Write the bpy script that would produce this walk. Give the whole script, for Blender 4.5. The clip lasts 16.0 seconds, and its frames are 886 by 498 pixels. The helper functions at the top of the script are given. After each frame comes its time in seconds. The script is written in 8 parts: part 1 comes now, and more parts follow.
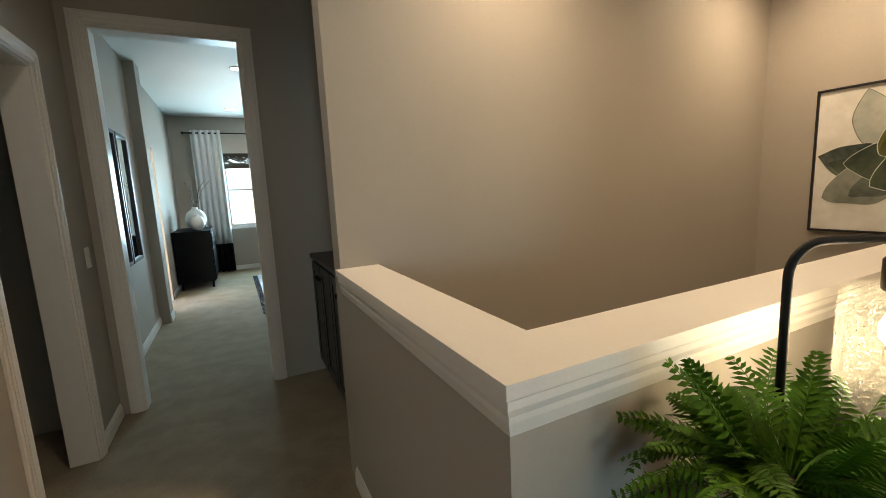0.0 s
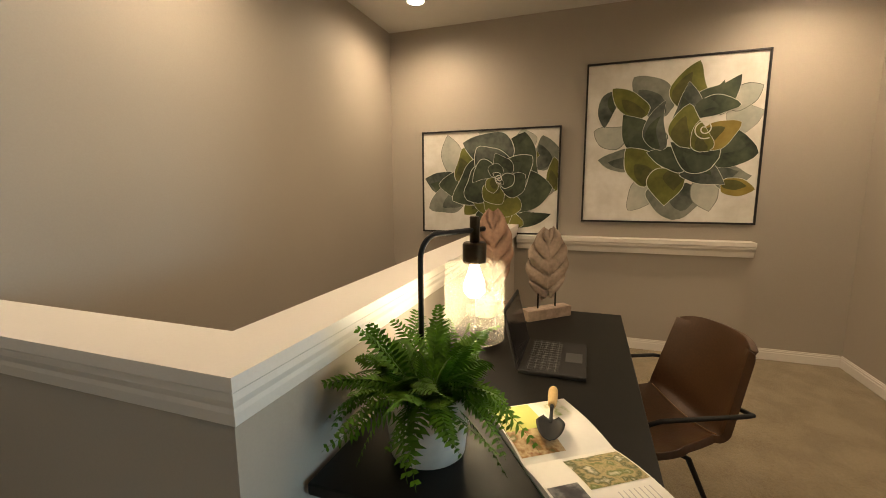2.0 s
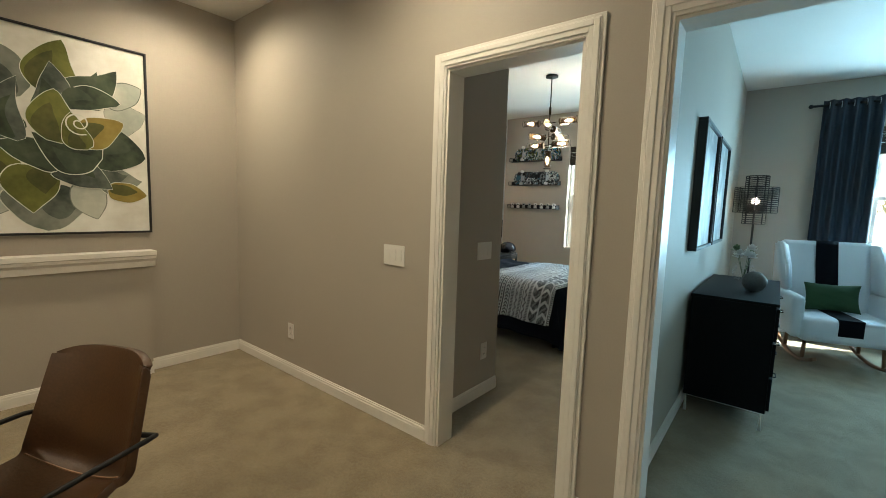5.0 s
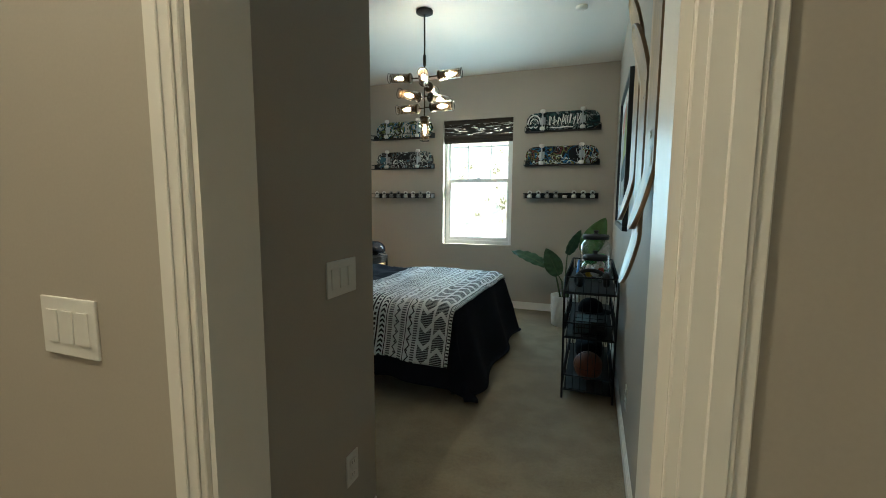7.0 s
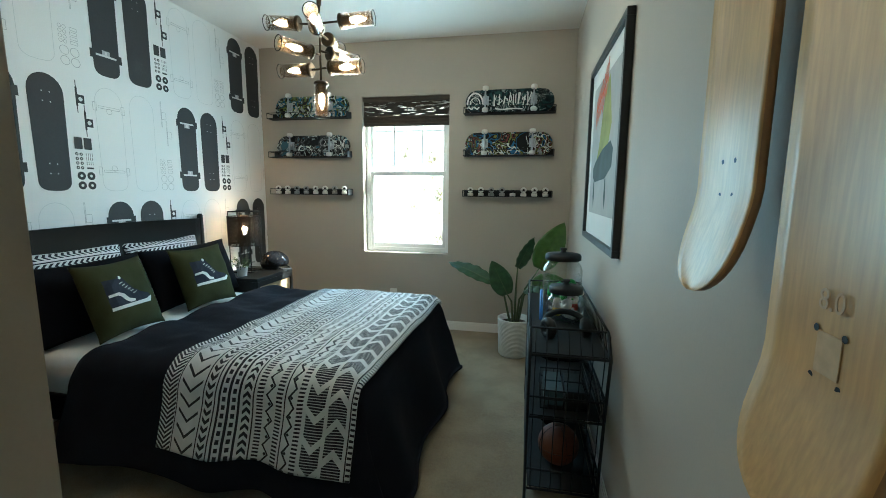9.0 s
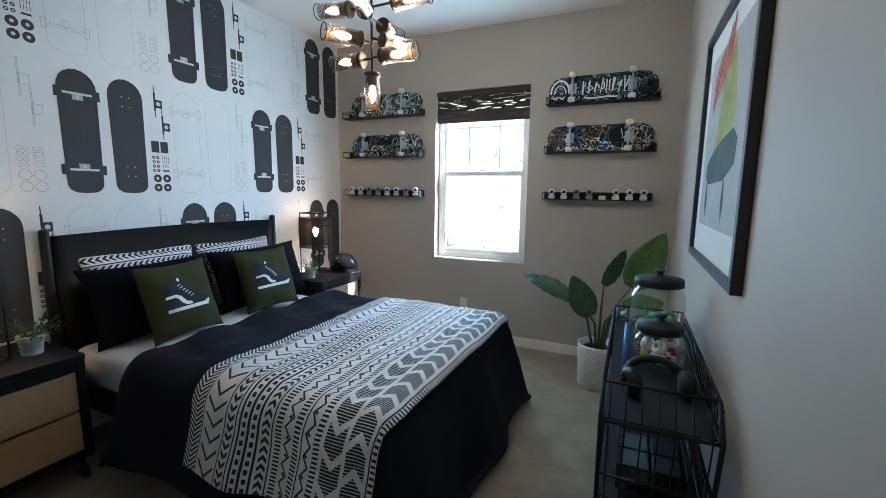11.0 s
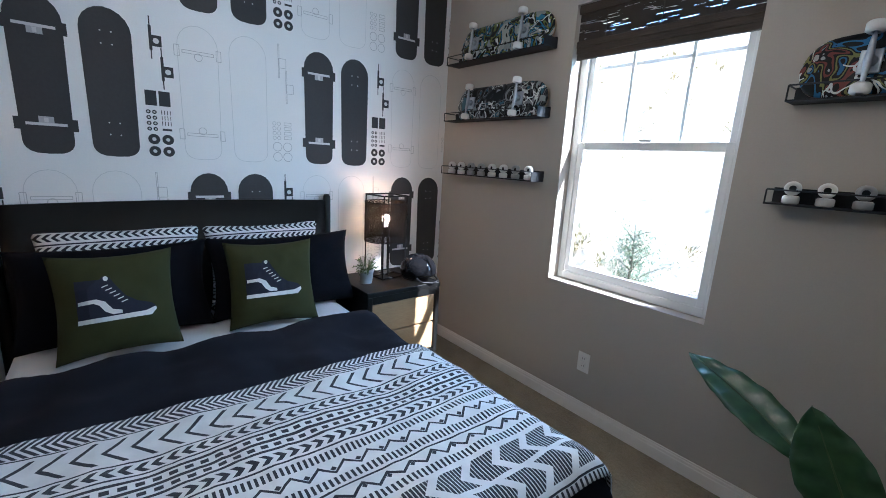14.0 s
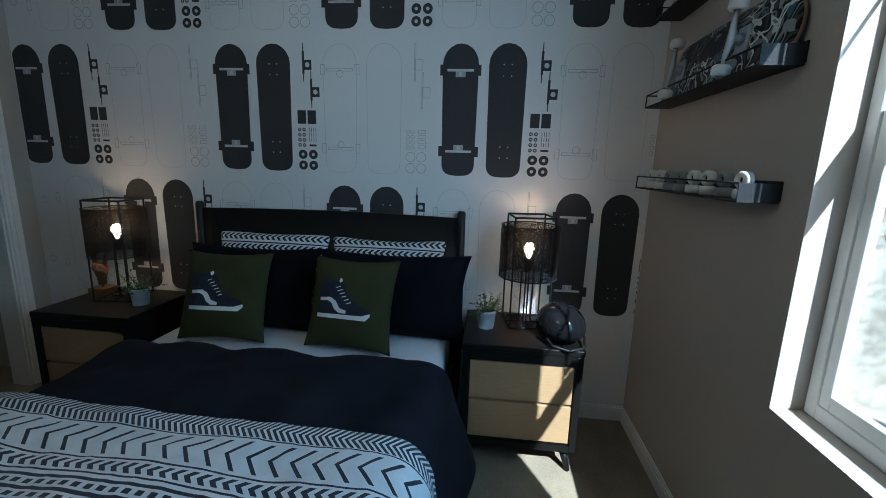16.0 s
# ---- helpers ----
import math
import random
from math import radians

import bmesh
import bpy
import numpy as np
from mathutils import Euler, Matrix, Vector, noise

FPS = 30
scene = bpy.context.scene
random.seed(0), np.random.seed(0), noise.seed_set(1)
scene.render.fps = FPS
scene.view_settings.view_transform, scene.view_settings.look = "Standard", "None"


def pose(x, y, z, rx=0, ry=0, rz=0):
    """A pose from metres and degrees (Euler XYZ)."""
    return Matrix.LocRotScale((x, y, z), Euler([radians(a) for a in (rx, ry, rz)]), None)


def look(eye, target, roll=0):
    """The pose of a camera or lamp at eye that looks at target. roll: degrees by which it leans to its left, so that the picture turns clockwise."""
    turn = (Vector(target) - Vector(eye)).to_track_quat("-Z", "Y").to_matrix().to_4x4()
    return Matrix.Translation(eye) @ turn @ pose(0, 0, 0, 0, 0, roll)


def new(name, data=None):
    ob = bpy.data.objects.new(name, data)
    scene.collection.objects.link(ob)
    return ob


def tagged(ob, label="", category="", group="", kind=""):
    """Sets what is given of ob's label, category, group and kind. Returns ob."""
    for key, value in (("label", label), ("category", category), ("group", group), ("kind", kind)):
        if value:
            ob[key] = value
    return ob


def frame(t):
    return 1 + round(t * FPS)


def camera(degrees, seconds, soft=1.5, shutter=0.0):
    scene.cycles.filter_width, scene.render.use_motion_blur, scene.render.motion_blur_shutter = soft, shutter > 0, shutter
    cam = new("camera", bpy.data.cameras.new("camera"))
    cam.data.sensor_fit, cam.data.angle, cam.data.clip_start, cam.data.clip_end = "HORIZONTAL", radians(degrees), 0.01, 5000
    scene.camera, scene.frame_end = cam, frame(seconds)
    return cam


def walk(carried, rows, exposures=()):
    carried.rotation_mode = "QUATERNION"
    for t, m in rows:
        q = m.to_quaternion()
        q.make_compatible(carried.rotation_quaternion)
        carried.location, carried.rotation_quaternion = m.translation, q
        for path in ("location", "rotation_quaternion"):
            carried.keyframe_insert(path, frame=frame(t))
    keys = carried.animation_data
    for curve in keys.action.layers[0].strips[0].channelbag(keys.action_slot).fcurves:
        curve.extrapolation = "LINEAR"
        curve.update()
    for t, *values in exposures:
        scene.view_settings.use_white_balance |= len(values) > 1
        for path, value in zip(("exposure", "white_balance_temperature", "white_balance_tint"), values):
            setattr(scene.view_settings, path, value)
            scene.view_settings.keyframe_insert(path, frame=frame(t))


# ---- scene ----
cam = camera(93.5, 16.0, soft=0.9)
PATH = [
    (0, (0.513, -1.866, 1.324), (-0.369, -3.637, 1.034), -2.76),
    (0.5, (0.552, -1.898, 1.318), (-0.701, -3.429, 1.020), -2.36),
    (1, (0.589, -1.857, 1.317), (-0.936, -3.116, 1.021), -1.68),
    (1.5, (0.654, -1.825, 1.325), (-1.041, -2.846, 1.034), -1.14),
    (2, (0.672, -1.821, 1.327), (-1.198, -2.468, 1.036), -0.30),
    (2.5, (0.657, -1.820, 1.311), (-1.319, -1.984, 1.050), -0.12),
    (3, (0.653, -1.821, 1.288), (-1.312, -1.519, 1.068), 0.01),
    (3.5, (0.642, -1.829, 1.278), (-1.188, -1.046, 1.077), 1.36),
    (4, (0.642, -1.827, 1.282), (-1.011, -0.715, 1.103), 2.29),
    (4.5, (0.630, -1.782, 1.288), (-0.807, -0.402, 1.112), 2.45),
    (6.8, (-0.129, -0.675, 1.327), (-0.877, 1.163, 1.080), 0.06),
    (7, (-0.193, -0.502, 1.259), (-0.869, 1.367, 1.036), 0.30),
    (7.5, (-0.303, -0.191, 1.312), (-0.769, 1.738, 1.064), 0.66),
    (8, (-0.394, 0.060, 1.343), (-0.728, 2.014, 1.077), 0.57),
    (8.2, (-0.408, 0.148, 1.351), (-0.727, 2.104, 1.078), 0.32),
    (10.3, (-0.317, 0.785, 1.359), (-0.966, 2.656, 1.077), 0.61),
    (10.5, (-0.321, 0.795, 1.375), (-1.010, 2.650, 1.087), 0.44),
    (11, (-0.309, 0.865, 1.380), (-1.114, 2.674, 1.096), 0.68),
    (11.5, (-0.293, 1.051, 1.393), (-1.293, 2.756, 1.089), 1.64),
    (12, (-0.307, 1.258, 1.420), (-1.482, 2.842, 1.091), 2.73),
    (12.5, (-0.355, 1.519, 1.423), (-1.629, 3.021, 1.077), 3.72),
    (13, (-0.425, 1.804, 1.416), (-1.802, 3.209, 1.059), 3.82),
    (13.5, (-0.464, 2.090, 1.410), (-1.934, 3.389, 1.021), 3.60),
    (14, (-0.485, 2.373, 1.402), (-2.006, 3.603, 0.986), 3.17),
    (14.5, (-0.558, 2.702, 1.398), (-2.231, 3.703, 0.953), 2.18),
    (15, (-0.615, 3.018, 1.387), (-2.457, 3.649, 0.931), 2.15),
    (15.5, (-0.687, 3.318, 1.383), (-2.627, 3.575, 0.968), 2.01),
    (16, (-0.814, 3.590, 1.386), (-2.765, 3.383, 0.995), 1.65),
]
walk(cam, [(t, look(e, a, r)) for t, e, a, r in PATH],
     exposures=[(0.0, 2.86, 6350, 9), (2.3, 3.0, 6450, 10), (3.5, 2.95, 6150, 8), (4.6, 3.08, 5600, 0), (7.0, 2.8, 5350, -6), (7.5, 3.2, 5250, -9), (8.2, 3.2, 5250, -12), (10.3, 3.05, 4950, 2), (11.5, 3.12, 4950, 8), (13.0, 3.0, 4950, 13), (14.5, 2.5, 4850, 11), (15.5, 1.68, 4650, 5), (16.0, 1.6, 4650, 0)])

# ---- world and sun ----
SUN_DIR = Vector((1.0, 0.49, 1.0)).normalized()
world = bpy.data.worlds.new("sky")
scene.world = world
world.use_nodes = True
wn = world.node_tree.nodes
sky = wn.new("ShaderNodeTexSky")
sky.sky_type = "NISHITA"
sky.sun_disc = False
sky.sun_elevation = math.asin(SUN_DIR.z)
sky.sun_rotation = math.atan2(SUN_DIR.x, SUN_DIR.y)
wn["Background"].inputs["Strength"].default_value = 0.15
world.node_tree.links.new(sky.outputs[0], wn["Background"].inputs[0])

sun = new("sun", bpy.data.lights.new("sun", "SUN"))
sun.data.energy, sun.data.angle, sun.data.color = 5.0, radians(0.5), (1.0, 0.91, 0.78)
sun.matrix_world = look(SUN_DIR * 30, (0, 0, 0))

DAY = (0.54, 0.86, 1.0)
WARM = (1.0, 0.74, 0.47)


def window_light(x, y, z, w, h, toward, watts):
    """Skylight that comes in through a window opening."""
    d = bpy.data.lights.new("window_daylight", "AREA")
    d.shape, d.size, d.size_y, d.energy, d.color = "RECTANGLE", w, h, watts, DAY
    d.spread = radians(165)
    ob = new("window_daylight", d)
    ob.matrix_world = look((x, y, z), (x, y + toward, z + 0.1))


window_light(-1.54, 4.43, 1.40, 0.72, 1.2, -1, 2.8)
window_light(1.79, 4.43, 1.42, 0.9, 1.3, -1, 13)
window_light(0.08, -10.37, 1.42, 0.95, 1.3, 1, 10)


def can_light(x, y, watts, z=2.735, cone=168, color=WARM):
    d = bpy.data.lights.new("recessed_lamp", "SPOT")
    d.energy, d.color, d.spot_size, d.spot_blend, d.shadow_soft_size = watts, color, radians(cone), 1.0, 0.06
    ob = new("recessed_lamp", d)
    ob.matrix_world = look((x, y, z - 0.02), (x, y + 0.001, 0))


# The last two are unseen, inferred from light on the walls.
CANS = [(-2.5, -3.13), (-2.53, -0.52), (-0.75, -0.62), (-0.75, -3.13)]
for cx, cy in CANS:
    can_light(cx, cy, 10.5)
# The first is added to lift the dim hall; no fitting known there.
HALL_AND_FILL_CANS = [(0.72, -3.4), (0.29, -7.2), (0.37, -9.6)]
for cx, cy in HALL_AND_FILL_CANS:
    can_light(cx, cy, 2.6, color=(1.0, 0.86, 0.7))


def bulb_light(x, y, z, watts, r=0.03, color=WARM):
    d = bpy.data.lights.new("bulb_light", "POINT")
    d.energy, d.color, d.shadow_soft_size = watts, color, r
    new("bulb_light", d).location = (x, y, z)

# ---- helpers for building ----
def part(name, bm, material, parent=None, label="", smooth=False, loc=None):
    """Links a bmesh as one mesh object, under a thing or a part."""
    me = bpy.data.meshes.new(name)
    bm.to_mesh(me)
    bm.free()
    for m in (material if isinstance(material, (list, tuple)) else [material]):
        me.materials.append(m)
    if smooth:
        for p in me.polygons:
            p.use_smooth = True
    ob = new(name, me)
    if parent is not None:
        ob.parent = parent
    if loc is not None:
        ob.location = loc
    if label:
        ob["label"] = label
    return ob


def thing(name, label, category, loc=(0, 0, 0), rz=0, group="", kind=""):
    ob = new(name)
    ob.empty_display_size = 0.05
    ob.matrix_world = pose(*loc, 0, 0, rz)
    return tagged(ob, label, category, group, kind)


def box(bm, x0, x1, y0, y1, z0, z1, bevel=0.0, mi=0, seg=2):
    r = bmesh.ops.create_cube(bm, size=1)
    vs = r["verts"]
    for v in vs:
        v.co = Vector((x0 + (v.co.x + 0.5) * (x1 - x0), y0 + (v.co.y + 0.5) * (y1 - y0), z0 + (v.co.z + 0.5) * (z1 - z0)))
    fs = {f for v in vs for f in v.link_faces}
    for f in fs:
        f.material_index = mi
    if bevel:
        es = list({e for v in vs for e in v.link_edges})
        bmesh.ops.bevel(bm, geom=es, offset=bevel, segments=seg, affect="EDGES", profile=0.5)
    return bm


def B(x0, x1, y0, y1, z0, z1, bevel=0.0):
    return box(bmesh.new(), x0, x1, y0, y1, z0, z1, bevel)


def lathe(bm, prof, n=32, cx=0, cy=0, mi=0, cap=True):
    """Revolves (radius, height) pairs round a vertical axis."""
    rings = []
    for r, z in prof:
        rings.append([bm.verts.new((cx + r * math.cos(2 * math.pi * i / n), cy + r * math.sin(2 * math.pi * i / n), z)) for i in range(n)])
    for a, b in zip(rings, rings[1:]):
        for i in range(n):
            f = bm.faces.new((a[i], a[(i + 1) % n], b[(i + 1) % n], b[i]))
            f.material_index = mi
            f.smooth = True
    if cap:
        for ring, flip in ((rings[0], True), (rings[-1], False)):
            f = bm.faces.new(ring[::-1] if flip else ring)
            f.material_index = mi
    return bm


def tube(bm, pts, r, n=8, mi=0, closed=False):
    """A round bar along the points; r may be one radius or one per point."""
    pts = [Vector(p) for p in pts]
    rs = r if isinstance(r, (list, tuple)) else [r] * len(pts)
    rings = []
    ref = None
    for i, p in enumerate(pts):
        a = pts[i - 1] if (i or closed) else p
        b = pts[(i + 1) % len(pts)] if (i < len(pts) - 1 or closed) else p
        d = (b - a).normalized()
        if ref is None:
            ref = Vector((0, 0, 1)) if abs(d.z) < 0.9 else Vector((1, 0, 0))
        u = (ref - d * ref.dot(d)).normalized()
        ref = u
        w = d.cross(u)
        rings.append([bm.verts.new(p + rs[i] * (u * math.cos(2 * math.pi * k / n) + w * math.sin(2 * math.pi * k / n))) for k in range(n)])
    pairs = list(zip(rings, rings[1:])) + ([(rings[-1], rings[0])] if closed else [])
    for a, b in pairs:
        for k in range(n):
            f = bm.faces.new((a[k], a[(k + 1) % n], b[(k + 1) % n], b[k]))
            f.smooth = True
            f.material_index = mi
    if not closed:
        bm.faces.new(rings[0][::-1]).material_index = mi
        bm.faces.new(rings[-1]).material_index = mi
    return bm


def grid(bm, nu, nv, fn, mi=0, uv=False):
    """A sheet of nu x nv cells at fn(u, v), u and v from 0 to 1."""
    vs = [[bm.verts.new(fn(i / nu, j / nv)) for j in range(nv + 1)] for i in range(nu + 1)]
    lay = bm.loops.layers.uv.verify() if uv else None
    for i in range(nu):
        for j in range(nv):
            f = bm.faces.new((vs[i][j], vs[i + 1][j], vs[i + 1][j + 1], vs[i][j + 1]))
            f.smooth = True
            f.material_index = mi
            if uv:
                for lp, (a, b) in zip(f.loops, ((i, j), (i + 1, j), (i + 1, j + 1), (i, j + 1))):
                    lp[lay].uv = (a / nu, b / nv)
    return bm


def poly(bm, pts, mi=0):
    f = bm.faces.new([bm.verts.new(p) for p in pts])
    f.material_index = mi
    return f


def prism(bm, pts, axis, a, b, mi=0):
    """Extrudes a flat outline (pairs) along an axis from a to b."""
    def put(p, h):
        q = list(p)
        q.insert(axis, h)
        return q
    lo = [bm.verts.new(put(p, a)) for p in pts]
    hi = [bm.verts.new(put(p, b)) for p in pts]
    n = len(pts)
    for i in range(n):
        bm.faces.new((lo[i], lo[(i + 1) % n], hi[(i + 1) % n], hi[i])).material_index = mi
    bm.faces.new(lo[::-1]).material_index = mi
    bm.faces.new(hi).material_index = mi
    bmesh.ops.recalc_face_normals(bm, faces=bm.faces)
    return bm


def solid(ob, t, offset=-1.0):
    m = ob.modifiers.new("thickness", "SOLIDIFY")
    m.thickness, m.offset = t, offset
    return ob


# ---- materials ----
def node_mat(name):
    m = bpy.data.materials.new(name)
    m.use_nodes = True
    nt = m.node_tree
    return m, nt, nt.nodes["Principled BSDF"]


def ramp(nt, fac, c0, c1, p0=0.0, p1=1.0):
    r = nt.nodes.new("ShaderNodeValToRGB")
    r.color_ramp.elements[0].position, r.color_ramp.elements[1].position = p0, p1
    r.color_ramp.elements[0].color, r.color_ramp.elements[1].color = (*c0, 1), (*c1, 1)
    nt.links.new(fac, r.inputs[0])
    return r.outputs[0]


def noise_fac(nt, scale, detail=3, stretch=None, coord="Object"):
    tc = nt.nodes.new("ShaderNodeTexCoord")
    n = nt.nodes.new("ShaderNodeTexNoise")
    n.inputs["Scale"].default_value, n.inputs["Detail"].default_value = scale, detail
    src = tc.outputs[coord]
    if stretch:
        mp = nt.nodes.new("ShaderNodeMapping")
        mp.inputs["Scale"].default_value = stretch
        nt.links.new(src, mp.inputs[0])
        src = mp.outputs[0]
    nt.links.new(src, n.inputs["Vector"])
    return n.outputs["Fac"]


def mixc(nt, fac, a, b, mode="MIX"):
    n = nt.nodes.new("ShaderNodeMix")
    n.data_type, n.blend_type = "RGBA", mode
    for sock, v in ((0, fac), (6, a), (7, b)):
        if isinstance(v, (int, float)):
            n.inputs[sock].default_value = v
        elif isinstance(v, tuple):
            n.inputs[sock].default_value = (*v, 1)
        else:
            nt.links.new(v, n.inputs[sock])
    return n.outputs[2]


def bump(nt, p, fac, strength, dist=0.002):
    b = nt.nodes.new("ShaderNodeBump")
    b.inputs["Strength"].default_value, b.inputs["Distance"].default_value = strength, dist
    nt.links.new(fac, b.inputs["Height"])
    nt.links.new(b.outputs[0], p.inputs["Normal"])


def mat(name, col, rough=0.6, metal=0.0, fine=60, amt=0.12, bumps=0.25, coarse=2.5, stretch=None, sheen=0.0, coat=0.0, dist=0.002, spec=0.5):
    """A surface with fine grain and coarse unevenness about one base colour."""
    m, nt, p = node_mat(name)
    dark = tuple(c * (1 - amt) for c in col)
    light = tuple(min(1, c * (1 + amt)) for c in col)
    f1 = noise_fac(nt, fine, 4, stretch)
    f2 = noise_fac(nt, coarse, 3)
    c = mixc(nt, 0.45, ramp(nt, f1, dark, light, 0.3, 0.7), ramp(nt, f2, dark, light, 0.35, 0.65))
    nt.links.new(c, p.inputs["Base Color"])
    p.inputs["Roughness"].default_value, p.inputs["Metallic"].default_value = rough, metal
    p.inputs["Sheen Weight"].default_value = sheen
    p.inputs["Coat Weight"].default_value = coat
    p.inputs["Specular IOR Level"].default_value = spec
    if bumps:
        bump(nt, p, f1, bumps, dist)
    return m


def glass_mat(name, tint=(1, 1, 1), rough=0.0, wavy=0.0):
    m, nt, p = node_mat(name)
    nt.nodes.remove(p)
    g = nt.nodes.new("ShaderNodeBsdfGlass")
    g.inputs["Color"].default_value, g.inputs["Roughness"].default_value, g.inputs["IOR"].default_value = (*tint, 1), rough, 1.1
    t = nt.nodes.new("ShaderNodeBsdfTransparent")
    t.inputs[0].default_value = (*tint, 1)
    gl = nt.nodes.new("ShaderNodeBsdfGlossy")
    gl.inputs["Roughness"].default_value = 0.03
    lw0 = nt.nodes.new("ShaderNodeLayerWeight")
    lw0.inputs["Blend"].default_value = 0.2
    lw = nt.nodes.new("ShaderNodeMath")
    lw.operation = "MULTIPLY_ADD"
    nt.links.new(lw0.outputs["Facing"], lw.inputs[0])
    lw.inputs[1].default_value, lw.inputs[2].default_value = 0.5, 0.03
    mx = nt.nodes.new("ShaderNodeMixShader")
    nt.links.new(lw.outputs[0], mx.inputs[0])
    nt.links.new(t.outputs[0], mx.inputs[1])
    nt.links.new(gl.outputs[0], mx.inputs[2])
    if wavy:
        b = nt.nodes.new("ShaderNodeBump")
        b.inputs["Strength"].default_value, b.inputs["Distance"].default_value = wavy, 0.004
        nt.links.new(noise_fac(nt, 70, 2), b.inputs["Height"])
        nt.links.new(b.outputs[0], gl.inputs["Normal"])
        nt.links.new(b.outputs[0], lw0.inputs["Normal"])
    nt.links.new(mx.outputs[0], nt.nodes["Material Output"].inputs[0])
    return m


def glow(name, col, strength):
    m, nt, p = node_mat(name)
    p.inputs["Base Color"].default_value = (*col, 1)
    p.inputs["Emission Color"].default_value = (*col, 1)
    p.inputs["Emission Strength"].default_value = strength
    return m


def mesh_mat(name, col, open_share, scale=260):
    """Perforated metal: fine holes in a dark sheet."""
    m, nt, p = node_mat(name)
    p.inputs["Base Color"].default_value = (*col, 1)
    p.inputs["Metallic"].default_value, p.inputs["Roughness"].default_value = 0.8, 0.45
    t = nt.nodes.new("ShaderNodeBsdfTransparent")
    mx = nt.nodes.new("ShaderNodeMixShader")
    tc = nt.nodes.new("ShaderNodeTexCoord")
    v = nt.nodes.new("ShaderNodeTexVoronoi")
    v.inputs["Scale"].default_value = scale
    nt.links.new(tc.outputs["Object"], v.inputs["Vector"])
    lt = nt.nodes.new("ShaderNodeMath")
    lt.operation = "LESS_THAN"
    lt.inputs[1].default_value = open_share
    nt.links.new(v.outputs["Distance"], lt.inputs[0])
    nt.links.new(lt.outputs[0], mx.inputs[0])
    nt.links.new(p.outputs[0], mx.inputs[1])
    nt.links.new(t.outputs[0], mx.inputs[2])
    nt.links.new(mx.outputs[0], nt.nodes["Material Output"].inputs[0])
    return m


def wall_paint(name, col):
    m, nt, p = node_mat(name)
    fine = noise_fac(nt, 140, 5)
    orange = noise_fac(nt, 45, 2)
    patch = noise_fac(nt, 1.3, 3)
    c = mixc(nt, 0.5, ramp(nt, fine, tuple(x * 0.96 for x in col), tuple(x * 1.03 for x in col), 0.3, 0.7),
             ramp(nt, patch, tuple(x * 0.95 for x in col), tuple(x * 1.04 for x in col), 0.3, 0.7))
    nt.links.new(c, p.inputs["Base Color"])
    p.inputs["Roughness"].default_value = 0.62
    bump(nt, p, orange, 0.35, 0.0012)
    return m


M_WALL = wall_paint("greige_wall_paint", (0.41, 0.37, 0.315))
M_CEIL = wall_paint("ceiling_paint", (0.72, 0.71, 0.68))
M_PAPER = wall_paint("white_wallpaper", (0.78, 0.78, 0.78))
M_TRIM = mat("white_trim_paint", (0.78, 0.75, 0.70), 0.35, fine=25, amt=0.02, bumps=0.05)
M_CAP = mat("white_cap_paint", (0.80, 0.76, 0.71), 0.4, fine=120, amt=0.02, bumps=0.15)
M_BLACK = mat("black_lacquer", (0.0045, 0.0043, 0.004), 0.45, fine=40, amt=0.3, bumps=0.08, stretch=(1, 12, 12), spec=0.3)
M_IRON = mat("black_powder_coat", (0.008, 0.008, 0.009), 0.6, 0.0, fine=300, amt=0.2, bumps=0.1, spec=0.3)
M_PLATE = mat("white_plastic_plate", (0.74, 0.72, 0.68), 0.35, amt=0.02, bumps=0.0)
M_GLASS = glass_mat("clear_glass")
M_PANE = glass_mat("window_glass", (0.97, 0.99, 0.99))
M_BULB = glow("warm_bulb", (1.0, 0.66, 0.36), 8.0)
M_CAN = glow("recessed_lens", (1.0, 0.86, 0.66), 2.5)


def carpet_mat():
    m, nt, p = node_mat("beige_carpet")
    f1 = noise_fac(nt, 520, 4)
    f2 = noise_fac(nt, 5.5, 3)
    f3 = noise_fac(nt, 70, 3)
    c = mixc(nt, 0.5, ramp(nt, f1, (0.13, 0.10, 0.06), (0.40, 0.32, 0.21), 0.25, 0.75), ramp(nt, f2, (0.20, 0.155, 0.085), (0.36, 0.29, 0.175), 0.40, 0.60))
    c = mixc(nt, 0.25, c, ramp(nt, f3, (0.16, 0.125, 0.075), (0.38, 0.31, 0.20), 0.3, 0.7))
    nt.links.new(c, p.inputs["Base Color"])
    p.inputs["Roughness"].default_value = 0.95
    p.inputs["Sheen Weight"].default_value = 0.15
    add = nt.nodes.new("ShaderNodeMath")
    nt.links.new(f1, add.inputs[0])
    nt.links.new(f3, add.inputs[1])
    bump(nt, p, add.outputs[0], 0.8, 0.006)
    return m


M_CARPET = carpet_mat()

# ---- structure ----
CZ = 2.74      # ceiling height
XW = -3.05     # papered wall
XP = -3.047     # wall with the paintings
YW = 4.40      # window wall
XE = 1.27      # hall wall with the closet


def struct(ob, label=""):
    return tagged(ob, label, kind="structure")


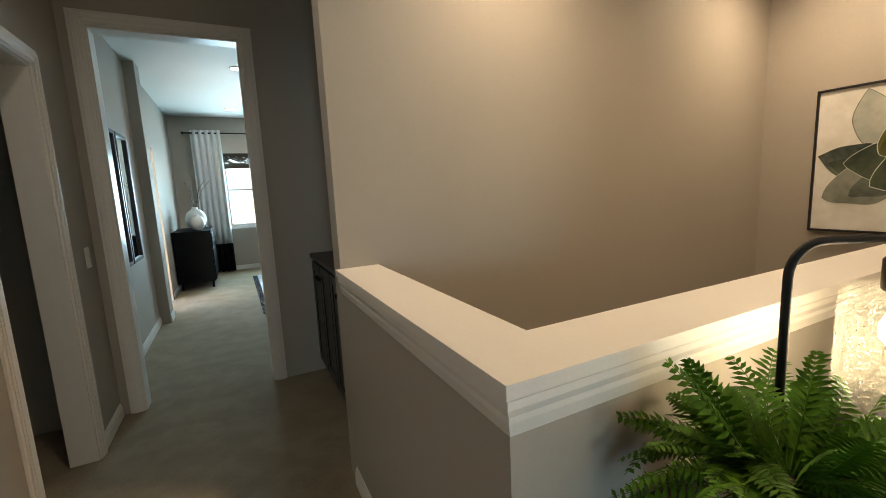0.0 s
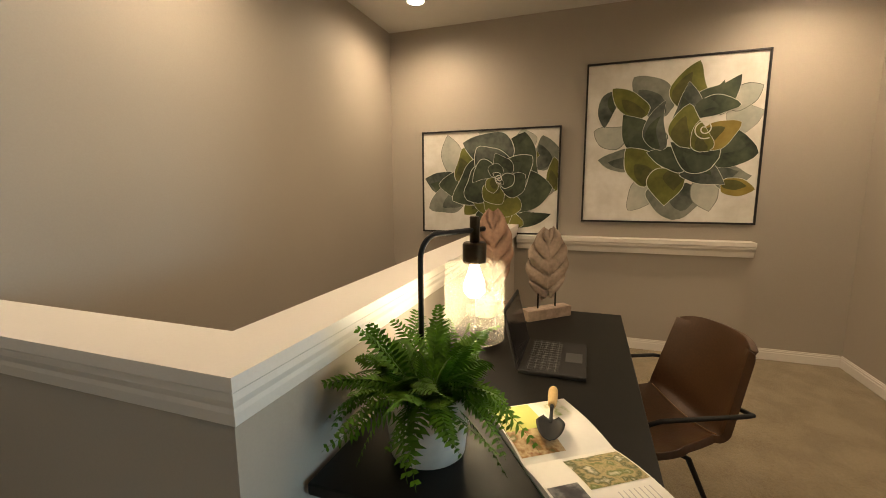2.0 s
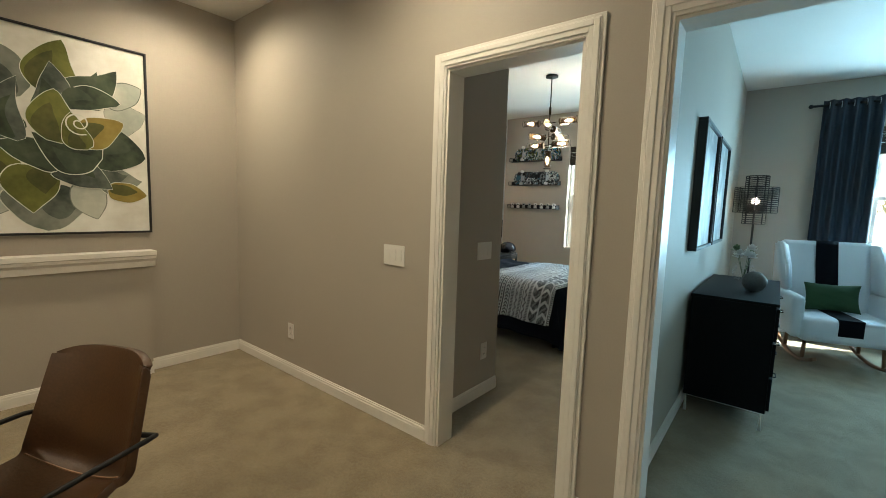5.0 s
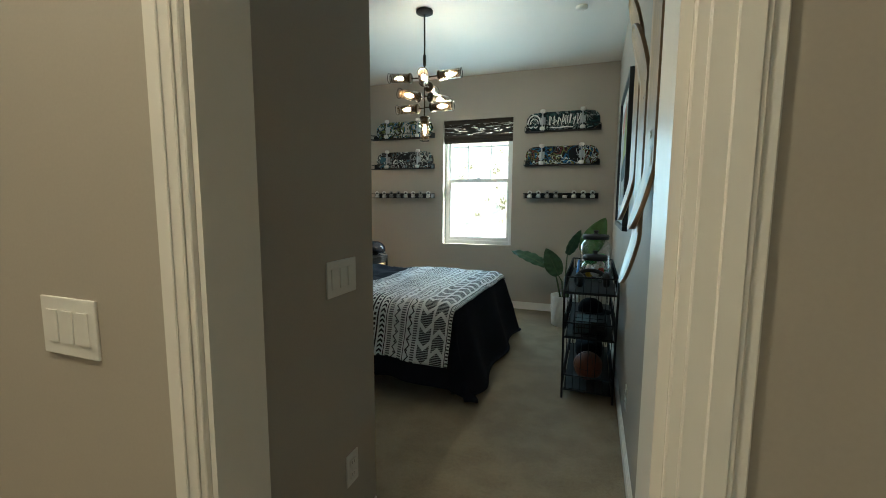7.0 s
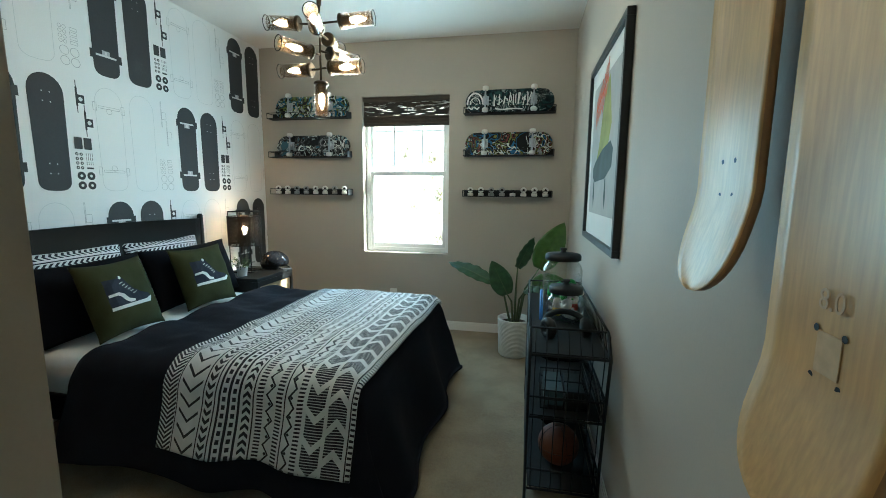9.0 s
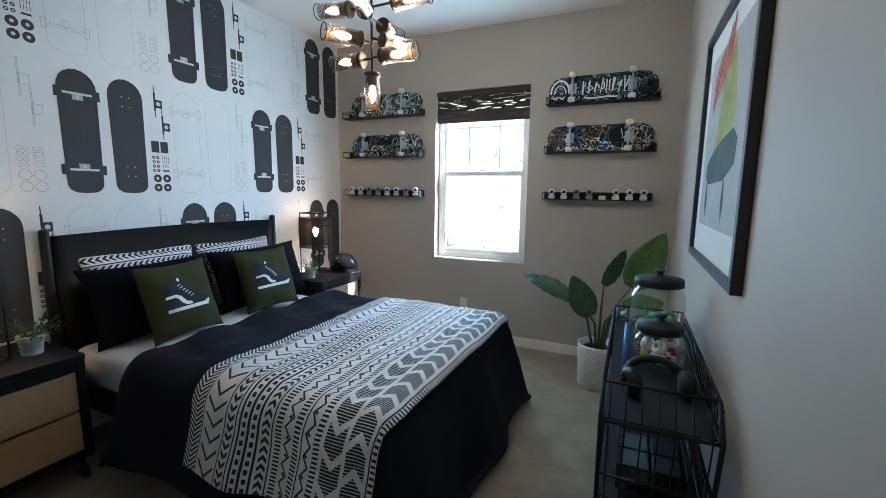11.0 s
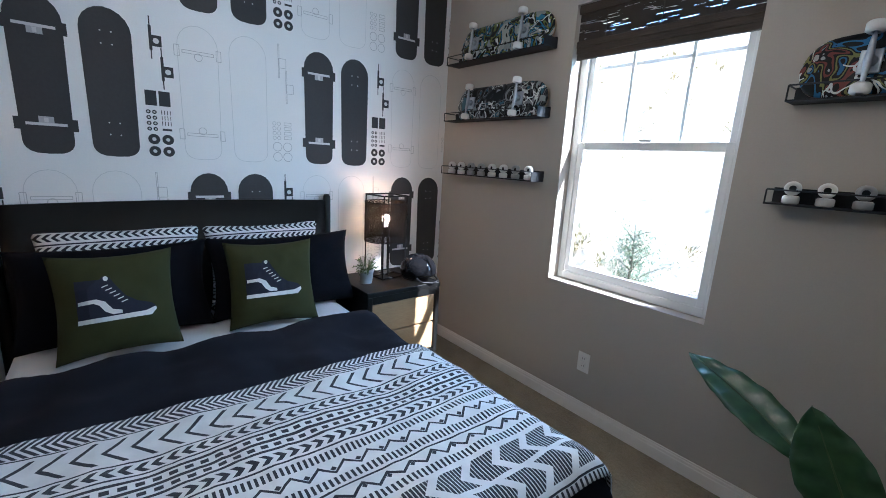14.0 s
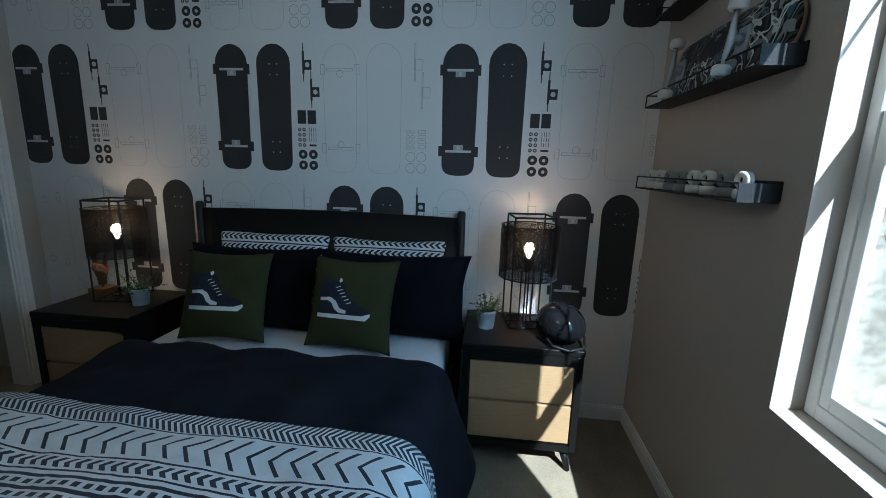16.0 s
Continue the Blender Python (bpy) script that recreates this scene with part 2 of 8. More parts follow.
def wall(name, axis, a, b, u0, u1, z0, z1, openings=(), material=None, label=""):
    """A wall of thickness a..b across axis 'x' or 'y', along u0..u1, with openings (ua, ub, za, zb) cut through it."""
    us = sorted({u0, u1, *(min(max(v, u0), u1) for o in openings for v in o[:2])})
    zs = sorted({z0, z1, *(min(max(v, z0), z1) for o in openings for v in o[2:])})

    def full(i, j):
        if not (0 <= i < len(us) - 1 and 0 <= j < len(zs) - 1):
            return False
        u, z = (us[i] + us[i + 1]) / 2, (zs[j] + zs[j + 1]) / 2
        return not any(o[0] < u < o[1] and o[2] < z < o[3] for o in openings)

    bm = bmesh.new()

    def quad(*ps):
        poly(bm, [(p[1], p[0], p[2]) if axis == "y" else p for p in ps])

    for i in range(len(us) - 1):
        for j in range(len(zs) - 1):
            if not full(i, j):
                continue
            p, q, r, s = us[i], us[i + 1], zs[j], zs[j + 1]
            quad((a, p, r), (a, p, s), (a, q, s), (a, q, r))
            quad((b, p, r), (b, q, r), (b, q, s), (b, p, s))
            if not full(i - 1, j):
                quad((a, p, r), (b, p, r), (b, p, s), (a, p, s))
            if not full(i + 1, j):
                quad((a, q, r), (a, q, s), (b, q, s), (b, q, r))
            if not full(i, j - 1):
                quad((a, p, r), (a, q, r), (b, q, r), (b, p, r))
            if not full(i, j + 1):
                quad((a, p, s), (b, p, s), (b, q, s), (a, q, s))
    bmesh.ops.remove_doubles(bm, verts=bm.verts, dist=1e-5)
    bmesh.ops.recalc_face_normals(bm, faces=bm.faces)
    return struct(part(name, bm, material or M_WALL), label)


D1 = (-0.80, -0.108, 0.0, 1.975)     # opening into the skateboard bedroom
D2 = (0.205, 0.98, 0.0, 1.975)       # opening into the second bedroom
HD = (0.36, 1.145, 0.0, 2.33)       # opening at the end of the hall
CD = (-4.50, -3.84, 0.0, 1.975)     # closet opening
WIN = (-1.970, -1.113, 0.747, 2.241)

wall("wall_north", "y", 0.0, 0.12, XP - 0.12, XE, 0, CZ, [D1, D2], label="greige painted wall with two cased door openings")
wall("wall_paintings", "x", XP - 0.12, XP, -3.74, 0.0, -1.6, CZ, label="greige painted wall behind two paintings")
wall("wall_stair", "y", -3.74, -3.62, XP, 0.13, -1.6, CZ, label="tall blank greige wall above the stairwell")
wall("wall_hall_east", "x", XE, XE + 0.12, -5.0, 0.12, 0, CZ, [CD], label="greige hall wall with a closet opening")
wall("wall_hall_end", "y", -5.12, -5.0, -0.72, XE + 0.12, 0, CZ, [HD], label="greige wall with a tall cased opening")
wall("wall_niche", "x", -0.72, -0.60, -5.0, -3.74, 0, CZ)
wall("wall_furred", "x", XP, XP + 0.07, -2.414, -0.67, 0, 0.83, label="low furred greige wall under the ledge")

wall("wall_window", "y", YW, YW + 0.16, XW - 0.12, 0.0, 0, CZ, [WIN], label="greige bedroom wall with a window")
wall("wall_boards", "x", 0.0, 0.12, 0.12, YW + 0.16, 0, CZ, label="greige wall between the two bedrooms")
wall("wall_papered", "x", XW - 0.12, XW, 0.87, YW, 0, CZ, material=M_PAPER, label="white wallpaper printed with skateboards")
wall("wall_entry", "x", -1.091, -0.971, 0.12, 0.87, 0, CZ, label="short dark greige entry wall")
CL = (-2.87, -1.6, 0.0, 1.975)
wall("wall_bedroom_south", "y", 0.75, 0.87, XW - 0.12, -1.091, 0, CZ, [CL], label="greige bedroom wall with a closet opening")
wall("wall_closet_back", "y", 0.12, 0.18, XW - 0.12, -1.091, 0, CZ)

wall("wall_closet_west", "x", XW - 0.12, XW, 0.12, 0.87, 0, CZ)
W2 = (1.24, 2.34, 0.747, 2.241)
wall("wall_second_window", "y", YW, YW + 0.16, 0.12, 4.1, 0, CZ, [W2], label="pale wall with a window in the second bedroom")
wall("wall_second_east", "x", 4.1, 4.22, 0.12, YW + 0.16, 0, CZ)
wall("wall_second_south", "y", 0.0, 0.12, XE + 0.12, 4.1, 0, CZ)

W3 = (-0.45, 0.60, 0.76, 2.12)
wall("wall_main_window", "y", -10.56, -10.40, -3.2, 1.34, 0, CZ, [W3], label="greige wall with a window in the far bedroom")
wall("wall_main_west", "x", -3.2, -3.08, -10.40, -5.0, 0, CZ)
wall("wall_main_north", "y", -5.12, -5.0, -3.08, -0.72, 0, CZ)
wall("wall_main_east", "x", 1.34, 1.46, -7.2, -5.12, 0, CZ)
wall("wall_main_stub", "x", 1.24, 1.46, -7.45, -7.2, 0, CZ)
wall("wall_main_east_far", "x", 1.34, 1.46, -10.56, -7.45, 0, CZ, [(-8.4, -7.65, 0.0, 2.0)])
wall("wall_closet_east", "x", 2.5, 2.62, -5.12, -3.2, 0, CZ)
wall("wall_closet_side_a", "y", -3.32, -3.2, XE + 0.12, 2.5, 0, CZ)
wall("wall_closet_side_b", "y", -5.12, -5.0, XE + 0.12, 2.5, 0, CZ)

# floors
bm = bmesh.new()
for r in ((XP, -0.05, -2.49, 0.0), (-0.05, XE, -5.0, 0.0), (-0.60, -0.05, -5.0, -3.74), (D1[0], D1[1], 0.0, 0.12), (D2[0], D2[1], 0.0, 0.12),
          (-0.971, 0.0, 0.12, 0.87), (XW, 0.0, 0.87, YW), (XW, -1.091, 0.18, 0.75), (CL[0], CL[1], 0.75, 0.87), (0.12, 4.1, 0.12, YW),
          (HD[0], HD[1], -5.12, -5.0), (-3.08, 1.34, -10.40, -5.12), (XE, XE + 0.12, CD[0], CD[1]), (XE + 0.12, 2.5, -5.0, -3.32), (1.34, 2.0, -8.4, -7.65)):
    poly(bm, [(r[0], r[2], 0), (r[1], r[2], 0), (r[1], r[3], 0), (r[0], r[3], 0)])
struct(part("floor", bm, M_CARPET), "beige cut-pile carpet running through all the rooms")
bm = B(XP, -0.05, -3.62, -2.49, -1.6, -1.5)
struct(part("floor_landing", bm, M_CARPET), "carpeted stair landing below the half wall")
bm = bmesh.new()
for r in ((XP - 0.12, XE + 0.12, -5.0, 0.0), (XW - 0.12, 4.22, 0.12, YW), (XP - 0.12, 4.22, 0.0, 0.12), (-3.2, 2.62, -10.56, -5.0), (XE + 0.12, 2.62, -5.0, -3.2)):
    box(bm, r[0], r[1], r[2], r[3], CZ, CZ + 0.1)
struct(part("ceiling", bm, M_CEIL), "pale painted ceiling")


# half wall with moulded cap
def cap_profile(over=0.022, h=0.105):
    """Half outline of the cap: (distance out from the wall face, height below the top)."""
    return [(over, 0.0), (over, -0.028), (over - 0.006, -0.034), (over - 0.006, -0.05), (0.010, -0.066), (0.010, -0.078), (0.004, -h), (0.0, -h)]


HZ = 1.004
wall("half_wall_return", "x", -0.016, 0.129, -3.62, -2.414, -1.6, HZ - 0.02, label="greige half wall at the head of the stairs")
wall("half_wall_desk", "y", -2.554, -2.414, XP, -0.016, -1.6, HZ - 0.02, label="greige half wall behind the desk")


def cap_run(pts, name, label):
    """Sweeps a mirrored cap section along the middle line of the half wall, mitred at the bend."""
    half = 0.0725
    prof = cap_profile()
    sec = [(half + o, z) for o, z in prof] + [(-half - o, z) for o, z in reversed(prof)]
    bm = bmesh.new()
    rows = []
    for i, p in enumerate(pts):
        p = Vector(p)
        dirs = []
        if i:
            dirs.append((p - Vector(pts[i - 1])).normalized())
        if i < len(pts) - 1:
            dirs.append((Vector(pts[i + 1]) - p).normalized())
        n = sum((Vector((-d.y, d.x)) for d in dirs), Vector((0, 0)))
        n = n.normalized() / max(0.5, n.normalized().dot(Vector((-dirs[0].y, dirs[0].x))))
        rows.append([bm.verts.new((p.x + n.x * s, p.y + n.y * s, HZ + z)) for s, z in sec])
    for a, b in zip(rows, rows[1:]):
        for k in range(len(sec)):
            bm.faces.new((a[k], a[(k + 1) % len(sec)], b[(k + 1) % len(sec)], b[k]))
    bm.faces.new(rows[0])
    bm.faces.new(rows[-1][::-1])
    bmesh.ops.recalc_face_normals(bm, faces=bm.faces)
    return struct(part(name, bm, M_CAP), label)


cap_run([(0.0565, -3.62), (0.0565, -2.484), (XP + 0.002, -2.484)], "trim_half_wall_cap", "white painted moulded cap on the half wall")
bm = bmesh.new()
prism(bm, [(XP, 0.915), (XP + 0.13, 0.915), (XP + 0.13, 0.885), (XP + 0.118, 0.878), (XP + 0.118, 0.86), (XP + 0.095, 0.84), (XP + 0.09, 0.80), (XP + 0.0705, 0.80), (XP + 0.0705, 0.8305), (XP, 0.8305)], 1, -2.39, -0.64)
struct(part("trim_ledge", bm, M_CAP), "white painted moulded ledge on the low wall")


# casings
def casing(name, axis, face, side, o, w=0.078):
    """Door casing round an opening o = (u0, u1, z0, z1) on the face of a wall, with the jamb lining."""
    u0, u1, _, z1 = o
    bm = bmesh.new()
    steps = [(0.0, w, 0.012), (0.012, w - 0.014, 0.018), (0.034, w - 0.02, 0.022)]
    for i, (a, b, t) in enumerate(steps):
        lo, hi = (face - t, face) if side < 0 else (face, face + t)
        if i:
            lo, hi = (lo, face - steps[i - 1][2]) if side < 0 else (face + steps[i - 1][2], hi)
        segs = [(u0 - b, u0 - a, 0, z1 + b), (u1 + a, u1 + b, 0, z1 + b), (u0 - a, u1 + a, z1 + a, z1 + b)]
        for s in segs:
            if axis == "y":
                box(bm, s[0], s[1], lo, hi, s[2], s[3], 0.002, seg=1)
            else:
                box(bm, lo, hi, s[0], s[1], s[2], s[3], 0.002, seg=1)
    return struct(part(name, bm, M_TRIM), "white painted moulded door casing")


casing("trim_door_first", "y", 0.0, -1, D1)
casing("trim_door_second", "y", 0.0, -1, D2)
casing("trim_door_hall", "y", -5.0, 1, HD)
casing("trim_door_closet", "x", XE, -1, CD)
casing("trim_bedroom_closet", "y", 0.87, 1, CL)


def jamb(name, axis, a, b, o):
    u0, u1, _, z1 = o
    bm = bmesh.new()
    t = 0.012
    for s in ((u0, u0 + t, 0.0, z1), (u1 - t, u1, 0.0, z1), (u0 + t, u1 - t, z1 - t, z1)):
        if axis == "y":
            box(bm, s[0], s[1], a - 0.001, b + 0.001, s[2], s[3])
        else:
            box(bm, a - 0.001, b + 0.001, s[0], s[1], s[2], s[3])
    return struct(part(name, bm, M_TRIM))


jamb("trim_jamb_closet", "x", XE, XE + 0.12, CD)
jamb("trim_jamb_hall", "y", -5.12, -5.0, HD)
jamb("trim_jamb_bedroom_closet", "y", 0.75, 0.87, CL)
jamb("trim_jamb_first", "y", 0.0, 0.12, D1)
jamb("trim_jamb_second", "y", 0.0, 0.12, D2)


def baseboard(name, runs, h=0.085, t=0.013):
    """Runs (x0, y0, x1, y1, nx, ny): a board along a wall face, standing out along (nx, ny)."""
    bm = bmesh.new()
    for x0, y0, x1, y1, nx, ny in runs:
        for z0, z1, tt in ((0.0, h * 0.7, t), (h * 0.7, h * 0.88, t * 0.75), (h * 0.88, h, t * 0.45)):
            xs, ys = sorted((x0, x1)), sorted((y0, y1))
            if nx:
                box(bm, min(x0, x0 + nx * tt), max(x0, x0 + nx * tt), ys[0], ys[1], z0, z1)
            else:
                box(bm, xs[0], xs[1], min(y0, y0 + ny * tt), max(y0, y0 + ny * tt), z0, z1)
    return struct(part(name, bm, M_TRIM), "white painted baseboard")


baseboard("baseboard_loft", [(XP, 0, D1[0] - 0.079, 0, 0, -1), (D1[1] + 0.079, 0, D2[0] - 0.079, 0, 0, -1), (D2[1] + 0.079, 0, XE - 0.014, 0, 0, -1),
                             (XP, -0.67, XP, -0.014, 1, 0), (XP + 0.07, -2.414, XP + 0.07, -0.67, 1, 0), (0.129, -3.62, 0.129, -2.414, 1, 0), (XP + 0.085, -2.414, 0.129, -2.414, 0, 1),
                             (XE, CD[1] + 0.079, XE, 0, -1, 0), (XE, -4.985, XE, CD[0] - 0.079, -1, 0)])
baseboard("baseboard_bedroom", [(XW + 0.014, YW, -0.014, YW, 0, -1), (XW, 0.87, XW, YW, 1, 0), (0, 0.12, 0, YW, -1, 0), (-0.971, 0.12, -0.971, 0.87, 1, 0)])
baseboard("baseboard_second", [(0.134, YW, 4.1, YW, 0, -1), (0.12, 0.12, 0.12, YW, 1, 0)])
baseboard("baseboard_main", [(-3.08, -10.40, 1.34, -10.40, 0, 1), (1.34, -7.2, 1.34, -5.12, -1, 0), (1.24, -7.45, 1.24, -7.2, -1, 0), (1.34, -10.38, 1.34, -8.5, -1, 0)])


def window(name, o, y, out, label, grilles=True):
    """A single-hung vinyl window in the opening o, its outer face away along out."""
    x0, x1, z0, z1 = o
    w = thing(name, label, "window", ((x0 + x1) / 2, y, z0), kind="structure")
    hw, h = (x1 - x0) / 2, z1 - z0
    s = out
    fy0, fy1 = sorted((0.085 * s, 0.14 * s))
    white = M_VINYL
    fr = bmesh.new()
    for b in ((-hw + 0.001, -hw + 0.04, 0.001, h - 0.001), (hw - 0.04, hw - 0.001, 0.001, h - 0.001), (-hw + 0.04, hw - 0.04, 0.001, 0.045), (-hw + 0.04, hw - 0.04, h - 0.04, h - 0.001)):
        box(fr, b[0], b[1], fy0, fy1, b[2], b[3], 0.003, seg=1)
    part("window_frame", fr, white, w, "white vinyl frame")
    mid = h * 0.52
    for nm, za, zb, yo in (("sash_lower", 0.045, mid + 0.02, 0.0), ("sash_upper", mid - 0.02, h - 0.04, 0.026 * s)):
        sa = bmesh.new()
        ya, yb = sorted((0.088 * s + yo, 0.110 * s + yo))
        for b in ((-hw + 0.041, -hw + 0.075, za, zb), (hw - 0.075, hw - 0.041, za, zb), (-hw + 0.075, hw - 0.075, za, za + 0.04), (-hw + 0.075, hw - 0.075, zb - 0.04, zb)):
            box(sa, b[0], b[1], ya, yb, b[2], b[3], 0.002, seg=1)
        so = part(nm, sa, white, w)
        pm = B(-hw + 0.07, hw - 0.07, 0.098 * s + yo - 0.002, 0.098 * s + yo + 0.002, za + 0.035, zb - 0.035)
        po = part("pane", pm, M_PANE, so)
        po.visible_shadow = False
        if nm == "sash_upper" and grilles:
            g = bmesh.new()
            for k in (1, 2):
                xx = -hw + 2 * hw * k / 3
                box(g, xx - 0.008, xx + 0.008, 0.103 * s + yo - 0.002, 0.103 * s + yo + 0.003, za + 0.04, zb - 0.04)
            zz = za + (zb - za) * 0.62
            box(g, -hw + 0.075, hw - 0.075, 0.108 * s + yo - 0.002, 0.108 * s + yo + 0.001, zz - 0.008, zz + 0.008)
            part("grille", g, white, so)
    part("latch", B(-0.03, 0.03, *sorted((0.07 * s, 0.088 * s)), mid + 0.02, mid + 0.034, 0.003), white, w)
    return w


M_VINYL = mat("white_vinyl", (0.80, 0.81, 0.80), 0.35, fine=30, amt=0.02, bumps=0.0)
window("window_1", WIN, YW, 1, "white single-hung vinyl window with a top grille")
window("window_2", W2, YW, 1, "white single-hung vinyl window")
window("window_3", W3, -10.40, -1, "white single-hung vinyl window", grilles=False)


def plate(name, axis, c, n, w, h, toggles, label):
    """A wall plate at c on a wall whose face looks along n (+1 or -1) of the axis."""
    t = thing(name, label, "wall plate", c, {("y", -1): 0, ("y", 1): 180, ("x", 1): 90, ("x", -1): -90}[(axis, n)])
    part("cover", B(-w / 2, w / 2, -0.006, 0.0, -h / 2, h / 2, 0.002), M_PLATE, t)
    for k in range(toggles):
        x = (k - (toggles - 1) / 2) * 0.046
        part("rocker", B(x - 0.016, x + 0.016, -0.009, -0.0055, -0.033, 0.033, 0.0015), M_PLATE, t)
    if not toggles:
        for z in (0.022, -0.022):
            bm = bmesh.new()
            box(bm, -0.017, 0.017, -0.008, -0.0055, z - 0.015, z + 0.015, 0.004)
            o = part("receptacle", bm, M_PLATE, t)
            sl = bmesh.new()
            for x in (-0.007, 0.006):
                box(sl, x, x + 0.0018, -0.0084, -0.0078, z - 0.004, z + 0.006)
            part("slots", sl, M_BLACK, o)
    return t


plate("light_switch", "y", (-1.15, 0.0, 1.012), -1, 0.165, 0.117, 3, "white three-gang rocker switch on the greige wall")
plate("light_switch", "x", (-0.971, 0.66, 1.012), 1, 0.165, 0.117, 3, "white three-gang rocker switch in the dark entry")
plate("power_outlet", "y", (-2.225, 0.0, 0.335), -1, 0.072, 0.115, 0, "white duplex outlet low on the loft wall")
plate("power_outlet", "x", (-0.971, 0.70, 0.315), 1, 0.072, 0.115, 0, "white duplex outlet in the dark entry")
plate("power_outlet", "y", (-1.665, YW, 0.325), -1, 0.072, 0.115, 0, "white duplex outlet under the bedroom window")
plate("power_outlet", "x", (0.0, 1.71, 0.28), -1, 0.072, 0.115, 0, "white duplex outlet below the hanging decks")
plate("light_switch", "x", (XE, -4.85, 1.03), -1, 0.072, 0.115, 1, "single white light switch beside the tall opening")

# Also draws a fitting for the added fill lamp in the hall.
for cx, cy in CANS + HALL_AND_FILL_CANS:
    t = thing("recessed_light", "round white recessed ceiling light, switched on, some added as fill", "ceiling light", (cx, cy, CZ), group="recessed lights")
    bm = bmesh.new()
    lathe(bm, [(0.088, 0.0), (0.088, -0.006), (0.066, -0.008), (0.064, 0.0)], 32, cap=False)
    part("trim_ring", bm, M_TRIM, t)
    bm = bmesh.new()
    lathe(bm, [(0.064, -0.001), (0.064, -0.004)], 24)
    part("lens", bm, M_CAN, t)
for vx, vy in ((XE - 0.001, -4.24),):
    v = thing("air_vent", "white slatted air grille high on the hall wall", "vent", (vx, vy, 2.42))
    part("frame", B(-0.012, 0, -0.16, 0.16, -0.08, 0.08, 0.003), M_TRIM, v)
    for k in range(8):
        part("slat", B(-0.016, -0.012, -0.14, 0.14, -0.066 + k * 0.0175, -0.057 + k * 0.0175), M_IRON if k % 2 else M_TRIM, v)
s = thing("smoke_detector", "small white round detector on the bedroom ceiling", "smoke detector", (-0.35, 3.0, CZ))
bm = bmesh.new()
lathe(bm, [(0.045, 0.0), (0.045, -0.012), (0.03, -0.022), (0.0, -0.024)], 24, cap=False)
part("housing", bm, M_PLATE, s)

# ---- skateboard bedroom ----
M_NAVY = mat("navy_cotton", (0.0125, 0.013, 0.0195), 0.95, fine=420, amt=0.25, bumps=0.35, coarse=6, spec=0.15)
M_BLACKC = mat("black_cotton", (0.0045, 0.0045, 0.007), 0.88, fine=420, amt=0.3, bumps=0.3, coarse=7, spec=0.1)
M_WHITEC = mat("white_sheet", (0.74, 0.75, 0.78), 0.85, fine=260, amt=0.05, bumps=0.4, coarse=8)
M_OLIVE = mat("olive_canvas", (0.041, 0.043, 0.017), 0.9, fine=380, amt=0.2, bumps=0.4, coarse=9, spec=0.15)
M_WHITEP = mat("white_print", (0.75, 0.74, 0.72), 0.85, fine=200, amt=0.05, bumps=0.1)
M_INK = mat("dark_navy_print", (0.012, 0.013, 0.03), 0.85, fine=200, amt=0.2, bumps=0.1)


class Nodes:
    """Small arithmetic on node sockets, for woven and printed patterns."""

    def __init__(self, nt):
        self.nt = nt

    def m(self, op, a, b=0.0, c=0.0):
        n = self.nt.nodes.new("ShaderNodeMath")
        n.operation = op
        for i, v in enumerate((a, b, c)):
            if isinstance(v, (int, float)):
                n.inputs[i].default_value = v
            else:
                self.nt.links.new(v, n.inputs[i])
        return n.outputs[0]

    def fr(self, a, k, off=0.0):
        return self.m("FRACT", self.m("ADD", self.m("MULTIPLY", a, k), off))

    def tri(self, a, k, off=0.0):
        """0 to 1 to 0, k times per unit."""
        return self.m("SUBTRACT", 1.0, self.m("ABSOLUTE", self.m("SUBTRACT", self.m("MULTIPLY", self.fr(a, k, off), 2.0), 1.0)))

    def lt(self, a, b):
        return self.m("LESS_THAN", a, b)

    def gt(self, a, b):
        return self.m("GREATER_THAN", a, b)

    def band(self, a, lo, hi):
        return self.m("MULTIPLY", self.gt(a, lo), self.lt(a, hi))


